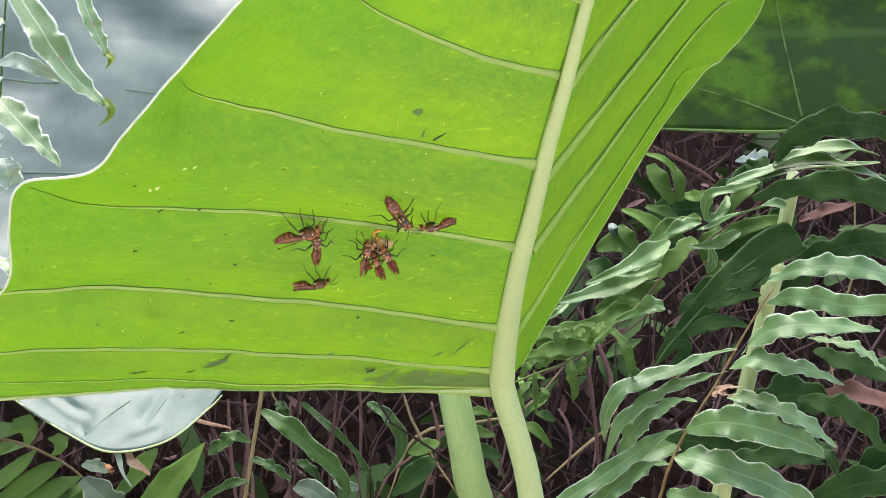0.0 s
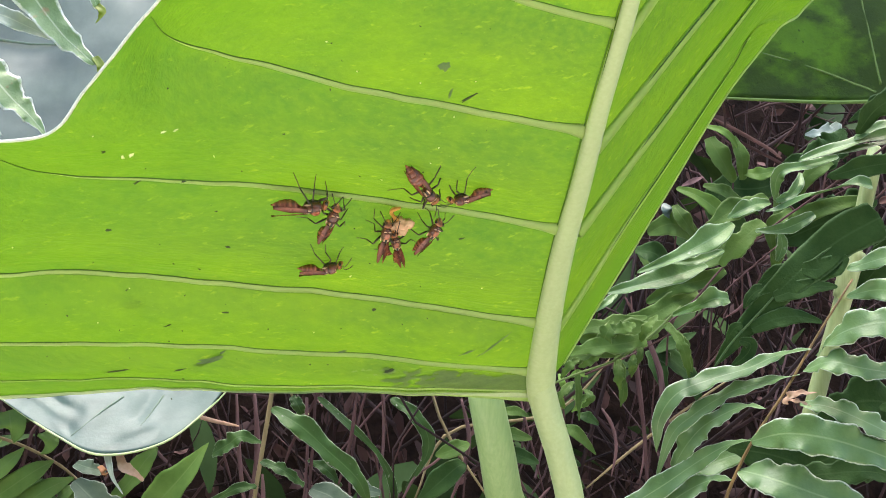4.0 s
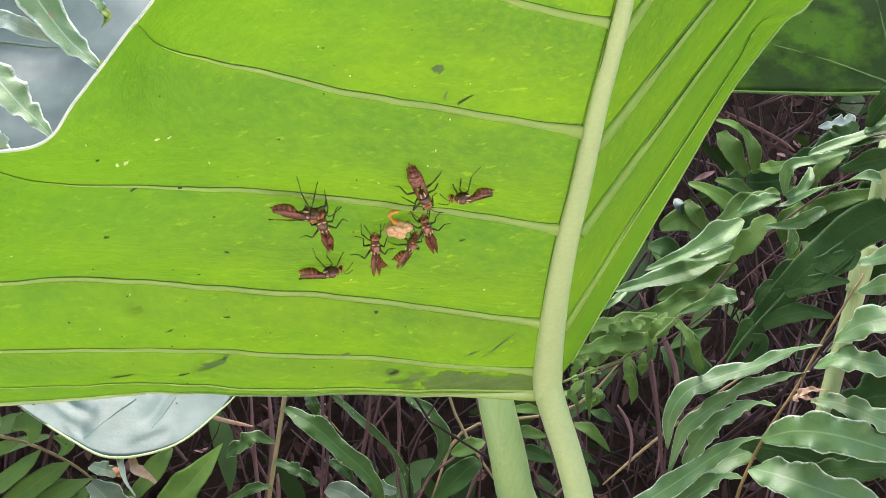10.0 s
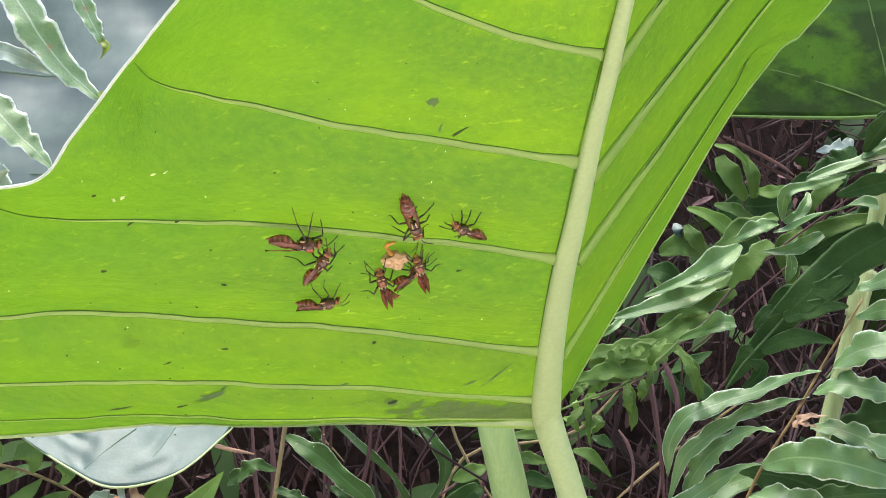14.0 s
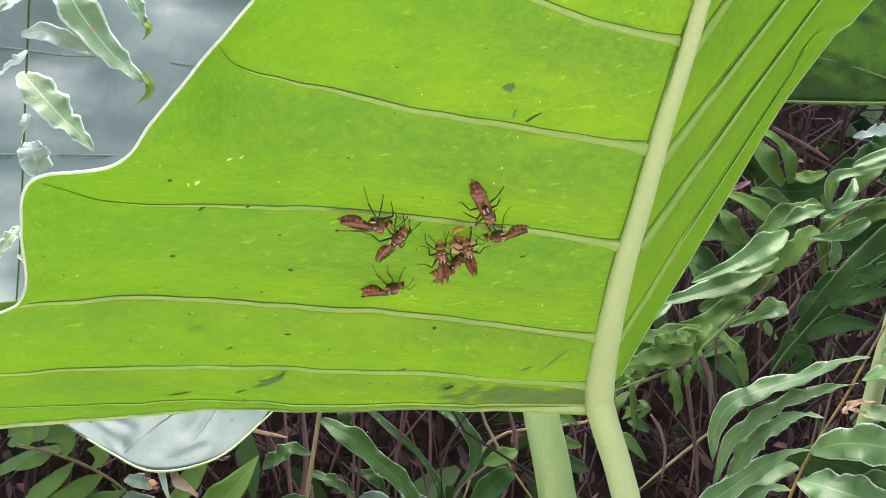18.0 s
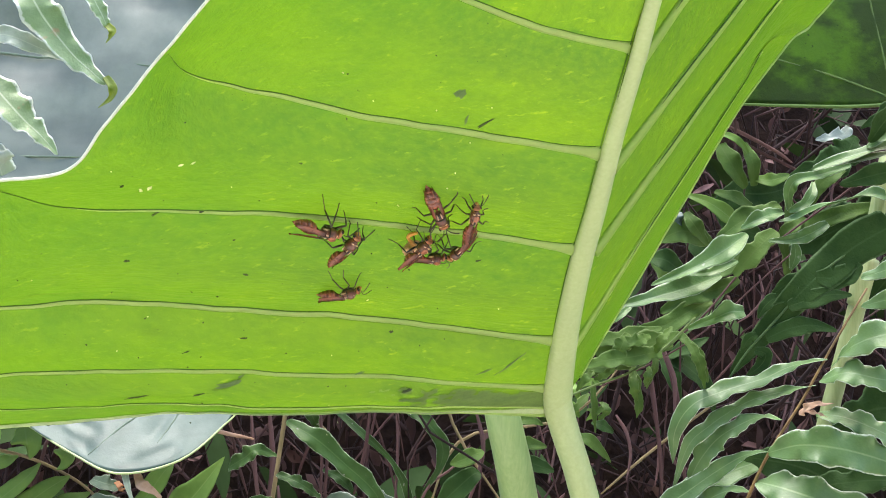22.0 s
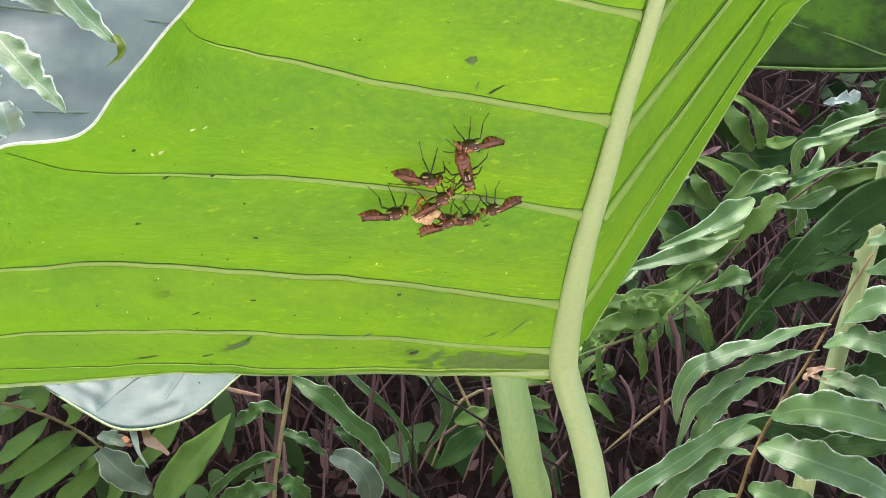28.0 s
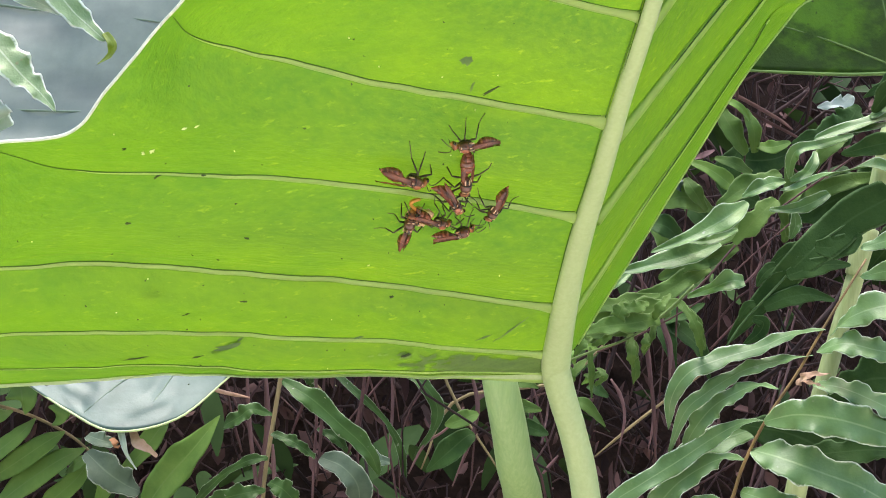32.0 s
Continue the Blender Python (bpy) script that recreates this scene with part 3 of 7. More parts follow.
        [(0.0251, 0.2455, 0.0000), (0.0078, 0.2573, -0.0000), (-0.0043, 0.2703, 0.0006), (-0.0148, 0.2835, 0.0036), (-0.0224, 0.2982, 0.0090)],
        [(0.0229, 0.2902, -0.0000), (0.0221, 0.2908, -0.0000), (0.0209, 0.2918, 0.0000), (0.0196, 0.2934, 0.0000), (0.0179, 0.2950, -0.0000)],
    ]
    n_s, n_r = 260, 72
    pts = loft(rows, n_s, n_r)
    s = np.linspace(0, len(rows) - 1, n_s)
    veined = np.array([0, 1, 2, 3, 7, 10, 12, 13, 14])
    r = np.linspace(0, 1, n_r)
    lower = veined[np.clip(np.searchsorted(veined, s + 1e-6, "right") - 1, 0, len(veined) - 1)]
    upper = veined[np.clip(np.searchsorted(veined, s + 1e-6, "right"), 0, len(veined) - 1)]
    tau = np.clip((s - lower) / np.maximum(upper - lower, 1e-6), 0, 1)
    relief = 0.0030 * np.sin(np.pi * tau) ** 1.5 * np.where(s < 1, 0.12, np.where(s < 2, 0.6, 1.0))
    pts[:, :, 2] += relief[:, None] * (np.clip(r * 12, 0, 1) * np.clip((1 - r) * 5, 0, 1) ** 0.6)[None]
    for i in range(n_s):
        for j in range(n_r):
            x, y, _ = pts[i, j]
            pts[i, j, 2] += 0.0016 * noise.noise((x * 28, y * 28, 0.4)) * min(1, r[j] * 5) + 0.0007 * noise.noise((x * 90, y * 120, 2.0)) * min(1, r[j] * 5)
    uvs = np.stack(np.meshgrid(s / s[-1], r, indexing="ij"), -1)
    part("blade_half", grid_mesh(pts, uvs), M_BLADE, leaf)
    part("margin_rim", tube_mesh(pts[:, -1] + (0, 0, 0.0002), [0.00045, 0.0005, 0.00045], 6), M_RIM, leaf, "thin whitish rim of the leaf")
    part("margin_rim", tube_mesh(pts[0, :] + (0, 0, 0.0003), [0.0020, 0.0008, 0.0006, 0.0005], 8, 0.6), M_VEIN, leaf)
    band = np.zeros((7, n_r, 3))
    for j in range(n_r):
        high = np.interp(r[j], (0, 0.06, 0.2, 0.5, 0.8, 1), (17.0, 15.0, 10.5, 6.5, 4.0, 2.0))
        for i, y in enumerate(np.linspace(0.0, high, 7)):
            k = int(y)
            band[i, j] = pts[k, j] * (1 - y + k) + pts[k + 1, j] * (y - k) + (0, 0, 0.0005 + 0.0007 * math.sin(math.pi * i / 6))
    part("margin_rim", grid_mesh(band, np.zeros((7, n_r, 2))), M_PETIOLE, leaf, "pale thickened lower edge of the blade")
    for k, w in zip((1, 2, 3, 7, 10, 12, 13, 14), (0.0007, 0.0013, 0.0014, 0.0014, 0.0014, 0.0014, 0.0013, 0.0011)):
        i = int(round(k / (len(rows) - 1) * (n_s - 1)))
        taper = np.interp(r[: n_r - 2], (0, 0.03, 0.08, 0.3, 0.5, 0.65, 0.8, 1), (2.5, 1.5, 1.1, 1.0, 0.9, 0.8, 0.65, 0.45) if k in (1, 2, 3) else (2.5, 1.5, 1.1, 0.95, 0.75, 0.45, 0.15, 0.04)) * w
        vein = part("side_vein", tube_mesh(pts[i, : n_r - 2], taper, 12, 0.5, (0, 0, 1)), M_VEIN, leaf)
        # dark tube that paints in the shadow line on the vein's upper side
        shade_path = pts[i, 1 : n_r - 2] + np.stack([np.zeros(n_r - 3), taper[1:] * 1.02, np.full(n_r - 3, 0.00025)], 1)
        part("vein_crease", tube_mesh(shade_path, np.array([0.00015, 0.00019, 0.00021, 0.00022, 0.00021, 0.00010]) * (0.5 + w / 0.0032), 6), M_VEIN_SHADE_RACHIS, vein, "dark green line painting in the shade along the vein")
    # the half folded away behind the midrib
    right = [
        [(0.0025, -0.0088, -0.0034), (0.0044, -0.0097, -0.0049), (0.0063, -0.0107, -0.0065), (0.0082, -0.0116, -0.0080), (0.0101, -0.0126, -0.0096), (0.0119, -0.0130, -0.0110), (0.0133, -0.0126, -0.0121), (0.0147, -0.0122, -0.0131), (0.0162, -0.0118, -0.0142), (0.0176, -0.0113, -0.0153), (0.0189, -0.0107, -0.0163), (0.0203, -0.0102, -0.0174)],
        [(0.0042, 0.0052, -0.0038), (0.0091, 0.0098, -0.0073), (0.0140, 0.0144, -0.0107), (0.0189, 0.0190, -0.0142), (0.0240, 0.0231, -0.0179), (0.0291, 0.0272, -0.0216), (0.0343, 0.0312, -0.0253), (0.0394, 0.0353, -0.0291), (0.0454, 0.0381, -0.0335), (0.0514, 0.0407, -0.0380), (0.0575, 0.0434, -0.0426), (0.0637, 0.0460, -0.0472)],
        [(0.0051, 0.0121, -0.0040), (0.0126, 0.0201, -0.0093), (0.0201, 0.0281, -0.0145), (0.0275, 0.0360, -0.0197), (0.0350, 0.0438, -0.0250), (0.0428, 0.0510, -0.0306), (0.0506, 0.0582, -0.0362), (0.0584, 0.0655, -0.0417), (0.0663, 0.0724, -0.0474), (0.0758, 0.0772, -0.0544), (0.0853, 0.0821, -0.0615), (0.0949, 0.0871, -0.0686)],
        [(0.0064, 0.0202, -0.0044), (0.0157, 0.0296, -0.0110), (0.0249, 0.0390, -0.0175), (0.0340, 0.0484, -0.0240), (0.0432, 0.0577, -0.0304), (0.0527, 0.0663, -0.0372), (0.0622, 0.0750, -0.0440), (0.0717, 0.0838, -0.0508), (0.0807, 0.0929, -0.0572), (0.0898, 0.1021, -0.0636), (0.0981, 0.1121, -0.0693), (0.1208, 0.0998, -0.0879)],
        [(0.0076, 0.0503, -0.0032), (0.0171, 0.0574, -0.0102), (0.0267, 0.0646, -0.0171), (0.0363, 0.0718, -0.0241), (0.0459, 0.0790, -0.0310), (0.0556, 0.0861, -0.0381), (0.0657, 0.0929, -0.0455), (0.0758, 0.0998, -0.0528), (0.0859, 0.1067, -0.0602), (0.0964, 0.1133, -0.0680), (0.1095, 0.1161, -0.0780), (0.1370, 0.0983, -0.1006)],
        [(0.0075, 0.0786, -0.0012), (0.0178, 0.0860, -0.0087), (0.0283, 0.0932, -0.0164), (0.0389, 0.1004, -0.0241), (0.0499, 0.1071, -0.0322), (0.0611, 0.1138, -0.0405), (0.0723, 0.1206, -0.0487), (0.0836, 0.1276, -0.0570), (0.0949, 0.1347, -0.0653), (0.1081, 0.1397, -0.0752), (0.1269, 0.1386, -0.0899), (0.1608, 0.1154, -0.1179)],
        [(0.0096, 0.1221, 0.0002), (0.0197, 0.1279, -0.0073), (0.0299, 0.1338, -0.0148), (0.0402, 0.1398, -0.0224), (0.0507, 0.1458, -0.0301), (0.0614, 0.1516, -0.0380), (0.0722, 0.1575, -0.0460), (0.0835, 0.1631, -0.0544), (0.0950, 0.1686, -0.0630), (0.1080, 0.1729, -0.0728), (0.1238, 0.1745, -0.0850), (0.1403, 0.1762, -0.0977)],
        [(0.0112, 0.1665, 0.0020), (0.0192, 0.1723, -0.0038), (0.0273, 0.1781, -0.0097), (0.0354, 0.1840, -0.0156), (0.0440, 0.1893, -0.0219), (0.0529, 0.1945, -0.0284), (0.0613, 0.2002, -0.0346), (0.0663, 0.2094, -0.0378), (0.0712, 0.2184, -0.0410), (0.0761, 0.2273, -0.0442), (0.0808, 0.2360, -0.0473), (0.0855, 0.2446, -0.0503)],
        [(0.0177, 0.2188, 0.0006), (0.0223, 0.2225, -0.0027), (0.0269, 0.2261, -0.0060), (0.0316, 0.2298, -0.0094), (0.0361, 0.2336, -0.0126), (0.0392, 0.2386, -0.0147), (0.0424, 0.2436, -0.0169), (0.0454, 0.2487, -0.0188), (0.0479, 0.2541, -0.0204), (0.0504, 0.2594, -0.0220), (0.0529, 0.2646, -0.0236), (0.0554, 0.2697, -0.0251)],
        [(0.0220, 0.2912, 0.0023), (0.0223, 0.2917, 0.0021), (0.0226, 0.2921, 0.0019), (0.0229, 0.2925, 0.0018), (0.0231, 0.2929, 0.0016), (0.0234, 0.2933, 0.0014), (0.0236, 0.2937, 0.0013), (0.0237, 0.2942, 0.0012), (0.0238, 0.2947, 0.0012), (0.0239, 0.2953, 0.0012), (0.0240, 0.2958, 0.0011), (0.0240, 0.2963, 0.0011)],
    ]
    q = loft(right, 180, 44)
    s2 = np.linspace(0, 1, 180)
    veined = np.array([3, 5, 6, 7, 8])
    rise = np.min(np.abs(s2[:, None] * (len(right) - 1) - veined[None]), 1)
    nrm = Vector((0.6132, -0.0549, 0.7880))
    for i in range(180):
        for j in range(44):
            x, y, z = q[i, j]
            d = 0.0006 * math.sin(math.pi * min(1, rise[i])) * min(1, j / 4) + 0.0005 * noise.noise((x * 30, y * 30, 3.3))
            q[i, j] += np.array(nrm) * d
    uvs = np.stack(np.meshgrid(s2, np.linspace(0, 1, 44), indexing="ij"), -1)
    part("blade_half", grid_mesh(q, uvs), M_BLADE_FAR, leaf)
    part("margin_rim", tube_mesh(q[:, -1], [0.0006, 0.0006], 6), M_VEIN, leaf)
    for k, w in zip((3, 5, 6, 7, 8), (0.0020, 0.0026, 0.0026, 0.0024, 0.0018)):
        i = int(round(k / (len(right) - 1) * 179))
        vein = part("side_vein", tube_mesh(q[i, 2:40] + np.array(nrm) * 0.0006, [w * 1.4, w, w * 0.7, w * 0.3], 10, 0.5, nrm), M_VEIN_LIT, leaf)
        # the far half's shadow lines, likewise dark tubes beside the veins
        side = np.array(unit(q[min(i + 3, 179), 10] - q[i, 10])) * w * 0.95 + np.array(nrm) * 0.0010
        part("vein_crease", tube_mesh(q[i, 4:39] + side, [0.00028, 0.00028, 0.00020], 6), M_VEIN_SHADE_RACHIS, vein, "dark green line painting in the shade along the vein")
    rib = spline([(0.0076, -0.0165, 0.0075), (0.0050, -0.0060, 0.0030), (0.0040, 0.0060, 0.0014), (0.0038, 0.0251, 0.0012), (0.0044, 0.0535, 0.0012), (0.0063, 0.0841, 0.0012), (0.0093, 0.1121, 0.0012), (0.0122, 0.1454, 0.0012), (0.0160, 0.1775, 0.0012), (0.0186, 0.2027, 0.0012), (0.0254, 0.2589, 0.0012), (0.0247, 0.2902, 0.0012)], 60)
    part("midrib", tube_mesh(rib, [0.0030, 0.0054, 0.0062, 0.0056, 0.0049, 0.0043, 0.0038, 0.0033, 0.0030, 0.0026, 0.0020, 0.0010], 20, 0.7, (0, 0, 1)), M_PETIOLE, leaf, "thick pale green midrib")
    # dark tube painting the shadow line on the midrib's left
    part("rib_crease", tube_mesh(rib[12:52] + np.stack([-np.linspace(0.0054, 0.0030, 40), np.zeros(40), np.full(40, -0.0006)], 1), [0.00022, 0.00022], 6), M_VEIN_SHADE_RACHIS, leaf, "dark green line painting in the shade beside the midrib")
    stem = spline([(0.0038, 0.0240, -0.0012), (0.0042, 0.0080, 0.0000), (0.0056, -0.0050, 0.0030), (0.0080, -0.0155, 0.0080), (0.0115, -0.0294, 0.0162), (0.0150, -0.0518, 0.0302), (0.0156, -0.1007, 0.0671), (0.0011, -0.2008, 0.1476), (-0.0400, -0.4358, 0.3566)], 40)
    part("petiole", tube_mesh(stem, [0.0030, 0.0050, 0.0060, 0.0059, 0.0058, 0.0061, 0.0067, 0.009, 0.011], 22, 0.95), M_PETIOLE, leaf, "stout pale green leaf stalk")
    build_leaf_marks(leaf, pts, rib)
    return leaf


def blot(parent, x, y, w, h, turn, material, seed, label="", surface=None):
    """A thin scar or crumb lying on the leaf's underside."""
    rng = np.random.default_rng(seed)
    n = 14
    rad = 1 + 0.45 * rng.uniform(-1, 1, n)
    ang = np.linspace(0, 2 * np.pi, n, endpoint=False)
    c, s_ = math.cos(turn), math.sin(turn)
    vs = [(0, 0, 0.0005)]
    for a, k in zip(ang, rad):
        p, q = w / 2 * k * math.cos(a), h / 2 * k * math.sin(a)
        vs.append((p * c - q * s_, p * s_ + q * c, 0))
    m = mesh_of(vs, [(0, 1 + i, 1 + (i + 1) % n) for i in range(n)])
    ob = part("blemish", m, material, parent, label)
    d = (surface[:, 0] - x) ** 2 + (surface[:, 1] - y) ** 2
    ob.location = (x, y, surface[np.argmin(d), 2] + 0.0003)
    return ob


M_SCAR = simple_material("dark_scar", (0.020, 0.035, 0.012), (0.06, 0.09, 0.03), 400, 0.7, 0.2, 0.4)
M_MOTTLE = simple_material("dull_green_bruise", (0.07, 0.13, 0.04), (0.12, 0.20, 0.06), 300, 0.6, 0.3, 0.3)
M_PALE = simple_material("pale_crumb", (0.55, 0.62, 0.25), (0.75, 0.78, 0.45), 400, 0.6, 0.3, 0.3)


def window_material():
    a = Mat("leaf_window")
    n, m = a.noise(260, 4, 0.6, (0.6, 1.6, 1), 1.0), a.noise(900, 3, 0.6, None, 8.0)
    c = a.mix(a.ramp(n, (0.35, 0.0), (0.65, 1.0)), (0.135, 0.205, 0.066), (0.225, 0.340, 0.090))
    c = a.mix(a.math("MULTIPLY", a.ramp(m, (0.55, 0.0), (0.70, 1.0)), 0.5), c, (0.07, 0.11, 0.045))
    a.set(c, 0.5, 0.3)
    nm = a.bump(n, 0.4, 0.0005)
    return a.translucent((0.125, 0.215, 0.030), 0.42, nm).m


M_WINDOW = window_material()


def build_window(leaf, pts):
    """The mined strip in the lowest angle of the blade: grey-green skin left between the ribs, ragged away from the midrib."""
    ii, jj = np.linspace(19.6, 33.0, 60), np.linspace(0.3, 21.5, 150)
    i0, j0 = ii.astype(int), jj.astype(int)
    fi, fj = (ii - i0)[:, None, None], (jj - j0)[None, :, None]
    at = lambda di, dj: pts[np.ix_(i0 + di, j0 + dj)]
    g = (at(0, 0) * (1 - fi) + at(1, 0) * fi) * (1 - fj) + (at(0, 1) * (1 - fi) + at(1, 1) * fi) * fj
    g[:, :, 2] += 0.0005
    verts, faces = g.reshape(-1, 3), []
    for i in range(59):
        for j in range(149):
            x, y, _ = g[i, j]
            u, v = j / 148, i / 58
            keep = 0.62 - 1.25 * max(0.0, u - 0.30) - 0.5 * max(0.0, v - 0.80) / 0.2 * (u > 0.15) - 0.35 * max(0.0, 0.10 - v) / 0.1
            if noise.noise((x * 160, y * 420, 2.0)) * 0.55 + 0.3 * noise.noise((x * 420, y * 900, 7.0)) < keep - 0.12:
                faces.append((i * 150 + j, i * 150 + j + 1, (i + 1) * 150 + j + 1, (i + 1) * 150 + j))
    part("blemish", mesh_of(verts, faces), M_WINDOW, leaf, "grey-green mined window in the blade")


def build_leaf_marks(leaf, pts, rib):
    surface = pts.reshape(-1, 3)
    blot(leaf, -0.0414, 0.1718, 0.0035, 0.0040, 0.30, M_MOTTLE, 1, surface=surface)
    blot(leaf, -0.0318, 0.1571, 0.0100, 0.0011, 0.55, M_SCAR, 2, surface=surface)
    blot(leaf, -0.0385, 0.1597, 0.0011, 0.0058, -0.25, M_MOTTLE, 3, surface=surface)
    blot(leaf, -0.0639, 0.0614, 0.0014, 0.0018, 0.00, M_SCAR, 4, surface=surface)
    blot(leaf, -0.1394, 0.1399, 0.0028, 0.0009, 0.50, M_SCAR, 5, surface=surface)
    blot(leaf, -0.1251, 0.1372, 0.0018, 0.0010, 0.10, M_SCAR, 6, surface=surface)
    blot(leaf, -0.1254, 0.0458, 0.0095, 0.0036, 0.12, M_MOTTLE, 7, surface=surface)
    blot(leaf, -0.1200, 0.0480, 0.0040, 0.0012, 0.60, M_MOTTLE, 8, surface=surface)
    blot(leaf, -0.1286, 0.1641, 0.0014, 0.0008, 0.40, M_PALE, 9, surface=surface)
    blot(leaf, -0.1250, 0.1640, 0.0014, 0.0007, 0.50, M_PALE, 10, surface=surface)
    blot(leaf, -0.1418, 0.1555, 0.0011, 0.0017, 0.30, M_PALE, 11, surface=surface)
    blot(leaf, -0.1390, 0.1562, 0.0018, 0.0016, 0.30, M_PALE, 12, surface=surface)
    blot(leaf, -0.1468, 0.1612, 0.0011, 0.0010, 0.00, M_SCAR, 13, surface=surface)
    blot(leaf, -0.1136, 0.1058, 0.0018, 0.0009, -0.50, M_SCAR, 14, surface=surface)
    build_window(leaf, pts)
    blot(leaf, -0.0583, 0.0251, 0.0040, 0.0020, 0.60, M_SCAR, 18, surface=surface)
    blot(leaf, -0.0176, 0.0335, 0.0160, 0.0012, 0.75, M_MOTTLE, 19, surface=surface)
    blot(leaf, -0.0276, 0.0326, 0.0070, 0.0014, 0.30, M_MOTTLE, 20, surface=surface)
    blot(leaf, -0.1577, 0.0486, 0.0080, 0.0008, 0.00, M_SCAR, 21, surface=surface)
    blot(leaf, -0.0755, 0.0396, 0.0035, 0.0014, 0.30, M_MOTTLE, 22, surface=surface)
    blot(leaf, -0.1361, 0.0435, 0.0045, 0.0008, 0.10, M_SCAR, 23, surface=surface)
    blot(leaf, -0.1170, 0.0737, 0.0030, 0.0008, -0.20, M_SCAR, 24, surface=surface)
    blot(leaf, -0.1373, 0.0699, 0.0030, 0.0007, 0.40, M_SCAR, 25, surface=surface)
    blot(leaf, -0.1507, 0.1216, 0.0020, 0.0012, 0.30, M_SCAR, 26, surface=surface)
    blot(leaf, -0.0324, 0.0929, 0.0024, 0.0008, 0.20, M_SCAR, 27, surface=surface)
    ring = part('blemish', tube_mesh([(-0.1478 + 0.0028 * math.cos(a), 0.0831 + 0.0011 * math.sin(a), 0.0019) for a in np.linspace(0, 6.2832, 20)], [0.00035, 0.00035], 5), M_SCAR, leaf, 'small dark oval ring')
    rng = np.random.default_rng(21)
    for k in range(60):
        y = rng.uniform(0.0, 0.19)
        x = np.interp(y, rib[:, 1], rib[:, 0]) - rng.uniform(0.015, 0.2)
        blot(leaf, x, y, rng.uniform(0.0004, 0.0011), rng.uniform(0.0003, 0.0006), rng.uniform(0, 3), M_SCAR if k % 3 else M_PALE, 100 + k, surface=surface)


build_big_leaf()

# ---- the plants behind ----
def broad_leaf(name, rows, material, label, thick=0.0005, swell=0.004, ribs=(), rib_width=0.0016, rib_material=None, rib_flat=0.6, proud=0.0006, grooves=(), groove=0.003):
    """A broad blade lofted over a few curves; its side ribs stand proud."""
    base = rows[0][0]
    leaf = thing(name, base, label, "leaf")
    pts = loft(rows, 60, 36)
    for i in range(60):
        for j in range(36):
            x, y, z = pts[i, j]
            pts[i, j, 1] += swell * noise.noise((x * 22, z * 22, 5.0)) + 0.3 * swell * noise.noise((x * 70, z * 70, 1.0))
    ii, jj = np.meshgrid(np.arange(60.0), np.arange(36.0), indexing="ij")
    for (i0, i1), j0, j1 in grooves:
        a, d = np.array((i0, j0), float), np.array((i1 - i0, j1 - j0), float)
        t = np.clip(((ii - a[0]) * d[0] + (jj - a[1]) * d[1]) / (d @ d), 0, 1)
        away = np.hypot(ii - a[0] - t * d[0], jj - a[1] - t * d[1])
        pts[:, :, 1] += groove * np.exp(-((away / 1.2) ** 2)) - 0.4 * groove * np.exp(-(((away - 3.2) / 1.6) ** 2))
    uvs = np.stack(np.meshgrid(np.linspace(0, 1, 60), np.linspace(0, 1, 36), indexing="ij"), -1)
    obs = [part("blade", grid_mesh(pts, uvs, thick), material)]
    for i, j0, j1 in ribs:
        path = pts[np.clip(np.linspace(i[0], i[1], 24).round().astype(int), 0, 59), np.clip(np.linspace(j0, j1, 24).round().astype(int), 0, 35)] - (0, proud, 0)
        k = np.ones(9) / 9
        path = np.stack([np.convolve(np.pad(path[:, c], 4, mode="edge"), k, "valid") for c in range(3)], 1)
        obs.append(part("rib", tube_mesh(path, [rib_width, rib_width * 0.4], 8, rib_flat, (0, 1, 0)), rib_material or M_VEIN))
    under(leaf, *obs)
    return leaf


broad_leaf("glossy_leaf", [
    [(-0.4293, 0.3850, 0.8001), (-0.4094, 0.3450, 0.6989), (-0.3765, 0.3050, 0.5939), (-0.3142, 0.2650, 0.5328)],
    [(-0.3550, 0.3950, 0.8168), (-0.3387, 0.3550, 0.7001), (-0.3119, 0.3050, 0.5874), (-0.2495, 0.2550, 0.5246)],
    [(-0.2845, 0.4000, 0.8217), (-0.2645, 0.3600, 0.7007), (-0.2471, 0.3050, 0.5874), (-0.2027, 0.2500, 0.5221)],
    [(-0.2143, 0.3950, 0.8204), (-0.2010, 0.3550, 0.7001), (-0.1921, 0.3050, 0.5874), (-0.1773, 0.2450, 0.5227)],
    [(-0.1441, 0.3850, 0.8001), (-0.1306, 0.3450, 0.6989), (-0.1449, 0.2950, 0.5940), (-0.1445, 0.2450, 0.5287)],
    [(-0.0789, 0.3750, 0.7555), (-0.0752, 0.3350, 0.6810), (-0.1098, 0.2950, 0.6131), (-0.1208, 0.2550, 0.5458)],
], M_GLOSSY, "large glossy dark leaf mirroring the pale sky", grooves=(((27, 46), 5.5, 8), ((20, 36), 10.8, 13), ((18, 32), 19, 18), ((30, 38), 2, 5), ((34, 30), 7.5, 3), ((40, 36), 8, 3.5), ((26, 22), 11.6, 8), ((31, 27), 12.4, 9)), groove=0.0009, swell=0.006, ribs=(((12, 46), 10, 12), ((12, 40), 17, 17)), rib_width=0.0010, rib_material=M_DARKVEIN, rib_flat=0.3, proud=0.0005)

drooping = broad_leaf("glossy_leaf", [
    [(-0.2416, 0.2150, 0.5431), (-0.2331, 0.2070, 0.5324), (-0.2207, 0.1950, 0.5210), (-0.2080, 0.1830, 0.5107)],
    [(-0.2135, 0.2170, 0.5458), (-0.2036, 0.2030, 0.5300), (-0.1927, 0.1850, 0.5127), (-0.1789, 0.1670, 0.4970)],
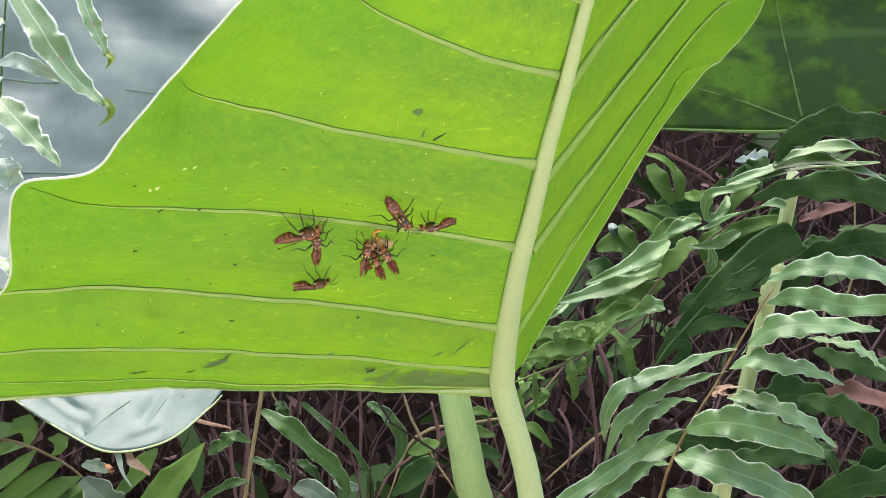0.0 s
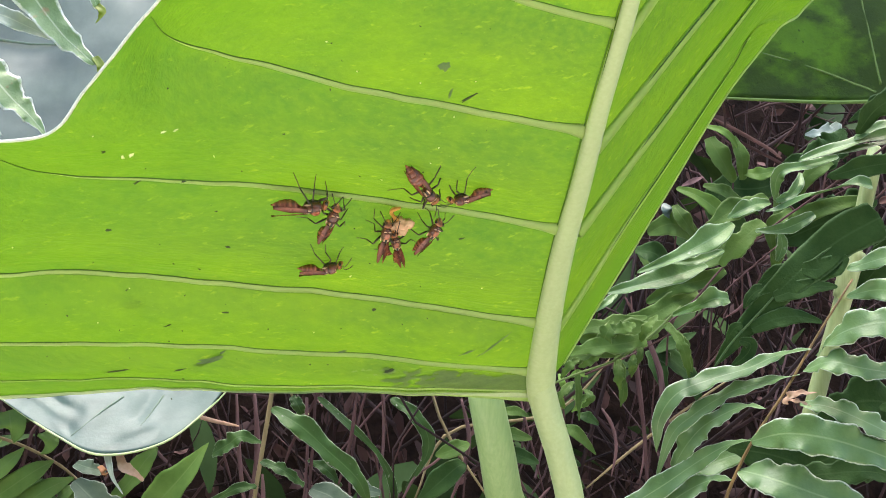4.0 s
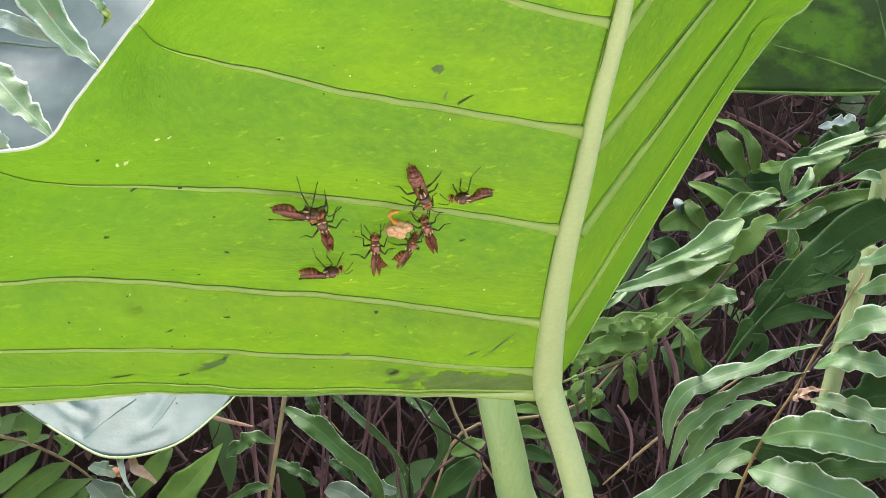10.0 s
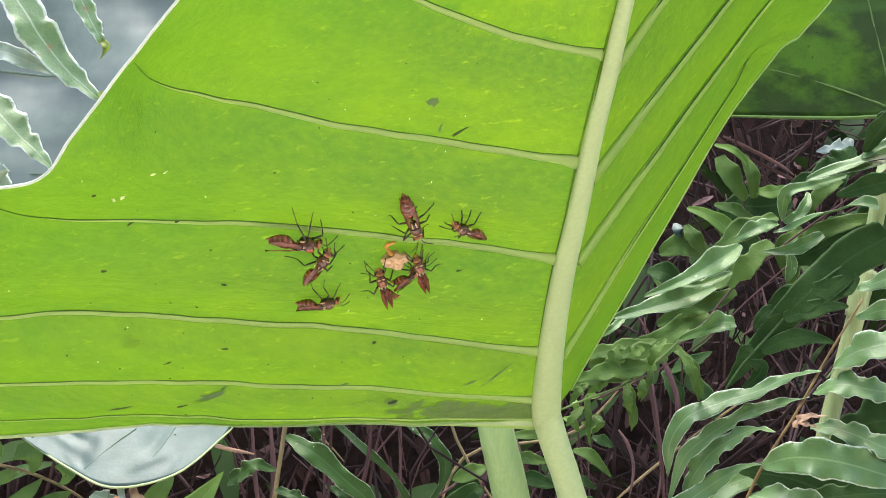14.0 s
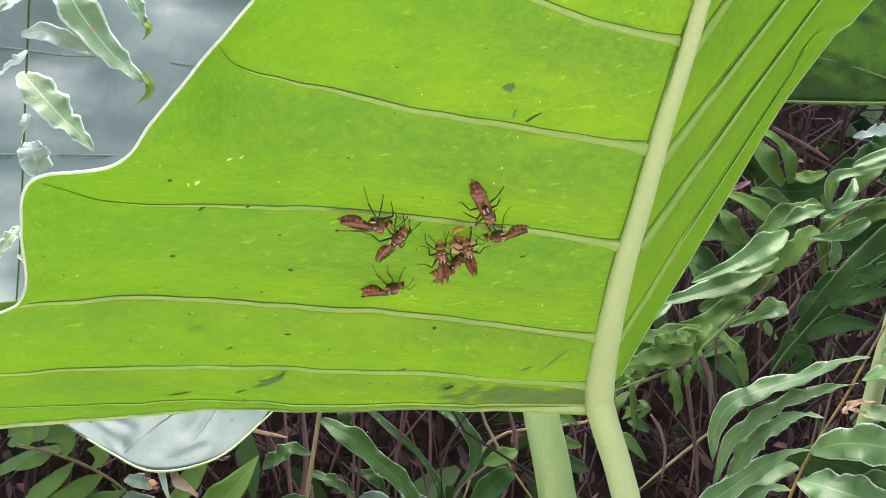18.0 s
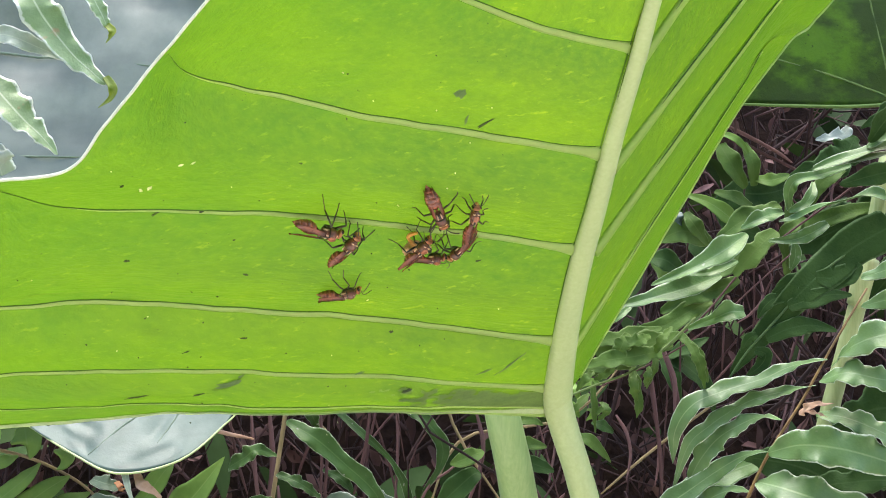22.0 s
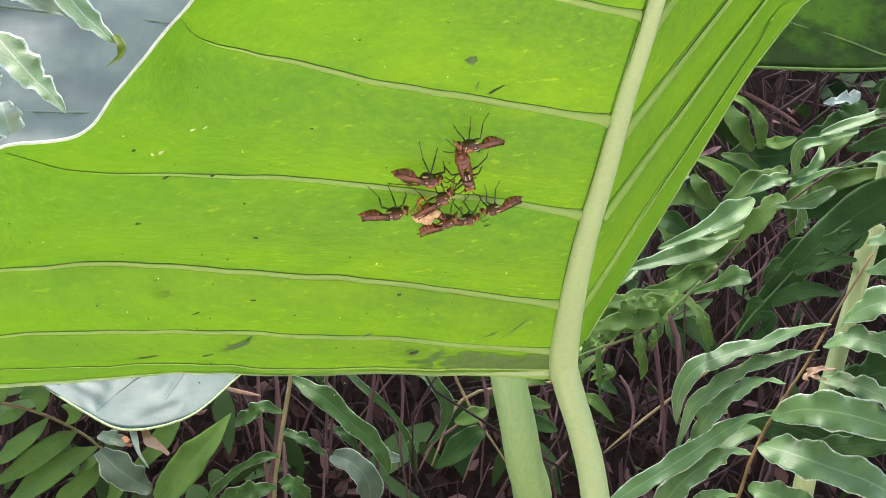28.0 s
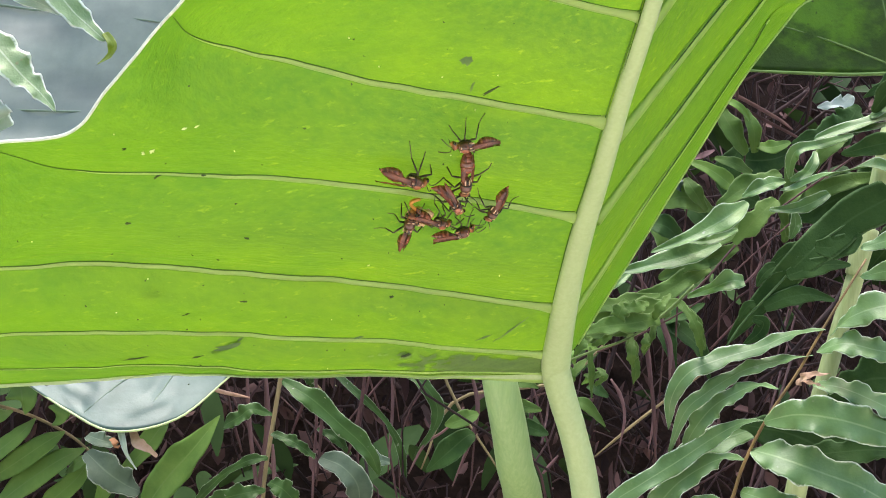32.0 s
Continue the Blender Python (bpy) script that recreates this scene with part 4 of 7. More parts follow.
    [(-0.1709, 0.2190, 0.5485), (-0.1660, 0.2010, 0.5274), (-0.1606, 0.1790, 0.5081), (-0.1557, 0.1570, 0.4897)],
    [(-0.1332, 0.2170, 0.5458), (-0.1307, 0.2010, 0.5274), (-0.1284, 0.1810, 0.5092), (-0.1285, 0.1650, 0.4946)],
    [(-0.0924, 0.2130, 0.5404), (-0.0970, 0.2050, 0.5298), (-0.1030, 0.1930, 0.5185), (-0.1094, 0.1830, 0.5096)],
], M_SATIN, "glossy leaf tip bright with reflected sky", grooves=(((20, 34), 31, 4), ((24, 17), 25, 22), ((28, 21), 18, 14), ((37, 47), 26, 6), ((33, 40), 33, 30), ((10, 20), 10, 24)), groove=0.0007, swell=0.004, ribs=(((35, 20), 19, 33), ((43, 38), 19, 28)), rib_width=0.0006, rib_material=M_DARKVEIN, rib_flat=0.4, proud=0.0008)

under(drooping, part("rim", tube_mesh(spline([(-0.2164, 0.1820, 0.5185), (-0.2076, 0.1820, 0.5109), (-0.1786, 0.1660, 0.4971), (-0.1554, 0.1560, 0.4899), (-0.1283, 0.1640, 0.4948), (-0.1092, 0.1820, 0.5097), (-0.1023, 0.1850, 0.5168)], 40), [0.0004, 0.0006, 0.0004], 6), M_PETIOLE, None, "thin pale rim of the blade"))

under(drooping, leaflet([(-0.1540, 0.1630, 0.4900), (-0.1520, 0.1590, 0.4840), (-0.1500, 0.1590, 0.4780), (-0.1460, 0.1610, 0.4710)], (3.6, 2.8, 1.5, 0.5), material=M_FROST, name="tip", seed=1),
      leaflet([(-0.1490, 0.1650, 0.4890), (-0.1460, 0.1610, 0.4840), (-0.1410, 0.1610, 0.4810), (-0.1370, 0.1630, 0.4770)], (2.6, 5.4, 3.6, 1.5), material=M_DRY, name="tip", seed=2, frill=0.1, label="pinkish withered tip"))

blotched = broad_leaf("blotched_leaf", [
    [(0.1216, 0.2650, 0.7968), (0.1231, 0.2650, 0.7476), (0.1237, 0.2600, 0.7040), (0.1347, 0.2530, 0.6718)],
    [(0.1675, 0.2650, 0.8029), (0.1675, 0.2650, 0.7538), (0.1653, 0.2550, 0.7093), (0.1665, 0.2470, 0.6704)],
    [(0.2136, 0.2650, 0.8059), (0.2136, 0.2650, 0.7538), (0.2107, 0.2550, 0.7093), (0.2079, 0.2450, 0.6696)],
    [(0.2442, 0.2650, 0.8090), (0.2442, 0.2650, 0.7538), (0.2409, 0.2550, 0.7123), (0.2362, 0.2450, 0.6710)],
    [(0.3036, 0.2750, 0.8119), (0.3036, 0.2750, 0.7559), (0.2995, 0.2650, 0.7170), (0.2895, 0.2550, 0.6851)],
], M_SHADE_LEAF, "dark blotched underside of a broad leaf", ribs=(((44, 4), 34, 24), ((44, 30), 34, 2)), rib_width=0.0007, rib_material=M_DULLRIB, swell=0.0015)


under(blotched, part("edge_rib", tube_mesh(spline([(0.1329, 0.2520, 0.6721), (0.1663, 0.2460, 0.6703), (0.2076, 0.2440, 0.6695), (0.2359, 0.2440, 0.6709)], 24), [0.0005, 0.0010, 0.0011], 6), M_DULLRIB, None, "pale rib along the lower edge"))


def stalk(name, path, radii, material, label, category="leaf stalk", sides=16):
    ob = thing(name, path[0], label, category)
    under(ob, part("stem", tube_mesh(spline(path, 30), radii, sides), material))
    return ob


stalk("leaf_stalk", [(0.0357, 0.2350, 0.1703), (0.0386, 0.1850, 0.4196), (0.0293, 0.1500, 0.4810), (0.0208, 0.1350, 0.5193), (0.0130, 0.1400, 0.5544), (-0.0066, 0.1900, 0.6058)], [0.0115, 0.0098, 0.0086, 0.0079, 0.0066, 0.005], M_SHADED_STALK, "stout pale green leaf stalk with faint streaks")
node_stalk = stalk("jointed_stalk", [(0.1417, 0.2000, 0.2475), (0.1648, 0.1700, 0.4505), (0.1773, 0.1650, 0.5153), (0.1868, 0.1630, 0.5553), (0.1916, 0.1630, 0.5738), (0.1942, 0.1630, 0.5844)], [0.0068, 0.0052, 0.0044, 0.0042, 0.0043, 0.0045], M_STALK, "grey-green jointed stalk with a papery sheath", "stalk")
under(node_stalk,
      part("upper_stem", tube_mesh(spline([(0.1938, 0.1650, 0.5812), (0.1983, 0.1660, 0.6029), (0.2031, 0.1660, 0.6269), (0.2048, 0.1680, 0.6345), (0.2060, 0.1700, 0.6400)], 24), [0.0036, 0.0037, 0.0040, 0.0038, 0.0030], 14), M_STALK),
      part("sheath", tube_mesh(spline([(0.1889, 0.1610, 0.5686), (0.1912, 0.1600, 0.5792), (0.1960, 0.1610, 0.5902)], 10), [0.0045, 0.0049, 0.0040], 14), M_STALK, None, "pale papery sheath at the joint"))


def frond(name, rachis, radii, pinnae, material, label, rachis_material=None, face=(0, -0.85, 0.5), depth_seed=0, **kw):
    """A fern frond: a thin rachis and its leaflets, each (base, middle, tip, width)."""
    ob = thing(name, rachis[0], label, "fern")
    obs = [part("rachis", tube_mesh(spline(rachis, 26), radii, 7), rachis_material or M_RACHIS_GREEN)]
    for k, (b, *m, w) in enumerate(pinnae):
        turned, w = (w, m.pop()) if len(m) == 1 else (face, w)
        f = np.array(turned) + np.random.default_rng(depth_seed * 50 + k).normal(0, 0.12, 3)
        if m:
            obs.append(leaflet([b, *m], (w * 250, w * 950, w * 800, w * 80), f, material, seed=depth_seed * 50 + k, **kw))
        else:
            obs.append(leaflet(b, w, f, material, seed=depth_seed * 50 + k, **kw))
    under(ob, *obs)
    return ob


frond("fern_frond", [(0.1018, 0.1000, 0.4401), (0.1176, 0.1000, 0.4720), (0.1230, 0.1000, 0.4892), (0.1323, 0.1000, 0.5092), (0.1472, 0.1050, 0.5300), (0.1615, 0.1100, 0.5528), (0.1801, 0.1200, 0.5781)], [0.0009, 0.0007, 0.0005], [
    ([(0.1584, 0.1050, 0.5481), (0.1476, 0.1200, 0.5439), (0.1363, 0.1250, 0.5378), (0.1210, 0.1300, 0.5321), (0.1059, 0.1300, 0.5256), (0.0980, 0.1310, 0.5138), (0.0977, 0.1350, 0.4983)], (1.7, 6.2, 7.6, 10.3, 9.7, 6.9, 0.7), (0, -0.65, 0.76)),
    ([(0.1519, 0.1000, 0.5375), (0.1454, 0.1200, 0.5328), (0.1339, 0.1250, 0.5292), (0.1247, 0.1290, 0.5240), (0.1134, 0.1290, 0.5164), (0.1037, 0.1300, 0.5069), (0.0977, 0.1350, 0.4862)], (1.3, 5.5, 7.6, 6.9, 8.3, 6.2, 0.7), (0, -0.65, 0.76)),
    ([(0.1375, 0.1000, 0.5228), (0.1332, 0.1200, 0.5212), (0.1242, 0.1250, 0.5164), (0.1161, 0.1290, 0.5098), (0.1092, 0.1300, 0.5008), (0.1054, 0.1350, 0.4906)], (1.3, 5.5, 9.0, 11.7, 9.7, 3.6), (0, -0.65, 0.76)),
    ([(0.1323, 0.1000, 0.5092), (0.1261, 0.1200, 0.5041), (0.1150, 0.1250, 0.4962), (0.1000, 0.1280, 0.4848), (0.0851, 0.1290, 0.4748), (0.0704, 0.1310, 0.4640), (0.0635, 0.1350, 0.4523)], (1.3, 5.5, 8.3, 10.3, 9.0, 6.9, 1.2), (0, -0.78, 0.62)),
    ([(0.1244, 0.1000, 0.4921), (0.1202, 0.1200, 0.4889), (0.1110, 0.1250, 0.4834), (0.1002, 0.1280, 0.4745), (0.0919, 0.1300, 0.4628), (0.0842, 0.1350, 0.4434)], (1.3, 6.2, 10.3, 12.4, 11.0, 1.8), (0, -0.78, 0.62)),
    ([(0.1185, 0.1000, 0.4740), (0.1130, 0.1200, 0.4697), (0.1070, 0.1250, 0.4646), (0.1012, 0.1310, 0.4523)], (1.3, 5.5, 8.3, 2.4)),
    ([(0.1533, 0.1000, 0.5391), (0.1611, 0.0880, 0.5441), (0.1733, 0.0830, 0.5421), (0.1885, 0.0840, 0.5394), (0.2059, 0.0880, 0.5321)], (2, 11.5, 11, 8, 0.8)),
    ([(0.1602, 0.1050, 0.5454), (0.1654, 0.0900, 0.5557), (0.1785, 0.0840, 0.5609), (0.1946, 0.0830, 0.5611), (0.2118, 0.0850, 0.5600), (0.2235, 0.0880, 0.5583)], (2, 12, 15, 11.5, 6, 1)),
    ([(0.1745, 0.1100, 0.5707), (0.1834, 0.1000, 0.5741), (0.1961, 0.0960, 0.5732), (0.2101, 0.0960, 0.5700), (0.2306, 0.0980, 0.5706), (0.2512, 0.1000, 0.5680)], (2, 9, 12, 11, 10, 4)),
    ([(0.1919, 0.1000, 0.5542), (0.1998, 0.0900, 0.5532), (0.2108, 0.0880, 0.5506), (0.2202, 0.0880, 0.5447), (0.2294, 0.0900, 0.5369)], (2, 6, 8.5, 7, 1), (0, -0.7, 0.7)),
    ([(0.1809, 0.1300, 0.5823), (0.1982, 0.1200, 0.5886), (0.2178, 0.1180, 0.5893), (0.2419, 0.1200, 0.5844), (0.2645, 0.1250, 0.5759)], (4, 11, 13, 12, 4)),
    ([(0.1523, 0.1000, 0.5253), (0.1612, 0.0900, 0.5252), (0.1738, 0.0840, 0.5204), (0.1875, 0.0840, 0.5135), (0.2022, 0.0880, 0.5022)], (4, 10, 11, 9.5, 1.5), (0, -0.7, 0.7)),
    ([(0.1314, 0.1000, 0.5087), (0.1420, 0.0880, 0.5139), (0.1557, 0.0800, 0.5138), (0.1718, 0.0790, 0.5097), (0.1866, 0.0810, 0.5041), (0.1953, 0.0840, 0.4978)], (4, 14, 16.5, 14, 9, 1.5)),
    ([(0.1268, 0.1000, 0.4965), (0.1361, 0.0880, 0.4955), (0.1505, 0.0800, 0.4914), (0.1692, 0.0790, 0.4846), (0.1863, 0.0810, 0.4735), (0.2042, 0.0850, 0.4558)], (5, 17, 16.5, 15, 13, 3)),
    ([(0.1225, 0.1000, 0.4784), (0.1335, 0.0880, 0.4761), (0.1485, 0.0820, 0.4672), (0.1682, 0.0840, 0.4493)], (4, 13, 14, 4)),
], M_FERN, "arching fern frond with wavy glossy green leaflets", M_RACHIS, frill=0.055, wave=0.25, waves=4.8, cup=0.10, depth_seed=1)

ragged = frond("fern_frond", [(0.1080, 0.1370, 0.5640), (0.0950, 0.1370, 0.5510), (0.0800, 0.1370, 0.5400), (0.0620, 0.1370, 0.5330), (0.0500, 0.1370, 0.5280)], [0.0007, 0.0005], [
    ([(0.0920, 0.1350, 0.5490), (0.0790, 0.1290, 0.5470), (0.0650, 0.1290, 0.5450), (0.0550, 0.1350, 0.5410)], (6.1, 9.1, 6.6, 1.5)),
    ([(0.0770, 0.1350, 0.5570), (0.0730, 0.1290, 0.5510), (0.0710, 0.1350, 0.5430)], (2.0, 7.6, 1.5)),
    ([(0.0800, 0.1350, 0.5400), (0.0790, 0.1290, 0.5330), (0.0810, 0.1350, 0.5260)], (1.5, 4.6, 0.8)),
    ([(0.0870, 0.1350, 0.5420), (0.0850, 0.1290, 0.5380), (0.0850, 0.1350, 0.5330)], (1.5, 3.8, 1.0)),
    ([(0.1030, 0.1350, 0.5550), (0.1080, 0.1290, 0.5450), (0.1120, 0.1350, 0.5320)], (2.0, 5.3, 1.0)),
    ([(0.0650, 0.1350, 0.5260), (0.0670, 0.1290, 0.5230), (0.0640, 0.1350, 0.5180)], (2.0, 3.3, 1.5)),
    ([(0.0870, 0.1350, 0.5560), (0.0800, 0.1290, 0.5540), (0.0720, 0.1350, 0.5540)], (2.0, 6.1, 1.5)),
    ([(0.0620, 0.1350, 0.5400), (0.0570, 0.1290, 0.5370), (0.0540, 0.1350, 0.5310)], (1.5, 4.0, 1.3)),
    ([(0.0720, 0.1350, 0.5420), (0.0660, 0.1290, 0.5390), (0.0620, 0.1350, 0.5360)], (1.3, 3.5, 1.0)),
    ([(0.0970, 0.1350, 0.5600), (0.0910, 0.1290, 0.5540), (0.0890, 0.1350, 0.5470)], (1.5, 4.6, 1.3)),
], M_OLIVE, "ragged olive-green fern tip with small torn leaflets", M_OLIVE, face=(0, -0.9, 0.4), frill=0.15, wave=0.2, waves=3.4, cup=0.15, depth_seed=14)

withered = thing("withered_leaflet", (0.1501, 0.0940, 0.5282), "shrivelled pinkish-brown leaflet on the fern stalk", "dead leaf")
under(withered, pinna(None, (0.1425, 0.0920, 0.5261), (0.1467, 0.0880, 0.5306), (0.1566, 0.0900, 0.5311), 0.0038, material=M_DRY, name="flake", wave=0.6, waves=3, seed=3),
      pinna(None, (0.1435, 0.0910, 0.5275), (0.1483, 0.0870, 0.5275), (0.1542, 0.0900, 0.5252), 0.0022, material=M_DRY, name="flake", wave=0.7, waves=3, seed=4))

frond("fern_frond", [(0.2413, 0.1700, 0.6669), (0.2131, 0.1650, 0.6435), (0.1853, 0.1600, 0.6232), (0.1587, 0.1580, 0.6045), (0.1346, 0.1550, 0.5860), (0.1130, 0.1500, 0.5626), (0.0925, 0.1500, 0.5469)], [0.0006, 0.0005, 0.0004], [
    ([(0.2402, 0.1350, 0.6470), (0.2225, 0.1280, 0.6497), (0.2071, 0.1260, 0.6493), (0.1945, 0.1260, 0.6456), (0.1829, 0.1300, 0.6406)], (3, 9, 10, 8, 3), (0, -0.6, 0.8)),
    ([(0.2420, 0.1380, 0.6437), (0.2218, 0.1300, 0.6417), (0.2063, 0.1280, 0.6436), (0.1917, 0.1280, 0.6411), (0.1761, 0.1300, 0.6370), (0.1588, 0.1320, 0.6305)], (2, 5.5, 8, 8, 7, 3), (0, -0.6, 0.8)),
    ([(0.2585, 0.1400, 0.6228), (0.2381, 0.1300, 0.6343), (0.2207, 0.1270, 0.6385), (0.2028, 0.1260, 0.6394), (0.1884, 0.1270, 0.6370), (0.1688, 0.1300, 0.6323)], (3, 9, 9, 7, 5, 3), (0, -0.6, 0.8)),
    ([(0.1791, 0.1400, 0.6334), (0.1629, 0.1320, 0.6287), (0.1510, 0.1280, 0.6259), (0.1481, 0.1300, 0.6210), (0.1490, 0.1350, 0.6126)], (2, 5, 5, 6, 2)),
    ([(0.1618, 0.1400, 0.6256), (0.1587, 0.1320, 0.6197), (0.1542, 0.1300, 0.6145), (0.1482, 0.1300, 0.6120)], (1.5, 4.5, 5, 2)),
    ([(0.1762, 0.0850, 0.6176), (0.1689, 0.0850, 0.6183), (0.1621, 0.0980, 0.6158), (0.1579, 0.1180, 0.6133), (0.1507, 0.1280, 0.6089), (0.1442, 0.1320, 0.6075)], (5, 7.5, 4.5, 5, 5, 2)),
    ([(0.1470, 0.1350, 0.6116), (0.1392, 0.1300, 0.6104), (0.1327, 0.1280, 0.6078), (0.1267, 0.1300, 0.6043)], (2, 7, 6.5, 1.5)),
    ([(0.1405, 0.1350, 0.5989), (0.1488, 0.1300, 0.5990), (0.1570, 0.1280, 0.6020), (0.1658, 0.1300, 0.6066)], (2, 4.5, 7, 3)),
    ([(0.1304, 0.1350, 0.6019), (0.1195, 0.1240, 0.5957), (0.1094, 0.1200, 0.5902), (0.0983, 0.1200, 0.5846), (0.0852, 0.1220, 0.5791)], (3, 10.5, 9, 5.5, 1.5)),
    ([(0.1265, 0.1350, 0.5897), (0.1161, 0.1260, 0.5862), (0.1077, 0.1240, 0.5842), (0.0994, 0.1260, 0.5846)], (2, 4.5, 4, 1.5)),
    ([(0.1187, 0.1350, 0.5831), (0.1030, 0.1250, 0.5782), (0.0877, 0.1220, 0.5741), (0.0721, 0.1250, 0.5697)], (4, 10, 9, 1.5)),
    ([(0.0951, 0.0900, 0.5622), (0.1036, 0.0800, 0.5671), (0.1100, 0.0780, 0.5700), (0.1161, 0.0800, 0.5699)], (2, 5.5, 8.5, 5)),
    ([(0.0787, 0.1350, 0.5696), (0.0735, 0.1300, 0.5658), (0.0676, 0.1300, 0.5612)], (1.5, 4, 1)),
], M_FERN_MID, "fern frond with pale wavy leaflets catching the light", M_TWIG, face=(0, -0.85, 0.5), frill=0.08, wave=0.26, waves=1.7, cup=0.35, depth_seed=2)

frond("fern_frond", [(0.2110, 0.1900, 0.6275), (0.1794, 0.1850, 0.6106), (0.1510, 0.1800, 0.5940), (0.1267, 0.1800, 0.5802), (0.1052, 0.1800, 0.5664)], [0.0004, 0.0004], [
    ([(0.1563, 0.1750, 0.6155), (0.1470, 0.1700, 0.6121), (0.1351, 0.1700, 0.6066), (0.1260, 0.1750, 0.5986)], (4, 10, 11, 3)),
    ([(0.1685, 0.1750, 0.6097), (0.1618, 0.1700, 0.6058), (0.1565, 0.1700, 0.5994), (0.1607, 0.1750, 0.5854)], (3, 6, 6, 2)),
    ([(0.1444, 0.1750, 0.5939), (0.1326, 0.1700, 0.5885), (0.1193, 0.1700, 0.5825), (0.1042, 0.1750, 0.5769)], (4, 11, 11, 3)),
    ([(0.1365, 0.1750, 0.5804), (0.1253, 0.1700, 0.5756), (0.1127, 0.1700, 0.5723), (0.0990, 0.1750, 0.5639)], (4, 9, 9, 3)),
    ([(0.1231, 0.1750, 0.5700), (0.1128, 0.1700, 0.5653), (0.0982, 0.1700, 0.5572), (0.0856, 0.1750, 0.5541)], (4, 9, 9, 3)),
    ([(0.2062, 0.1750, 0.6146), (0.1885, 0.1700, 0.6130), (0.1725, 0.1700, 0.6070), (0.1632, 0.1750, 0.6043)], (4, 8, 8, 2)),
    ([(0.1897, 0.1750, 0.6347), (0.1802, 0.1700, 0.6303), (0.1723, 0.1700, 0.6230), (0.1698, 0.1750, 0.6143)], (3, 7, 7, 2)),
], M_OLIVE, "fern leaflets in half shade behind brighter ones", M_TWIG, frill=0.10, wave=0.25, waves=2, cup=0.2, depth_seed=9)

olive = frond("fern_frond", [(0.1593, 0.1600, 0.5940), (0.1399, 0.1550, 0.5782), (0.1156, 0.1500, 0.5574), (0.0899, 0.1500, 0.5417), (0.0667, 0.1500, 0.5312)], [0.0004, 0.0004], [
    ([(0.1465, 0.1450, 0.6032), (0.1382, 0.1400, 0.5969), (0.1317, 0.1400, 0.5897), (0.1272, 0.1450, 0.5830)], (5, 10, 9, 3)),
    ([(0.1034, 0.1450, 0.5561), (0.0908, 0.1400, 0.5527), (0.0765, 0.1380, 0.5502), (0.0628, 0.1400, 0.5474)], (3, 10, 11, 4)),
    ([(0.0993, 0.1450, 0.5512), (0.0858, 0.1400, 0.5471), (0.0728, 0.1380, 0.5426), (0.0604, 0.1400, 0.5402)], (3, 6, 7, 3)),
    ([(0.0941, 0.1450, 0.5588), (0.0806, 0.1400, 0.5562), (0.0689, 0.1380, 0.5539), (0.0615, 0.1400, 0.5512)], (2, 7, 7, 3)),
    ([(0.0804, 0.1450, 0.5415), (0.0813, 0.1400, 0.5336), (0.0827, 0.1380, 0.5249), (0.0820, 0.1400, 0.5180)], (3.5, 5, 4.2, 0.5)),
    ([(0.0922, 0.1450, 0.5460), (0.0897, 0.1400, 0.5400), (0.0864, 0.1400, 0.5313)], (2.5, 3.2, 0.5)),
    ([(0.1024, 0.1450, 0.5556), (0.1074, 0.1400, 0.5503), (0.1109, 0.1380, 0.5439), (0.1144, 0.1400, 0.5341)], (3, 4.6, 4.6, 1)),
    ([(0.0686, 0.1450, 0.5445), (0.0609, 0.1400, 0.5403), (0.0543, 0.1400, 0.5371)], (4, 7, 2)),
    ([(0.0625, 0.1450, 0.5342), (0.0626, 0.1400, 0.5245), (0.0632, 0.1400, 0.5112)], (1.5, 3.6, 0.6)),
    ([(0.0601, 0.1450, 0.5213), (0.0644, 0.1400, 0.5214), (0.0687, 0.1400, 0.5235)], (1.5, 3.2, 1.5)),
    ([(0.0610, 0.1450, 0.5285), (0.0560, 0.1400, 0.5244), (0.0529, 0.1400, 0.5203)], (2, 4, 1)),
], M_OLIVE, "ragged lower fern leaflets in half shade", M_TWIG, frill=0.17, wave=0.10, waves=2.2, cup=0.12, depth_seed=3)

# this frond's deep shade is painted through its darkened leaf colour
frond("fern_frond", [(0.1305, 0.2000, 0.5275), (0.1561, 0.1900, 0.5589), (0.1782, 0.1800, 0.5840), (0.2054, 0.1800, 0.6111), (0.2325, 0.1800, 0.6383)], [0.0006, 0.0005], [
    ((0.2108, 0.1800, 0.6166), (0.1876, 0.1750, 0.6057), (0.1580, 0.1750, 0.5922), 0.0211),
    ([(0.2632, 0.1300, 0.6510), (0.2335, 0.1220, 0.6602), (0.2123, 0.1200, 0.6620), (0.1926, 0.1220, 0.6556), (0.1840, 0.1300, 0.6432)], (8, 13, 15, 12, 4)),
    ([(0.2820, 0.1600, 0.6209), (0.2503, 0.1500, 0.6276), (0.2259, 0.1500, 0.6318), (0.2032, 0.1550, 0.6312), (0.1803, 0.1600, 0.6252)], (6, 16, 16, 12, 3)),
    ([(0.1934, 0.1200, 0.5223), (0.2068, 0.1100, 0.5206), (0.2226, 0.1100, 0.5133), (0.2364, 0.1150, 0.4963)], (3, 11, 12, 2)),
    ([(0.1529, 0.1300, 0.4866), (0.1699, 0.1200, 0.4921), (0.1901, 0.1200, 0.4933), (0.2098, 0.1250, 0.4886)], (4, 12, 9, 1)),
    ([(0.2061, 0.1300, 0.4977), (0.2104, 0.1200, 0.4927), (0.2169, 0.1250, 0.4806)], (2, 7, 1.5)),
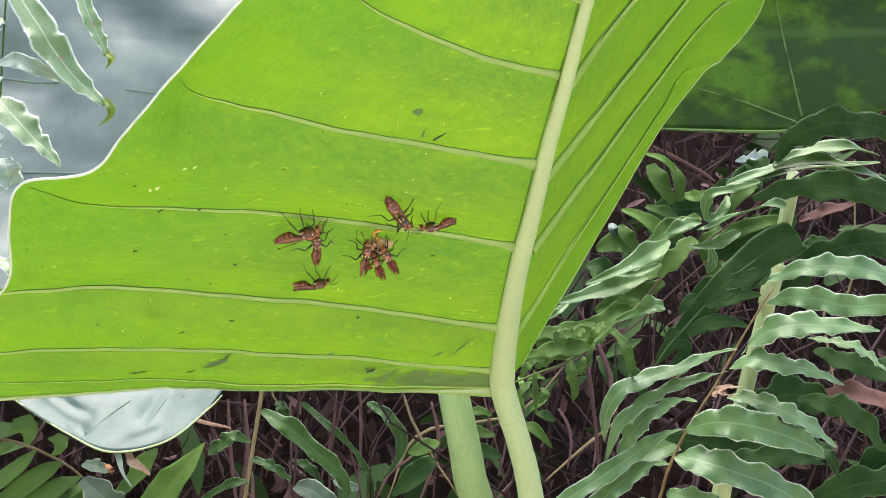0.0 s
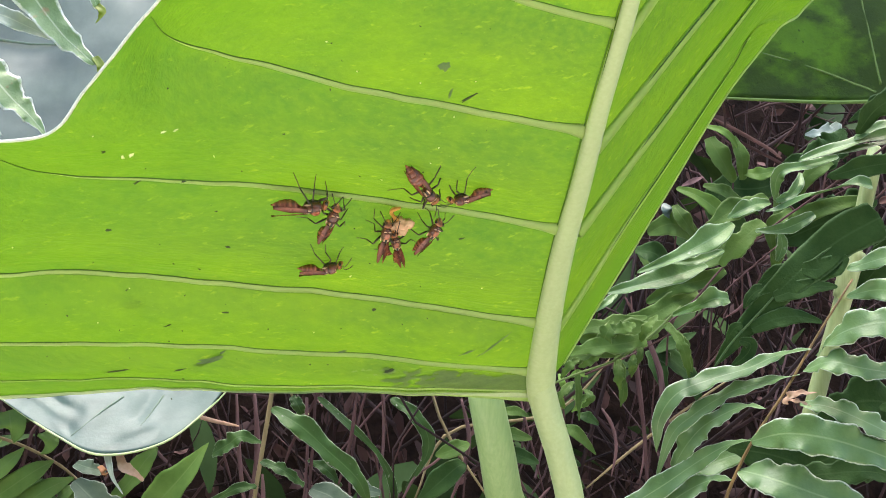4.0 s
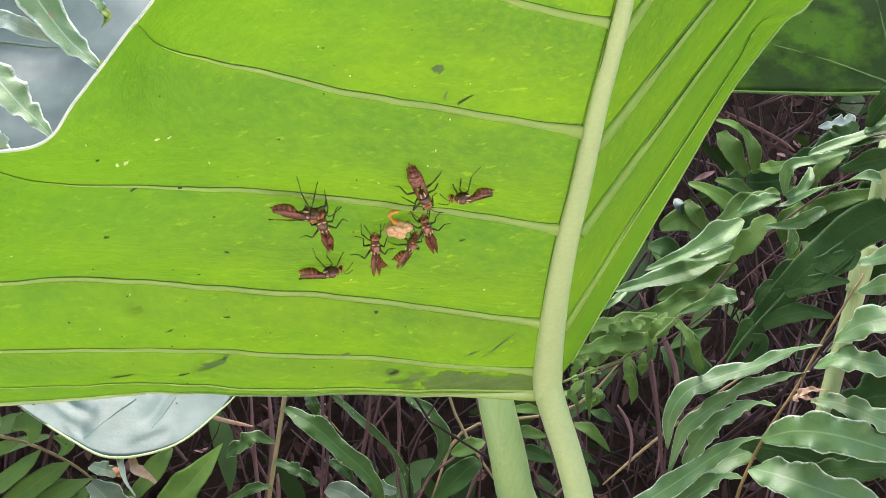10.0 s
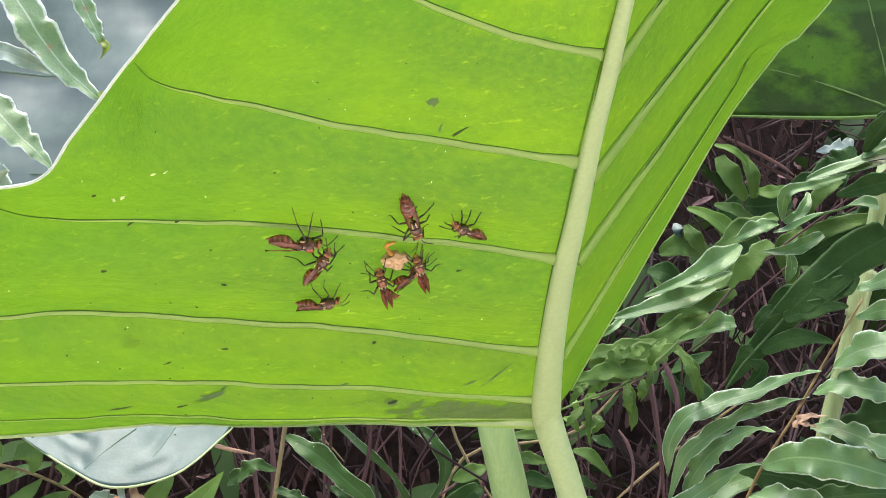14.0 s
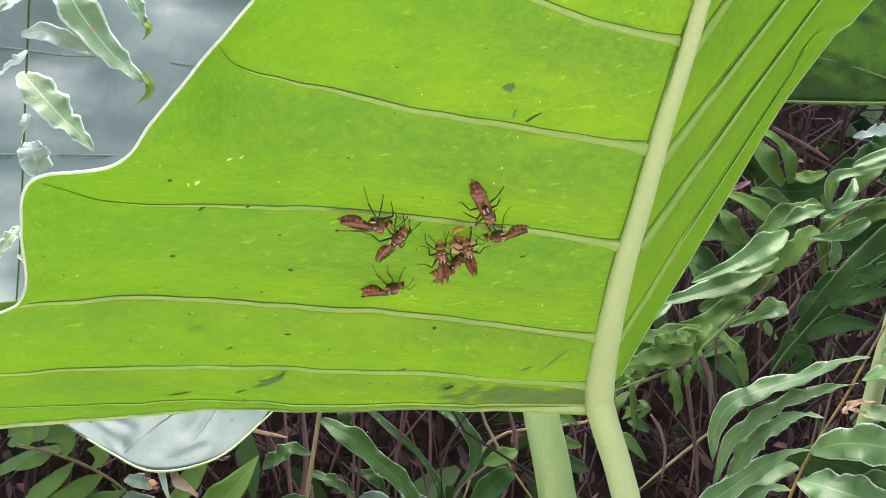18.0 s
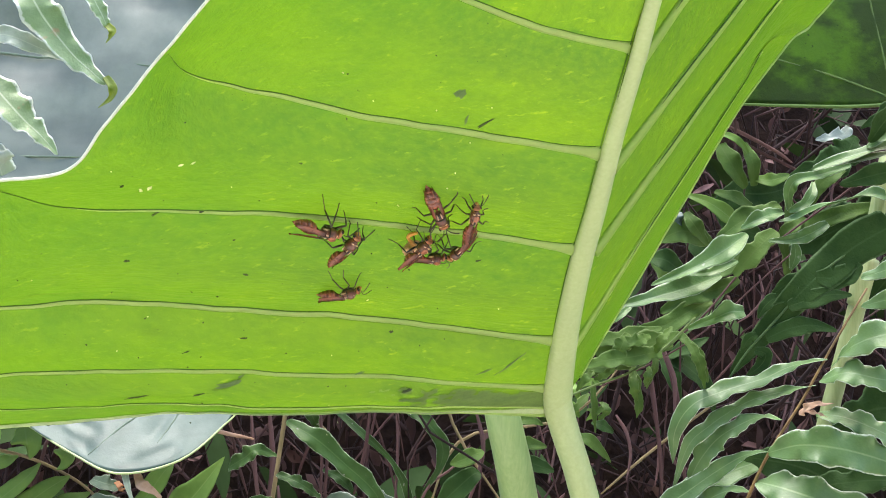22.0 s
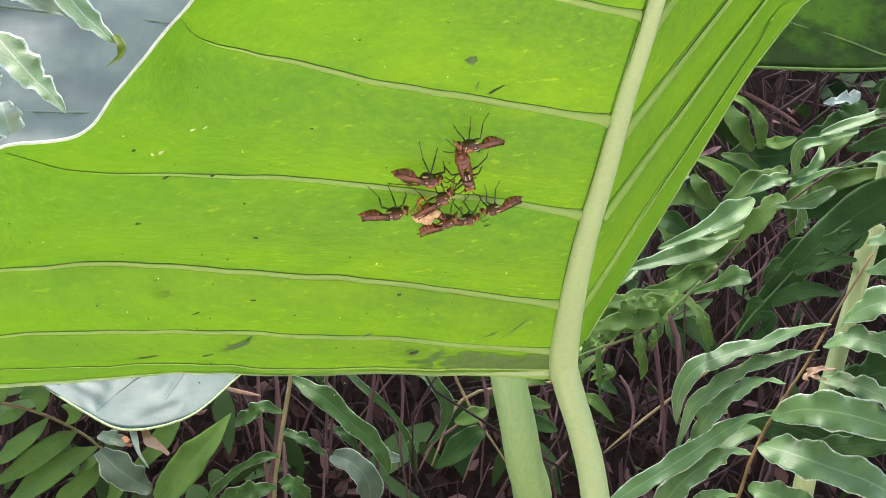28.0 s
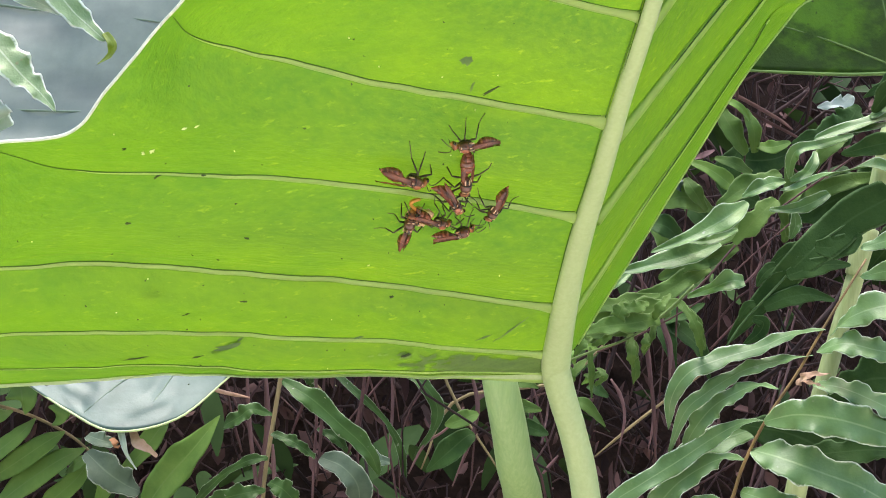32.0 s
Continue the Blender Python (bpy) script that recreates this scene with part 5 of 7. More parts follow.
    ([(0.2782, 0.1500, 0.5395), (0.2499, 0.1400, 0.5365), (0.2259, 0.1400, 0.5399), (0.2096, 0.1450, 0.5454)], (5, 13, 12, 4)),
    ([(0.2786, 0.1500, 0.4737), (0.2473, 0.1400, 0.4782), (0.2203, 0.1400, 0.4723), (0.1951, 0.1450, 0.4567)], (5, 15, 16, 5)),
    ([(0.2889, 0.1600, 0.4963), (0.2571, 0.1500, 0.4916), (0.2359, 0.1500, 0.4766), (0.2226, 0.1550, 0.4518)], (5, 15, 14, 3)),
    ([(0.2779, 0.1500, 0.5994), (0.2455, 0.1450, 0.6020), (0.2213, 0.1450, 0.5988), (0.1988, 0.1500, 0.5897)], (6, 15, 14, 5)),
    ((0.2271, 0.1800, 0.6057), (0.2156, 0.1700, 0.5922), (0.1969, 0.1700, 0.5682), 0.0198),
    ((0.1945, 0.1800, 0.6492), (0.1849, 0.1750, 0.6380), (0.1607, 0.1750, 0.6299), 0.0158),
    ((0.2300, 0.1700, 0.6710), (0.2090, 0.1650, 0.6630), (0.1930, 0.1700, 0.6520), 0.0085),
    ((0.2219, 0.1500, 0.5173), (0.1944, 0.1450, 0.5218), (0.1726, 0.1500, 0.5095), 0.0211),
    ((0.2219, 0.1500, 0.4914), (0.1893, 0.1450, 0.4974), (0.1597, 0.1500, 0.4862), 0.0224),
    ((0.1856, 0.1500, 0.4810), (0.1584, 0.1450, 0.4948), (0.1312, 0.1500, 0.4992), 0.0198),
], M_LEAF_SHADED, "dark fern frond hanging in deep shade", M_TWIG, face=(0, -0.95, 0.3), frill=0.17, wave=0.2, waves=3.2, cup=0.08, depth_seed=4)

# lobed frond, its shade likewise carried by the darkened leaf colour
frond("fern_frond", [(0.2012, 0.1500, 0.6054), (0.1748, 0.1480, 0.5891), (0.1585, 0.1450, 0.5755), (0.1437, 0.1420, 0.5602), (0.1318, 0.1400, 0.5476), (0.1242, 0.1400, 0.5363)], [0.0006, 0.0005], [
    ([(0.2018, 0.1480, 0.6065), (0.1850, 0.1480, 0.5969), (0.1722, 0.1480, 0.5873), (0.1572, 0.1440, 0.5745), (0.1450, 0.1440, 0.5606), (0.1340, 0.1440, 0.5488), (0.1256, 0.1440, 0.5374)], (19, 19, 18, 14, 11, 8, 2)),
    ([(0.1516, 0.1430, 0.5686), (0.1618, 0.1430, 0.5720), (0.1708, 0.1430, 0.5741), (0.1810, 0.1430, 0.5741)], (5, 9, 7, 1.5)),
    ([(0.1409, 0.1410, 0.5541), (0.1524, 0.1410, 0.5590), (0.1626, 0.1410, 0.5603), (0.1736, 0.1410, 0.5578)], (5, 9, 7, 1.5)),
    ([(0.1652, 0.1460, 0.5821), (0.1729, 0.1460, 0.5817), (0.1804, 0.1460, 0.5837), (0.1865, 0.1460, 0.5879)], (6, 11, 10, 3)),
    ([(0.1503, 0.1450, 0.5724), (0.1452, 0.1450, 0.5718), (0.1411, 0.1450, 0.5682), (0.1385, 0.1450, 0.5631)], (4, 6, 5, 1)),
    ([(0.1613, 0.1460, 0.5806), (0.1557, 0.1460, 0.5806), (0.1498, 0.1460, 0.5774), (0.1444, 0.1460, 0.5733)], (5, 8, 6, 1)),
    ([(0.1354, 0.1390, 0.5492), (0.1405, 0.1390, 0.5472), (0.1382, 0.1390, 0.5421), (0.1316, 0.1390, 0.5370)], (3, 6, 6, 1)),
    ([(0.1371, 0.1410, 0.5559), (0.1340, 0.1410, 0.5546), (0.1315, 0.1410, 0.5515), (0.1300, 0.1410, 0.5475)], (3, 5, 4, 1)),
], M_LEAF_SHADED, "dark deeply lobed fern frond in shade", M_LEAF_SHADED, face=(0, -0.9, 0.4), frill=0.05, wave=0.10, waves=2.2, cup=0.08, depth_seed=11)

small_leaf = thing("fern_leaflet", (0.1561, 0.1500, 0.5980), "small green leaflet hanging edge-on", "fern")
under(small_leaf, leaflet([(0.1561, 0.1500, 0.5980), (0.1569, 0.1500, 0.5918), (0.1547, 0.1500, 0.5851)], (3, 5.5, 1.5), material=M_FERN_MID, name="blade", seed=141))

small_leaf = thing("fern_leaflet", (0.1480, 0.1600, 0.4960), "shaded green fern leaflet beneath the glossy ones", "fern")
under(small_leaf, leaflet([(0.1480, 0.1600, 0.4960), (0.1310, 0.1550, 0.4920), (0.1150, 0.1550, 0.4840), (0.1050, 0.1600, 0.4740)], (6, 13, 15, 8), material=M_FERN_MID, name="blade", seed=701, frill=0.05, waves=3))
small_leaf = thing("fern_leaflet", (0.1730, 0.1600, 0.5050), "shaded green fern leaflet beneath the glossy ones", "fern")
under(small_leaf, leaflet([(0.1730, 0.1600, 0.5050), (0.1880, 0.1550, 0.5020), (0.2050, 0.1600, 0.4910)], (6, 16, 12), material=M_FERN_MID, name="blade", seed=702, frill=0.05, waves=3))

hanging = frond("fern_frond", [(-0.2101, 0.1550, 0.7570), (-0.2127, 0.1550, 0.7152), (-0.2153, 0.1550, 0.6499), (-0.2174, 0.1550, 0.5924), (-0.2205, 0.1550, 0.5480)], [0.0006, 0.0005, 0.0004], [
    ([(-0.2143, 0.1550, 0.7440), (-0.2016, 0.1450, 0.7216), (-0.1903, 0.1400, 0.7054), (-0.1842, 0.1400, 0.6954), (-0.1730, 0.1420, 0.6811), (-0.1656, 0.1450, 0.6741), (-0.1594, 0.1470, 0.6684)], (2, 12, 17, 17, 13, 9, 3)),
    ([(-0.1773, 0.1500, 0.7377), (-0.1695, 0.1450, 0.7186), (-0.1641, 0.1450, 0.7062), (-0.1607, 0.1460, 0.6992), (-0.1589, 0.1480, 0.6938)], (4, 9, 9, 7, 3)),
    ([(-0.2169, 0.1550, 0.6734), (-0.2054, 0.1470, 0.6622), (-0.1960, 0.1450, 0.6522), (-0.1883, 0.1470, 0.6446), (-0.1820, 0.1500, 0.6366)], (8, 17.5, 15, 10, 1.5)),
    ([(-0.2174, 0.1550, 0.6029), (-0.2209, 0.1500, 0.5964), (-0.2292, 0.1500, 0.5847)], (3, 8, 2)),
    ([(-0.2127, 0.1550, 0.7126), (-0.2214, 0.1500, 0.7091), (-0.2369, 0.1500, 0.6936)], (4, 11, 2)),
    ([(-0.2179, 0.1550, 0.5898), (-0.2058, 0.1500, 0.5847), (-0.1955, 0.1500, 0.5730)], (4, 10, 2)),
], M_FERN_PALE, "hanging fern frond with pale frilled leaflets", M_VEIN_SHADE_RACHIS, face=(0, -0.6, 0.8), frill=0.075, wave=0.2, waves=4.0, cup=0.10, depth_seed=5)
under(hanging,
      leaflet([(-0.2160, 0.1520, 0.6900), (-0.2030, 0.1440, 0.6900), (-0.1900, 0.1440, 0.6850), (-0.1760, 0.1500, 0.6790)], (3.1, 8.8, 7.2, 1.0), (0, -0.95, 0.3), material=M_FROST, seed=90, frill=0.05, wave=0.2, waves=3),
      leaflet([(-0.2130, 0.1520, 0.6830), (-0.2160, 0.1440, 0.6770), (-0.2270, 0.1500, 0.6700)], (1.0, 6.2, 4.1), (0, -0.7, 0.7), material=M_FROST, seed=91, frill=0.05, wave=0.2, waves=3),
      leaflet([(-0.2120, 0.1520, 0.6410), (-0.2080, 0.1440, 0.6350), (-0.2070, 0.1500, 0.6270)], (4.3, 13.7, 14.4), (0, -0.7, 0.7), material=M_FROST, seed=92, frill=0.05, wave=0.2, waves=3),
      leaflet([(-0.2130, 0.1520, 0.7080), (-0.2190, 0.1440, 0.7020), (-0.2270, 0.1500, 0.6980)], (1.0, 5.2, 3.1), (0, -0.7, 0.7), material=M_FROST, seed=93, frill=0.05, wave=0.2, waves=3),
      leaflet([(-0.2130, 0.1520, 0.6540), (-0.2120, 0.1440, 0.6480), (-0.2150, 0.1500, 0.6400)], (3.1, 4.1, 0.8), (0, -0.7, 0.7), material=M_FROST, seed=94, frill=0.05, wave=0.2, waves=3),
      leaflet([(-0.1597, 0.1470, 0.6720), (-0.1558, 0.1450, 0.6668), (-0.1570, 0.1450, 0.6617), (-0.1626, 0.1460, 0.6577)], (3.5, 4.2, 3, 0.4), material=M_DRIP, name="drip_tip", label="curled yellow-green drip tip", seed=71),
      leaflet([(-0.1594, 0.1480, 0.6959), (-0.1563, 0.1460, 0.6925), (-0.1571, 0.1460, 0.6899), (-0.1594, 0.1470, 0.6872)], (3, 3.6, 2.4, 0.4), material=M_DRIP, name="drip_tip", label="curled yellow-green drip tip", seed=72))

frond("fern_frond", [(-0.2530, 0.2700, 0.4840), (-0.2430, 0.2700, 0.4820), (-0.2310, 0.2700, 0.4790), (-0.2180, 0.2700, 0.4740), (-0.2030, 0.2700, 0.4660), (-0.1920, 0.2700, 0.4570), (-0.1780, 0.2700, 0.4440)], [0.0011, 0.0007], [
    ([(-0.2210, 0.2660, 0.4760), (-0.2270, 0.2580, 0.4690), (-0.2390, 0.2580, 0.4590), (-0.2520, 0.2640, 0.4490)], (1.2, 8.7, 10.5, 2.5)),
    ([(-0.2330, 0.2660, 0.4800), (-0.2390, 0.2580, 0.4780), (-0.2520, 0.2640, 0.4720)], (1.2, 7.4, 2.5)),
    ([(-0.2050, 0.2660, 0.4690), (-0.2140, 0.2580, 0.4640), (-0.2310, 0.2580, 0.4520), (-0.2500, 0.2640, 0.4390)], (1.2, 10.5, 11.8, 2.5)),
    ([(-0.1940, 0.2660, 0.4600), (-0.2060, 0.2580, 0.4550), (-0.2260, 0.2580, 0.4410), (-0.2440, 0.2640, 0.4260)], (1.5, 11.8, 14.3, 3.7)),
    ([(-0.2270, 0.2660, 0.4790), (-0.2260, 0.2580, 0.4880), (-0.2290, 0.2640, 0.4960)], (2.5, 16.8, 9.9)),
    ([(-0.2110, 0.2660, 0.4730), (-0.2070, 0.2580, 0.4800), (-0.2040, 0.2640, 0.4850)], (2.0, 12.4, 6.2)),
    ([(-0.2470, 0.2660, 0.4850), (-0.2470, 0.2580, 0.4920), (-0.2500, 0.2640, 0.4990)], (2.5, 14.9, 7.4)),
    ([(-0.1920, 0.2660, 0.4570), (-0.1970, 0.2580, 0.4530), (-0.2040, 0.2640, 0.4470)], (1.2, 8.7, 2.5)),
    ([(-0.1900, 0.2660, 0.4560), (-0.1970, 0.2580, 0.4450), (-0.2100, 0.2580, 0.4330), (-0.2190, 0.2640, 0.4250)], (1.2, 9.9, 11.2, 3.7)),
    ([(-0.1860, 0.2660, 0.4530), (-0.1820, 0.2580, 0.4420), (-0.1870, 0.2640, 0.4270)], (1.7, 11.2, 7.4)),
], M_FERN_LOW, "low fern frond with broad dull green leaflets", M_STRAW, face=(0, -0.8, 0.6), frill=0.02, wave=0.06, waves=2.5, cup=0.06, depth_seed=6)
dull = thing("dead_leaf", (-0.1900, 0.2500, 0.4610), "greyish withered leaf hanging among green fern leaflets", "dead leaf")
under(dull, leaflet([(-0.1900, 0.2500, 0.4610), (-0.1780, 0.2420, 0.4530), (-0.1680, 0.2420, 0.4460), (-0.1610, 0.2480, 0.4410)], (7.3, 17.0, 15.2, 4.9), material=M_GREY_LEAF, name="blade", seed=77, frill=0.12))
dull = thing("dead_leaf", (-0.1860, 0.2400, 0.4730), "small bluish-grey withered leaf under the drooping leaf", "dead leaf")
under(dull, leaflet([(-0.1870, 0.2400, 0.4720), (-0.1780, 0.2320, 0.4710), (-0.1710, 0.2380, 0.4680)], (4.8, 9.0, 3.6), material=M_GREY_LEAF, name="blade", seed=78, frill=0.10),
      leaflet([(-0.1730, 0.2320, 0.4720), (-0.1690, 0.2240, 0.4710), (-0.1690, 0.2300, 0.4670)], (1.7, 3.6, 0.9), material=M_ORANGE_DRY, name="flake", label="orange-brown withered end", seed=79, frill=0.2))

dull = thing("dead_leaf", (-0.0690, 0.3100, 0.4470), "grey-green withered leaves lying low on the bank", "dead leaf")
under(dull, leaflet([(-0.0690, 0.3100, 0.4480), (-0.0560, 0.3030, 0.4440), (-0.0470, 0.3030, 0.4330), (-0.0460, 0.3080, 0.4150)], (8, 15, 15, 8), material=M_GREY_LEAF, name="blade", seed=601, frill=0.1),
      leaflet([(-0.0440, 0.3100, 0.4520), (-0.0380, 0.3050, 0.4490), (-0.0290, 0.3080, 0.4460)], (4, 9, 4), material=M_GREY_LEAF, name="blade", seed=602, frill=0.1))

frond("slender_fern", [(-0.0850, 0.2470, 0.5220), (-0.0870, 0.2470, 0.5050), (-0.0910, 0.2470, 0.4780), (-0.0950, 0.2470, 0.4490), (-0.0960, 0.2470, 0.4260), (-0.0980, 0.2470, 0.3920)], [0.0013, 0.0011], [
    ([(-0.0910, 0.2430, 0.4840), (-0.1010, 0.2350, 0.4880), (-0.1070, 0.2350, 0.4840), (-0.1160, 0.2410, 0.4780)], (2.6, 7.2, 9.0, 6.0)),
    ([(-0.0930, 0.2430, 0.4610), (-0.1020, 0.2350, 0.4610), (-0.1130, 0.2350, 0.4550), (-0.1210, 0.2350, 0.4480), (-0.1310, 0.2410, 0.4370)], (3.1, 5.5, 3.6, 5.1, 3.6)),
    ([(-0.0940, 0.2430, 0.4440), (-0.1070, 0.2350, 0.4430), (-0.1240, 0.2410, 0.4370)], (2.4, 10.2, 7.2)),
    ([(-0.0910, 0.2430, 0.4740), (-0.0790, 0.2350, 0.4710), (-0.0680, 0.2410, 0.4620)], (3.1, 6.7, 3.6)),
    ([(-0.0920, 0.2430, 0.4480), (-0.0840, 0.2350, 0.4460), (-0.0770, 0.2410, 0.4370)], (3.1, 10.8, 6.0)),
    ([(-0.0860, 0.2430, 0.5020), (-0.0700, 0.2350, 0.4940), (-0.0550, 0.2350, 0.4810), (-0.0400, 0.2350, 0.4670), (-0.0340, 0.2410, 0.4530)], (4.2, 11.3, 10.1, 8.9, 2.4)),
], M_FERN_DOT, "slender fern with spotted dark green leaflets", M_STRAW, frill=0.10, wave=0.3, waves=3.2, depth_seed=7)

frond("slender_fern", [(-0.0740, 0.3300, 0.4980), (-0.0730, 0.3300, 0.4680), (-0.0740, 0.3300, 0.4410), (-0.0750, 0.3300, 0.4070)], [0.001, 0.0008], [
    ([(-0.0670, 0.3250, 0.4990), (-0.0490, 0.3170, 0.4850), (-0.0340, 0.3170, 0.4710), (-0.0270, 0.3170, 0.4610), (-0.0220, 0.3170, 0.4490), (-0.0200, 0.3230, 0.4330)], (3.3, 5.0, 3.0, 4.0, 5.0, 2.7)),
    ([(-0.0240, 0.3250, 0.4990), (-0.0100, 0.3170, 0.4900), (-0.0020, 0.3170, 0.4770), (-0.0040, 0.3170, 0.4640), (-0.0150, 0.3230, 0.4460)], (4.6, 8.0, 8.0, 5.0, 1.0)),
    ([(-0.0820, 0.3250, 0.4990), (-0.0780, 0.3170, 0.4950), (-0.0750, 0.3230, 0.4870)], (3.3, 7.3, 2.0)),
    ([(-0.0720, 0.3250, 0.4620), (-0.0610, 0.3170, 0.4580), (-0.0520, 0.3230, 0.4470)], (2.0, 6.6, 1.7)),
], M_FERN_DOT, "slender fern with narrow twisted leaflets", M_PINK, frill=0.08, wave=0.35, waves=3, depth_seed=8)


def leafy(name, base, leaves, label, material=None):
    """A low herb: a short stem and soft leaves, each (tip, width)."""
    ob = thing(name, base, label, "herb")
    obs = [part("stem", tube_mesh(spline([np.array(base) - (0, 0, 0.25), np.array(base) - (0.004, 0, 0.1), base], 12), [0.0006, 0.0005], 6), M_TWIG)]
    for k, (mid, tip_, w) in enumerate(leaves):
        obs.append(pinna(None, base, mid, tip_, w, material=material or M_HERB, name="leaf", seed=300 + k, wave=0.08, waves=2.5, point=0.9))
    under(ob, *obs)
    return ob


for path, w, s in (([(0.2180, 0.1700, 0.5181), (0.2349, 0.1650, 0.5205), (0.2617, 0.1700, 0.5158), (0.2826, 0.1750, 0.5114)], (5, 13, 13, 4), 81), ([(0.2156, 0.1900, 0.6144), (0.2286, 0.1850, 0.6200), (0.2470, 0.1900, 0.6248)], (3, 8, 3), 82)):
    dead = thing("dead_leaf", path[0], "dark reddish-brown dead leaf caught among the ferns", "dead leaf")
    under(dead, leaflet(path, w, material=M_BROWN, name="blade", seed=s, wave=0.3, frill=0.12))
weed = thing("herb", (0.1419, 0.2400, 0.5939), "soft olive-green weed growing out of the bank", "herb")
under(weed, part("stem", tube_mesh(spline([(0.1483, 0.2600, 0.5269), (0.1487, 0.2500, 0.5759), (0.1560, 0.2430, 0.6270), (0.1480, 0.2430, 0.6440)], 14), [0.0006, 0.0005], 6), M_TWIG),
      leaflet([(0.1390, 0.2380, 0.6550), (0.1490, 0.2330, 0.6510), (0.1580, 0.2380, 0.6420)], (1.8, 4.4, 1.5), material=M_HERB, face=(0, -0.92, 0.4), name="leaf", seed=401, frill=0.04, label="paler yellow-green leaf"),
      leaflet([(0.1420, 0.2420, 0.6490), (0.1470, 0.2370, 0.6390), (0.1560, 0.2420, 0.6260)], (5.9, 11.9, 4.2), material=M_OLIVE, face=(0, -0.92, 0.4), name="leaf", seed=402, frill=0.04),
      leaflet([(0.1540, 0.2400, 0.6500), (0.1580, 0.2350, 0.6390), (0.1600, 0.2400, 0.6270)], (3.0, 7.7, 3.6), material=M_OLIVE, face=(0, -0.92, 0.4), name="leaf", seed=403, frill=0.04),
      leaflet([(0.1600, 0.2400, 0.6310), (0.1680, 0.2350, 0.6300), (0.1790, 0.2400, 0.6330)], (3.0, 7.7, 1.8), material=M_HERB, face=(0, -0.92, 0.4), name="leaf", seed=404, frill=0.04),
      leaflet([(0.1250, 0.2400, 0.6220), (0.1350, 0.2350, 0.6180), (0.1440, 0.2350, 0.6120), (0.1530, 0.2400, 0.6050)], (2.4, 7.1, 9.5, 2.4), material=M_HERB, face=(0, -0.92, 0.4), name="leaf", seed=405, frill=0.04, label="paler yellow-green leaf"),
      leaflet([(0.1400, 0.2440, 0.6240), (0.1500, 0.2390, 0.6210), (0.1600, 0.2440, 0.6160)], (2.4, 7.2, 3.6), material=M_OLIVE, face=(0, -0.92, 0.4), name="leaf", seed=406, frill=0.04))
weed = thing("herb", (0.1230, 0.2500, 0.5877), "bluish green weed with rounded leaves in the shade", "herb")
under(weed, part("stem", tube_mesh(spline([(0.1273, 0.2700, 0.5259), (0.1266, 0.2600, 0.5633), (0.1280, 0.2520, 0.6010)], 12), [0.0006, 0.0005], 6), M_TWIG),
      leaflet([(0.1120, 0.2500, 0.5980), (0.1220, 0.2450, 0.6030), (0.1310, 0.2450, 0.6010), (0.1410, 0.2500, 0.5960)], (4.2, 13.8, 13.8, 2.4), material=M_OLIVE, face=(0, -0.92, 0.4), name="leaf", seed=411, frill=0.04),
      leaflet([(0.1250, 0.2460, 0.6130), (0.1290, 0.2410, 0.6060), (0.1370, 0.2460, 0.5960)], (3.0, 9.0, 2.4), material=M_OLIVE, face=(0, -0.92, 0.4), name="leaf", seed=413, frill=0.04),
      leaflet([(0.1200, 0.2480, 0.6140), (0.1210, 0.2430, 0.6100), (0.1240, 0.2480, 0.6060)], (2.4, 6.0, 1.8), material=M_SATIN, face=(0, -0.92, 0.4), name="leaf", seed=412, frill=0.04, label="pale bluish curled leaf"),
      leaflet([(0.1060, 0.2520, 0.5890), (0.1160, 0.2470, 0.5870), (0.1260, 0.2520, 0.5780)], (4.2, 12.7, 3.0), material=M_LEAF_SHADED, face=(0, -0.92, 0.4), name="leaf", seed=414, frill=0.04))
scrap = thing("dead_leaf", (0.1270, 0.2360, 0.6240), "pinkish withered scrap of leaf among the weeds", "dead leaf")
under(scrap,
      leaflet([(0.1270, 0.2360, 0.6230), (0.1310, 0.2310, 0.6250), (0.1380, 0.2360, 0.6280)], (1.2, 3.2, 1.0), material=M_PINK, face=(0, -0.92, 0.4), name="blade", seed=415, frill=0.04))
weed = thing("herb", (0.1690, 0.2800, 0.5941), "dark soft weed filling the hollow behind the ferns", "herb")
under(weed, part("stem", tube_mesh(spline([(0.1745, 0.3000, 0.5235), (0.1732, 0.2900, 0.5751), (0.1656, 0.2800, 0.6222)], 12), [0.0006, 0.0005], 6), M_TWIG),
      leaflet([(0.1593, 0.2800, 0.6259), (0.1675, 0.2750, 0.6239), (0.1784, 0.2750, 0.6246), (0.1899, 0.2800, 0.6280)], (6, 16, 16, 6), face=(0, -1, 0.1), material=M_LEAF_SHADED, name="leaf", seed=421),
      leaflet([(0.1624, 0.2800, 0.6315), (0.1552, 0.2750, 0.6172), (0.1615, 0.2750, 0.6058), (0.1737, 0.2800, 0.6004)], (6, 17, 17, 6), face=(0, -1, 0.1), material=M_LEAF_SHADED, name="leaf", seed=422),
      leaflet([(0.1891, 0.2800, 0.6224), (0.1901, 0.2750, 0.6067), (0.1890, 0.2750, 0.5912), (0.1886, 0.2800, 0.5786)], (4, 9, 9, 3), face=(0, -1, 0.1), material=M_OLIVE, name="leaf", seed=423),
      leaflet([(0.1330, 0.2800, 0.6000), (0.1399, 0.2750, 0.5938), (0.1493, 0.2750, 0.5902), (0.1597, 0.2800, 0.5909)], (5, 14, 14, 5), face=(0, -1, 0.1), material=M_LEAF_SHADED, name="leaf", seed=424),
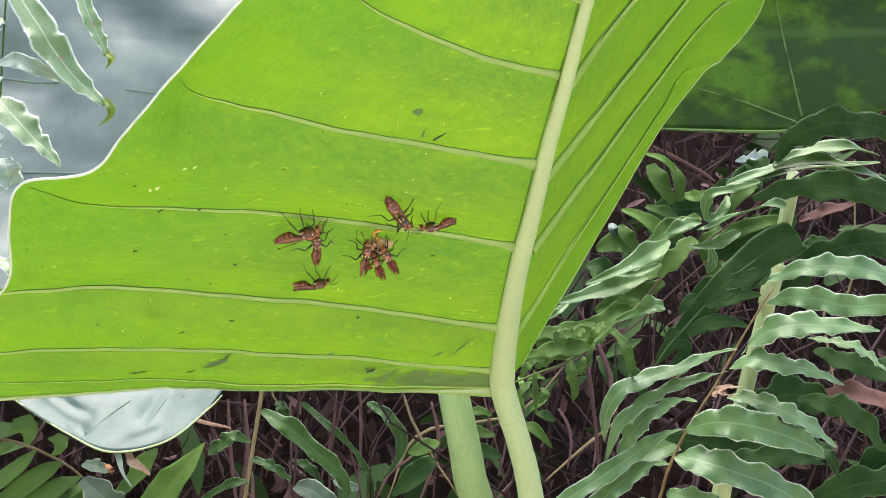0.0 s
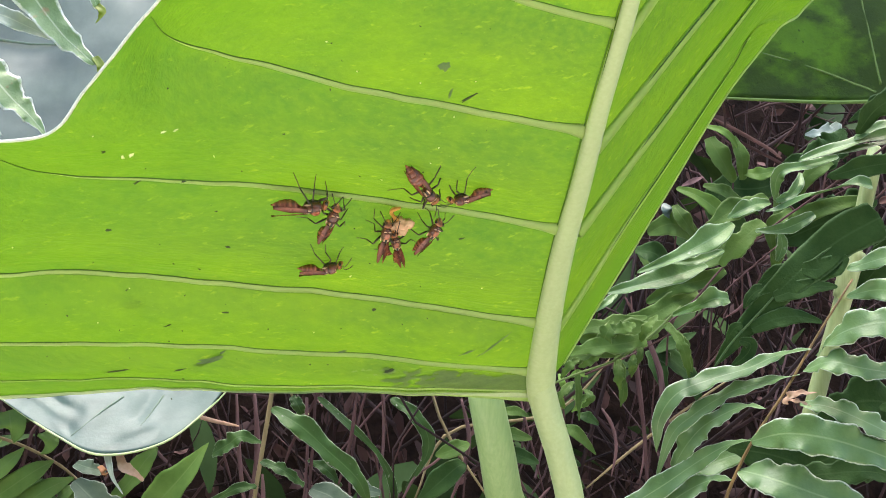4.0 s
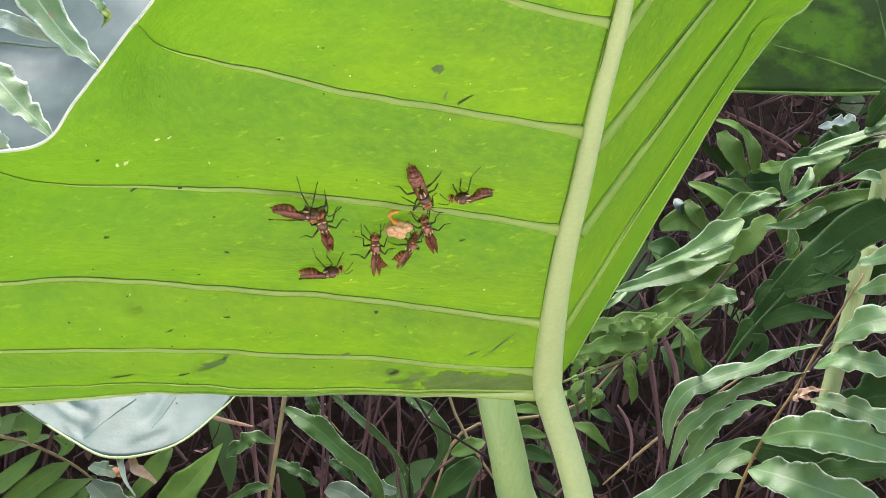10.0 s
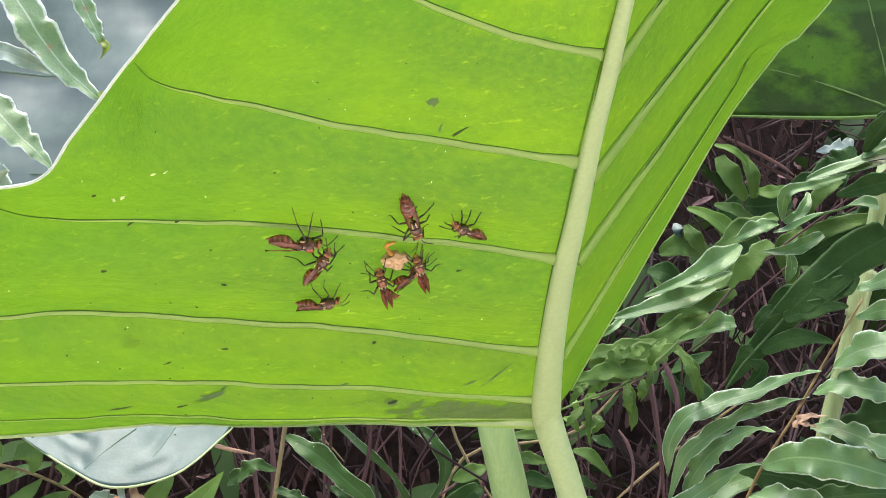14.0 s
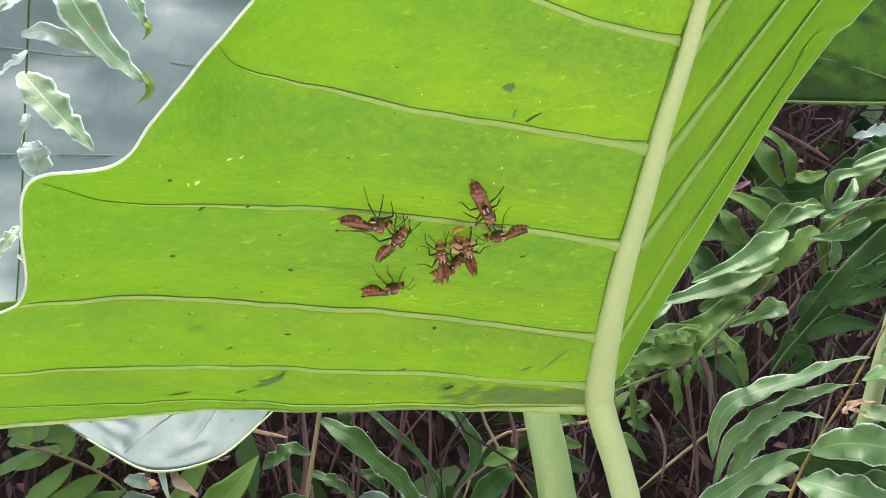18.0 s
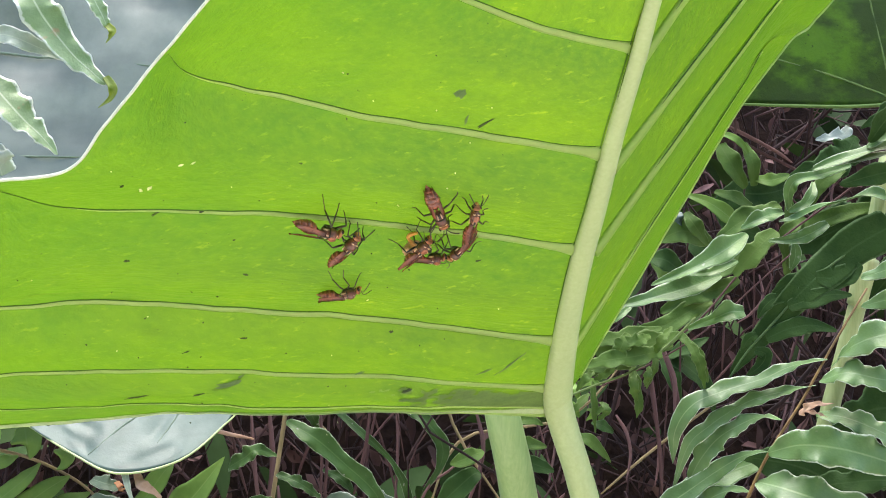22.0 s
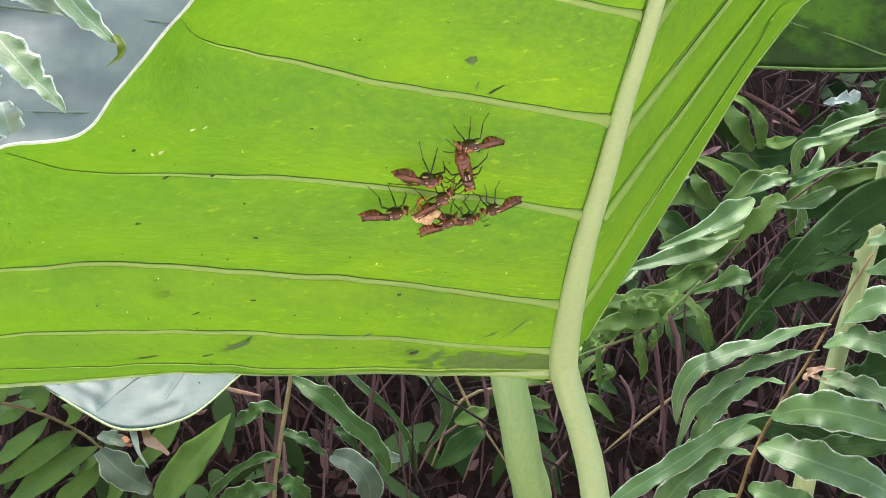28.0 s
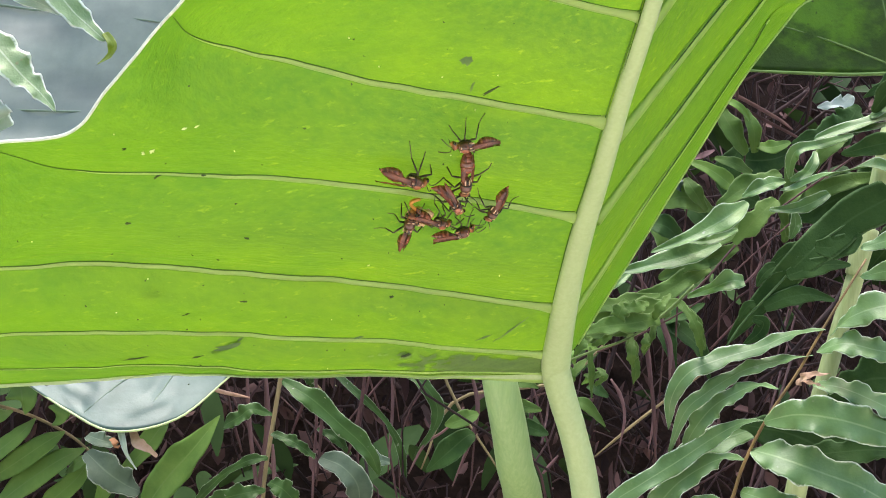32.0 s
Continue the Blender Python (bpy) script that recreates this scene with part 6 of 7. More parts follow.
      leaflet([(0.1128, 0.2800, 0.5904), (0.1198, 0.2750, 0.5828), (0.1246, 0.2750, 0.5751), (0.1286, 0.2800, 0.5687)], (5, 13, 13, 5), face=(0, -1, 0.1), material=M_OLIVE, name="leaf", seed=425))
weed = thing("herb", (0.0210, 0.3000, 0.4770), "dull green weed with a heart-shaped leaf on the bank", "herb")
under(weed, part("stem", tube_mesh(spline([(0.0180, 0.3040, 0.4340), (0.0190, 0.3040, 0.4530), (0.0210, 0.3040, 0.4760)], 14), [0.0007, 0.0005], 6), M_TWIG),
      leaflet([(0.0210, 0.3000, 0.4770), (0.0160, 0.2940, 0.4760), (0.0090, 0.2940, 0.4730), (0.0020, 0.2980, 0.4700)], (2.6, 8.4, 9.7, 1.9), material=M_OLIVE, face=(0, -0.85, 0.5), name="leaf", seed=812, frill=0.03, wave=0.10),
      leaflet([(0.0190, 0.3000, 0.4650), (0.0140, 0.2940, 0.4640), (0.0040, 0.2940, 0.4550), (-0.0080, 0.2980, 0.4430)], (2.6, 11.0, 14.2, 1.6), material=M_LEAF_SHADED, face=(0, -0.85, 0.5), name="leaf", seed=807, frill=0.03, wave=0.10))
weed = thing("herb", (0.0360, 0.2600, 0.5000), "grey-green weed growing between the leaf stalks", "herb")
under(weed, part("stem", tube_mesh(spline([(0.0360, 0.2640, 0.4420), (0.0370, 0.2640, 0.4730), (0.0360, 0.2640, 0.5000)], 14), [0.0007, 0.0005], 6), M_TWIG),
      leaflet([(0.0310, 0.2600, 0.5000), (0.0380, 0.2540, 0.5010), (0.0450, 0.2540, 0.5010), (0.0510, 0.2580, 0.4980)], (1.8, 4.9, 5.2, 1.2), material=M_OLIVE, face=(0, -0.85, 0.5), name="leaf", seed=850, frill=0.03, wave=0.10),
      leaflet([(0.0330, 0.2600, 0.4870), (0.0400, 0.2540, 0.4890), (0.0460, 0.2540, 0.4880), (0.0530, 0.2580, 0.4860)], (2.5, 6.7, 6.7, 1.5), material=M_OLIVE, face=(0, -0.85, 0.5), name="leaf", seed=857, frill=0.03, wave=0.10),
      leaflet([(0.0360, 0.2600, 0.4750), (0.0430, 0.2540, 0.4780), (0.0500, 0.2540, 0.4760), (0.0570, 0.2580, 0.4730)], (2.5, 8.0, 8.0, 1.8), material=M_LEAF_SHADED, face=(0, -0.85, 0.5), name="leaf", seed=868, frill=0.03, wave=0.10))
weed = thing("herb", (0.0700, 0.2400, 0.5260), "small-leaved weed hanging beside the pale leaf stalk", "herb")
under(weed, part("stem", tube_mesh(spline([(0.0760, 0.2440, 0.4470), (0.0710, 0.2440, 0.4770), (0.0680, 0.2440, 0.5070), (0.0710, 0.2440, 0.5250)], 14), [0.0007, 0.0005], 6), M_TWIG),
      leaflet([(0.0650, 0.2400, 0.4950), (0.0720, 0.2340, 0.4940), (0.0780, 0.2340, 0.4890), (0.0850, 0.2380, 0.4810)], (2.4, 6.6, 5.4, 0.6), material=M_OLIVE, face=(0, -0.85, 0.5), name="leaf", seed=966, frill=0.03, wave=0.10),
      leaflet([(0.0670, 0.2400, 0.4810), (0.0700, 0.2340, 0.4800), (0.0770, 0.2380, 0.4750)], (2.4, 5.4, 1.5), material=M_LEAF_SHADED, face=(0, -0.85, 0.5), name="leaf", seed=973, frill=0.03, wave=0.10),
      leaflet([(0.0700, 0.2400, 0.4700), (0.0730, 0.2340, 0.4690), (0.0790, 0.2380, 0.4630)], (2.4, 6.0, 1.8), material=M_LEAF_SHADED, face=(0, -0.85, 0.5), name="leaf", seed=982, frill=0.03, wave=0.10),
      leaflet([(0.0650, 0.2400, 0.5230), (0.0660, 0.2340, 0.5190), (0.0680, 0.2380, 0.5130)], (1.5, 3.6, 1.2), material=M_HERB, face=(0, -0.85, 0.5), name="leaf", seed=969, frill=0.03, wave=0.10),
      leaflet([(0.0600, 0.2400, 0.5120), (0.0640, 0.2340, 0.5110), (0.0680, 0.2380, 0.5050)], (1.8, 5.1, 1.5), material=M_HERB, face=(0, -0.85, 0.5), name="leaf", seed=954, frill=0.03, wave=0.10),
      leaflet([(0.0720, 0.2400, 0.5030), (0.0750, 0.2340, 0.5070), (0.0810, 0.2380, 0.5100)], (0.9, 3.9, 1.8), material=M_HERB, face=(0, -0.85, 0.5), name="leaf", seed=995, frill=0.03, wave=0.10),
      leaflet([(0.0750, 0.2400, 0.5020), (0.0800, 0.2340, 0.5010), (0.0860, 0.2380, 0.4970)], (1.8, 6.3, 1.8), material=M_LEAF_SHADED, face=(0, -0.85, 0.5), name="leaf", seed=1006, frill=0.03, wave=0.10),
      leaflet([(0.0700, 0.2400, 0.5210), (0.0740, 0.2340, 0.5240), (0.0800, 0.2380, 0.5220)], (1.2, 4.2, 1.2), material=M_HERB, face=(0, -0.85, 0.5), name="leaf", seed=991, frill=0.03, wave=0.10))
weed = thing("herb", (-0.1570, 0.2350, 0.4360), "broad-leaved green weed under the leaf", "herb")
under(weed, part("stem", tube_mesh(spline([(-0.1580, 0.2400, 0.3940), (-0.1560, 0.2400, 0.4180), (-0.1560, 0.2400, 0.4350)], 12), [0.0009, 0.0007], 6), M_TWIG),
      leaflet([(-0.1550, 0.2350, 0.4360), (-0.1430, 0.2270, 0.4530), (-0.1300, 0.2270, 0.4680), (-0.1170, 0.2330, 0.4850)], (10.7, 19.6, 14.9, 0.7), material=M_FERN_LOW, face=(0, -0.8, 0.6), name="leaf", seed=501, frill=0.05),
      leaflet([(-0.1710, 0.2550, 0.4500), (-0.1590, 0.2470, 0.4630), (-0.1520, 0.2470, 0.4730), (-0.1470, 0.2530, 0.4790)], (6.1, 11.6, 10.4, 1.2), material=M_FERN_LOW, face=(0, -0.8, 0.6), name="leaf", seed=502, frill=0.04))
leafy("herb", (0.1273, 0.3000, 0.5328), [((0.1272, 0.2900, 0.5210), (0.1320, 0.2900, 0.5051), 0.015), ((0.1367, 0.2900, 0.5369), (0.1478, 0.2900, 0.5432), 0.014), ((0.1447, 0.2900, 0.5178), (0.1516, 0.2900, 0.4988), 0.014)], "dark weed in the hollow of the bank", M_LEAF_SHADED)

curl = thing("curled_leaf", (0.2137, 0.2510, 0.6594), "small pale curled leaf tip", "leaf tip")
under(curl, leaflet([(0.2137, 0.2510, 0.6594), (0.2099, 0.2480, 0.6550), (0.2030, 0.2470, 0.6536), (0.1952, 0.2490, 0.6520)], (3, 8, 7, 1.2), material=M_FROST, name="blade", seed=9, wave=0.4))


def twig(path, radius, material, label):
    ob = thing("dry_stem", path[0], label, "dry stem")
    under(ob, part("stem", tube_mesh(spline(path, 14), [radius * 0.5, radius, radius * 0.9, radius * 0.8, radius * 0.3], 7), material))
    return ob


twig([(-0.0713, 0.3100, 0.4310), (-0.0690, 0.3100, 0.4636), (-0.0674, 0.3100, 0.5027), (-0.0664, 0.3100, 0.5482)], 0.0010, M_TWIG, "thin reddish dry stem standing upright")
twig([(0.1161, 0.2600, 0.4601), (0.1140, 0.2600, 0.4906), (0.1085, 0.2600, 0.5271), (0.1055, 0.2600, 0.5637)], 0.0012, M_TWIG, "reddish-brown dry stem standing upright")
twig([(0.1334, 0.2800, 0.4563), (0.1271, 0.2800, 0.5126), (0.1193, 0.2800, 0.5377), (0.1052, 0.2800, 0.5627)], 0.0018, M_TWIG, "thick brown bent stem in the shade")
twig([(0.0899, 0.3100, 0.4506), (0.1145, 0.3000, 0.4749), (0.1479, 0.2900, 0.5035), (0.1732, 0.2900, 0.5210)], 0.0009, M_STRAW, "straw-coloured stem leaning across the bank")
twig([(0.1440, 0.2700, 0.6636), (0.1594, 0.2700, 0.6528), (0.1841, 0.2700, 0.6405), (0.2027, 0.2700, 0.6312)], 0.0011, M_TWIG, "reddish dry stem lying slantwise")
twig([(0.2196, 0.3200, 0.6778), (0.2097, 0.3200, 0.6630), (0.1981, 0.3200, 0.6498)], 0.0007, M_TWIG, "thin grey dry stem leaning over")
twig([(0.1527, 0.2600, 0.6719), (0.1548, 0.2600, 0.6613), (0.1542, 0.2600, 0.6430)], 0.0009, M_TWIG, "short dry stem hanging down")
twig([(-0.1311, 0.2620, 0.4958), (-0.1186, 0.2600, 0.4927), (-0.1051, 0.2620, 0.4897)], 0.0013, M_DRY, "flat pinkish-brown scrap of dry stem")
twig([(-0.0527, 0.3000, 0.4525), (-0.0463, 0.3000, 0.4782), (-0.0431, 0.3000, 0.5071)], 0.0013, M_TWIG, "brown dry stem deep in the tangle")
twig([(-0.1108, 0.2800, 0.4563), (-0.1171, 0.2800, 0.4782), (-0.1218, 0.2800, 0.5064)], 0.0009, M_TWIG, "brown dry stem deep in the tangle")


twig([(0.1162, 0.2700, 0.5419), (0.1213, 0.2700, 0.5296), (0.1247, 0.2700, 0.5197), (0.1245, 0.2700, 0.5018)], 0.0016, M_PINK, "thick pinkish-brown bent stem in the shade")
twig([(0.1114, 0.2700, 0.5265), (0.1140, 0.2700, 0.5049), (0.1163, 0.2700, 0.4802), (0.1137, 0.2700, 0.4616)], 0.0011, M_PINK, "thin pinkish dry stem standing upright")
twig([(0.1735, 0.2800, 0.5789), (0.1755, 0.2800, 0.5664), (0.1693, 0.2800, 0.5576), (0.1612, 0.2800, 0.5519)], 0.0009, M_PINK, "curved pinkish dry stem behind the ferns")
twig([(0.0953, 0.2900, 0.4991), (0.1011, 0.2900, 0.4896), (0.1037, 0.2900, 0.4769), (0.1013, 0.2900, 0.4610)], 0.0011, M_PINK, "bent reddish dry stem low on the bank")
twig([(0.1500, 0.2700, 0.6622), (0.1639, 0.2700, 0.6555), (0.1810, 0.2700, 0.6464), (0.1887, 0.2700, 0.6409)], 0.0012, M_PINK, "pinkish dry stem lying slantwise")

twig([(-0.0990, 0.2800, 0.5050), (-0.0970, 0.2800, 0.4720), (-0.1010, 0.2800, 0.4390), (-0.1020, 0.2800, 0.4160)], 0.0017, M_PINK, "pinkish dry stem standing behind a slender fern")
twig([(-0.1090, 0.2800, 0.5050), (-0.1070, 0.2800, 0.4720), (-0.1030, 0.2800, 0.4400), (-0.1010, 0.2800, 0.4210)], 0.0013, M_PINK, "thin pinkish dry stem standing upright")
twig([(-0.0940, 0.2800, 0.4610), (-0.0930, 0.2800, 0.4430), (-0.0920, 0.2800, 0.4180)], 0.0013, M_PINK, "thin pinkish dry stem standing upright")
twig([(-0.0290, 0.3200, 0.5100), (-0.0280, 0.3200, 0.4770), (-0.0300, 0.3200, 0.4370)], 0.0011, M_PINK, "thin pinkish dry stem standing upright")
twig([(0.0170, 0.3200, 0.5000), (0.0220, 0.3200, 0.4770), (0.0180, 0.3200, 0.4570), (0.0080, 0.3200, 0.4300)], 0.0014, M_PINK, "pinkish dry stem bent low on the bank")
twig([(0.0610, 0.3200, 0.4380), (0.0660, 0.3200, 0.4440), (0.0700, 0.3200, 0.4490)], 0.0012, M_PINK, "short pinkish dry stem beside the leaf stalk")
twig([(-0.0180, 0.3200, 0.4370), (-0.0090, 0.3200, 0.4540), (0.0040, 0.3200, 0.4640), (0.0140, 0.3200, 0.4770)], 0.0009, M_PINK, "thin pinkish stem leaning over the bank")

for k in range(28):
    rg = np.random.default_rng(900 + k)
    p = np.array((rg.uniform(-0.16, 0.36), rg.uniform(0.30, 0.42), rg.uniform(0.36, 0.50)))
    if p[0] > 0.10:
        p[2] += rg.uniform(0.0, 0.14)
    d = np.array((rg.normal(0, 0.11), rg.normal(0, 0.03), rg.uniform(0.10, 0.22)))
    stem = twig([p, p + d * 0.35 + rg.normal(0, 0.010, 3), p + d * 0.7 + rg.normal(0, 0.012, 3), p + d], rg.uniform(0.0005, 0.0011), M_TWIG if k % 4 else M_STRAW,
                "thin reddish-brown dry stem on the bank" if k % 4 else "thin straw-coloured dry stem on the bank")
    tagged(stem, group="dry stems on the bank")


# ---- what lies on the big leaf ----
def on_leaf(x, y, z=0.0, turn=0.0, lean=0.0):
    """A pose on the leaf's underside; lean: degrees by which it sags down the leaf."""
    return LEAF @ Matrix.Translation((x, y, z)) @ pose(0, 0, 0, lean) @ pose(0, 0, 0, 0, 0, turn)


def lump(seed, rx, ry, rz, n=18, smooth=True, rough=0.28):
    """A crumpled rounded lump."""
    vs, fs = [], []
    for i in range(n + 1):
        th = math.pi * i / n
        for j in range(n):
            ph = 2 * math.pi * j / n
            d = Vector((math.sin(th) * math.cos(ph), math.sin(th) * math.sin(ph), math.cos(th)))
            k = 1 + rough * noise.noise(d * 2.1 + Vector((seed, 0, 0))) + 0.10 * noise.noise(d * 6 + Vector((0, seed, 0)))
            vs.append((d.x * k * rx, d.y * k * ry, d.z * k * rz))
    for i in range(n):
        for j in range(n):
            fs.append((i * n + j, i * n + (j + 1) % n, (i + 1) * n + (j + 1) % n, (i + 1) * n + j))
    return mesh_of(vs, fs, None, smooth)


M_PAPER = simple_material("peach_paper_pulp", (0.66, 0.36, 0.19), (0.86, 0.58, 0.38), 500, 0.65, 0.35, 0.5)
M_ORANGE = simple_material("orange_brown_stub", (0.50, 0.20, 0.03), (0.70, 0.34, 0.07), 900, 0.45, 0.5, 0.4)

nest = thing("paper_nest", (0, 0, 0), "small peach-tan papery nest lump with an orange stub", "wasp nest")
nest.matrix_world = on_leaf(-0.0555, 0.1063)
cup = part("cup", lump(4.0, 0.0041, 0.0029, 0.0026, 22, True, 0.42), M_PAPER, nest)
cup.location = (0, 0, 0.0034)
for k, (x, y, r) in enumerate(((0.0027, 0.0010, 0.0018), (-0.0024, 0.0009, 0.0016), (0.0008, -0.0019, 0.0017))):
    c = part("cell", lump(7.0 + k, r * 1.3, r, r, 14, True, 0.5), M_PAPER, nest)
    c.location = (x, y, 0.0046)
part("stub", tube_mesh(spline([(-0.0008, 0.0030, 0.0036), (-0.0020, 0.0058, 0.0048), (-0.0030, 0.0084, 0.0055), (-0.0022, 0.0100, 0.0058), (0.0002, 0.0104, 0.0058)], 18), [0.0011, 0.0006, 0.0006, 0.0008, 0.0005], 10), M_ORANGE, nest, "orange-brown stub of the nest")


# ---- the wasps: local x ahead, y to the left, z up off the leaf ----
def chitin(name, c1, c2, rough=0.32, bands=None, coat=0.35, dark=0.65):
    a = Mat(name)
    n = a.noise(900, 4, 0.6, None, 1.0)
    c = a.mix(a.ramp(n, (0.3, 0.0), (0.75, 1.0)), c1, c2)
    c = a.mix(a.ramp(a.noise(420, 3, 0.5, None, 5.0), (0.52, 0.0), (0.64, dark)), c, tuple(x * 0.25 for x in c1))
    if bands:
        x = a.node("SeparateXYZ")
        a.link(a.node("TexCoord").outputs["Object"], x.inputs[0])
        w = a.math("SINE", a.math("ADD", a.math("MULTIPLY", x.outputs[0], 4760.0), a.math("MULTIPLY", n, 0.9)))
        c = a.mix(a.math("MULTIPLY", a.ramp(w, (0.02, 1.0), (0.14, 0.0)), 0.4), c, (0.022, 0.008, 0.007))
        c = a.mix(a.math("MULTIPLY", a.ramp(w, (0.86, 0.0), (0.97, 1.0)), 0.3), c, bands)
    a.set(c, rough, 0.6 if coat else 0.3, None, coat)
    a.bump(n, 0.3, 0.0003)
    return a.m


M_BODY = chitin("rust_brown_chitin", (0.160, 0.038, 0.018), (0.54, 0.175, 0.082), 0.28, None, 0.35, 0.45)
M_DARK = chitin("dark_thorax_chitin", (0.036, 0.012, 0.008), (0.27, 0.078, 0.040), 0.30, None, 0.3, 0.5)
M_GASTER = chitin("purple_brown_gaster", (0.120, 0.024, 0.015), (0.46, 0.128, 0.066), 0.24, (0.50, 0.19, 0.10), 0.3, 0.5)
M_BLACK = chitin("black_brown_chitin", (0.008, 0.005, 0.005), (0.030, 0.013, 0.010), 0.4, None, 0.2)
M_HEAD = chitin("rusty_head", (0.20, 0.058, 0.020), (0.44, 0.155, 0.050), 0.4, None, 0.1)
M_FACE = chitin("orange_face", (0.42, 0.17, 0.04), (0.58, 0.28, 0.07))
M_EYE = chitin("dark_eye", (0.03, 0.008, 0.006), (0.06, 0.015, 0.01), 0.15)
M_CREAM = chitin("cream_mark", (0.56, 0.34, 0.21), (0.76, 0.53, 0.36), 0.5, None, 0.0, 0.2)
M_LEG = chitin("dark_brown_leg", (0.012, 0.006, 0.005), (0.040, 0.016, 0.010), 0.5, None, 0.1)


def wing_material():
    a = Mat("smoky_wing")
    n = a.noise(700, 4, 0.6, (0.35, 1.6, 1), 1.0)
    a.set(a.mix(a.ramp(n, (0.35, 0.0), (0.68, 1.0)), (0.032, 0.009, 0.006), (0.34, 0.100, 0.055)), 0.22, 0.55)
    a.bump(n, 0.4, 0.0002)
    return a.translucent((0.20, 0.065, 0.03), 0.22).m


M_WING = wing_material()


def ovoid(sections, sides=14):
    """A body of revolution-like sections: (x, half width, half height, z)."""
    vs, fs = [], []
    for x, w, h, z in sections:
        for k in range(sides):
            a = 2 * math.pi * k / sides
            vs.append((x, w * math.cos(a), z + h * math.sin(a)))
    n = len(sections)
    for i in range(n - 1):
        for k in range(sides):
            m = (k + 1) % sides
            fs.append((i * sides + k, i * sides + m, (i + 1) * sides + m, (i + 1) * sides + k))
    fs += [tuple(range(sides))[::-1], tuple((n - 1) * sides + k for k in range(sides))]
    return mesh_of(vs, fs)


MM = 0.001


def mm(rows):
    return [tuple(v * MM for v in r) for r in rows]


STAND = 1.6


def raised(rows):
    return mm([(x, w, h, z + STAND) for x, w, h, z in rows])


THORAX = ovoid(raised([(-1.8, 0.25, 0.25, 3.8), (-1.5, 0.85, 0.9, 3.85), (-0.7, 1.25, 1.4, 4.0), (0.0, 1.32, 1.45, 4.05), (0.15, 1.5, 1.65, 4.15), (1.0, 1.58, 1.75, 4.2), (1.8, 1.45, 1.55, 4.15), (2.5, 1.05, 1.05, 4.0), (3.0, 0.45, 0.45, 3.9)]))
# six overlapping plates of the abdomen, waist first
PLATES = [
    [(-1.2, 0.20, 0.22, 3.8), (-2.1, 0.24, 0.28, 3.74), (-2.7, 0.50, 0.56, 3.66), (-3.2, 0.98, 1.05, 3.56), (-3.6, 1.32, 1.40, 3.48), (-3.66, 1.25, 1.32, 3.47)],
    [(-3.4, 1.15, 1.22, 3.52), (-3.7, 1.42, 1.50, 3.46), (-4.4, 1.64, 1.70, 3.34), (-4.92, 1.72, 1.76, 3.25), (-4.98, 1.60, 1.64, 3.24)],
    [(-4.8, 1.55, 1.58, 3.27), (-5.2, 1.66, 1.70, 3.20), (-5.8, 1.62, 1.64, 3.10), (-6.24, 1.54, 1.56, 3.02), (-6.30, 1.42, 1.44, 3.01)],
    [(-6.1, 1.38, 1.40, 3.05), (-6.6, 1.40, 1.40, 2.96), (-7.2, 1.24, 1.22, 2.86), (-7.52, 1.12, 1.10, 2.80), (-7.58, 1.02, 1.00, 2.79)],
    [(-7.4, 1.00, 0.98, 2.82), (-7.9, 0.92, 0.90, 2.74), (-8.4, 0.68, 0.66, 2.66), (-8.62, 0.58, 0.56, 2.62), (-8.66, 0.50, 0.48, 2.61)],
    [(-8.5, 0.50, 0.48, 2.64), (-8.9, 0.36, 0.34, 2.57), (-9.3, 0.16, 0.16, 2.50), (-9.6, 0.04, 0.04, 2.44)],
]


def curled(p, side, down):
    """Bends the abdomen behind the waist: turns, in radians over its length, to the left and down."""
    x, y, z = p
    s0 = -2.4 * MM - x
    if s0 <= 0:
        return p
    length, z0 = 7.2 * MM, (3.7 + STAND) * MM
    t = s0 / length
    a, b = side * t, -down * t
    along_y = s0 * (a / 2 if abs(a) > 1e-6 else 0)
    along_x = s0 * (1 - a * a / 6 - b * b / 6)
    along_z = s0 * (b / 2)
    return (-2.4 * MM - along_x + y * math.sin(a) + (z - z0) * math.sin(b) * 0.9, along_y + y * math.cos(a), z0 + along_z + (z - z0) * math.cos(b))


def plate_mesh(rows, side, down, girth):
    me = ovoid(raised([(x, w * girth, h, z) for x, w, h, z in rows]), 16)
    for v in me.vertices:
        v.co = curled(tuple(v.co), side, down)
    me.update()
    return me


HEAD = ovoid(raised([(2.9, 0.45, 0.45, 3.8), (3.1, 1.05, 0.95, 3.7), (3.4, 1.32, 1.2, 3.6), (3.8, 1.32, 1.24, 3.4), (4.15, 1.08, 1.05, 3.15), (4.45, 0.68, 0.72, 2.95), (4.7, 0.28, 0.36, 2.8)]))
FACE = ovoid(raised([(3.95, 0.7, 0.75, 3.2), (4.3, 0.78, 0.78, 3.05), (4.65, 0.5, 0.55, 2.85), (4.9, 0.18, 0.22, 2.7)]), 10)
STERNUM = ovoid(raised([(-1.5, 0.35, 0.35, 3.3), (-0.8, 1.08, 1.0, 3.1), (0.6, 1.28, 1.15, 3.0), (1.9, 1.12, 1.0, 3.1), (2.7, 0.6, 0.6, 3.3)]))
COLLAR = ovoid(raised([(2.25, 0.95, 0.95, 4.02), (2.45, 1.08, 1.05, 4.0), (2.7, 0.85, 0.84, 3.95)]))
SEAM = ovoid(raised([(0.0, 1.36, 1.49, 4.05), (0.08, 1.53, 1.68, 4.10), (0.20, 1.55, 1.71, 4.16)]))
MARK = lump(2.0, 0.00020, 0.00060, 0.00018, 8)
STRIPE = lump(5.0, 0.00100, 0.00021, 0.00026, 8)
GAP = lump(6.0, 0.00085, 0.00034, 0.00028, 8)
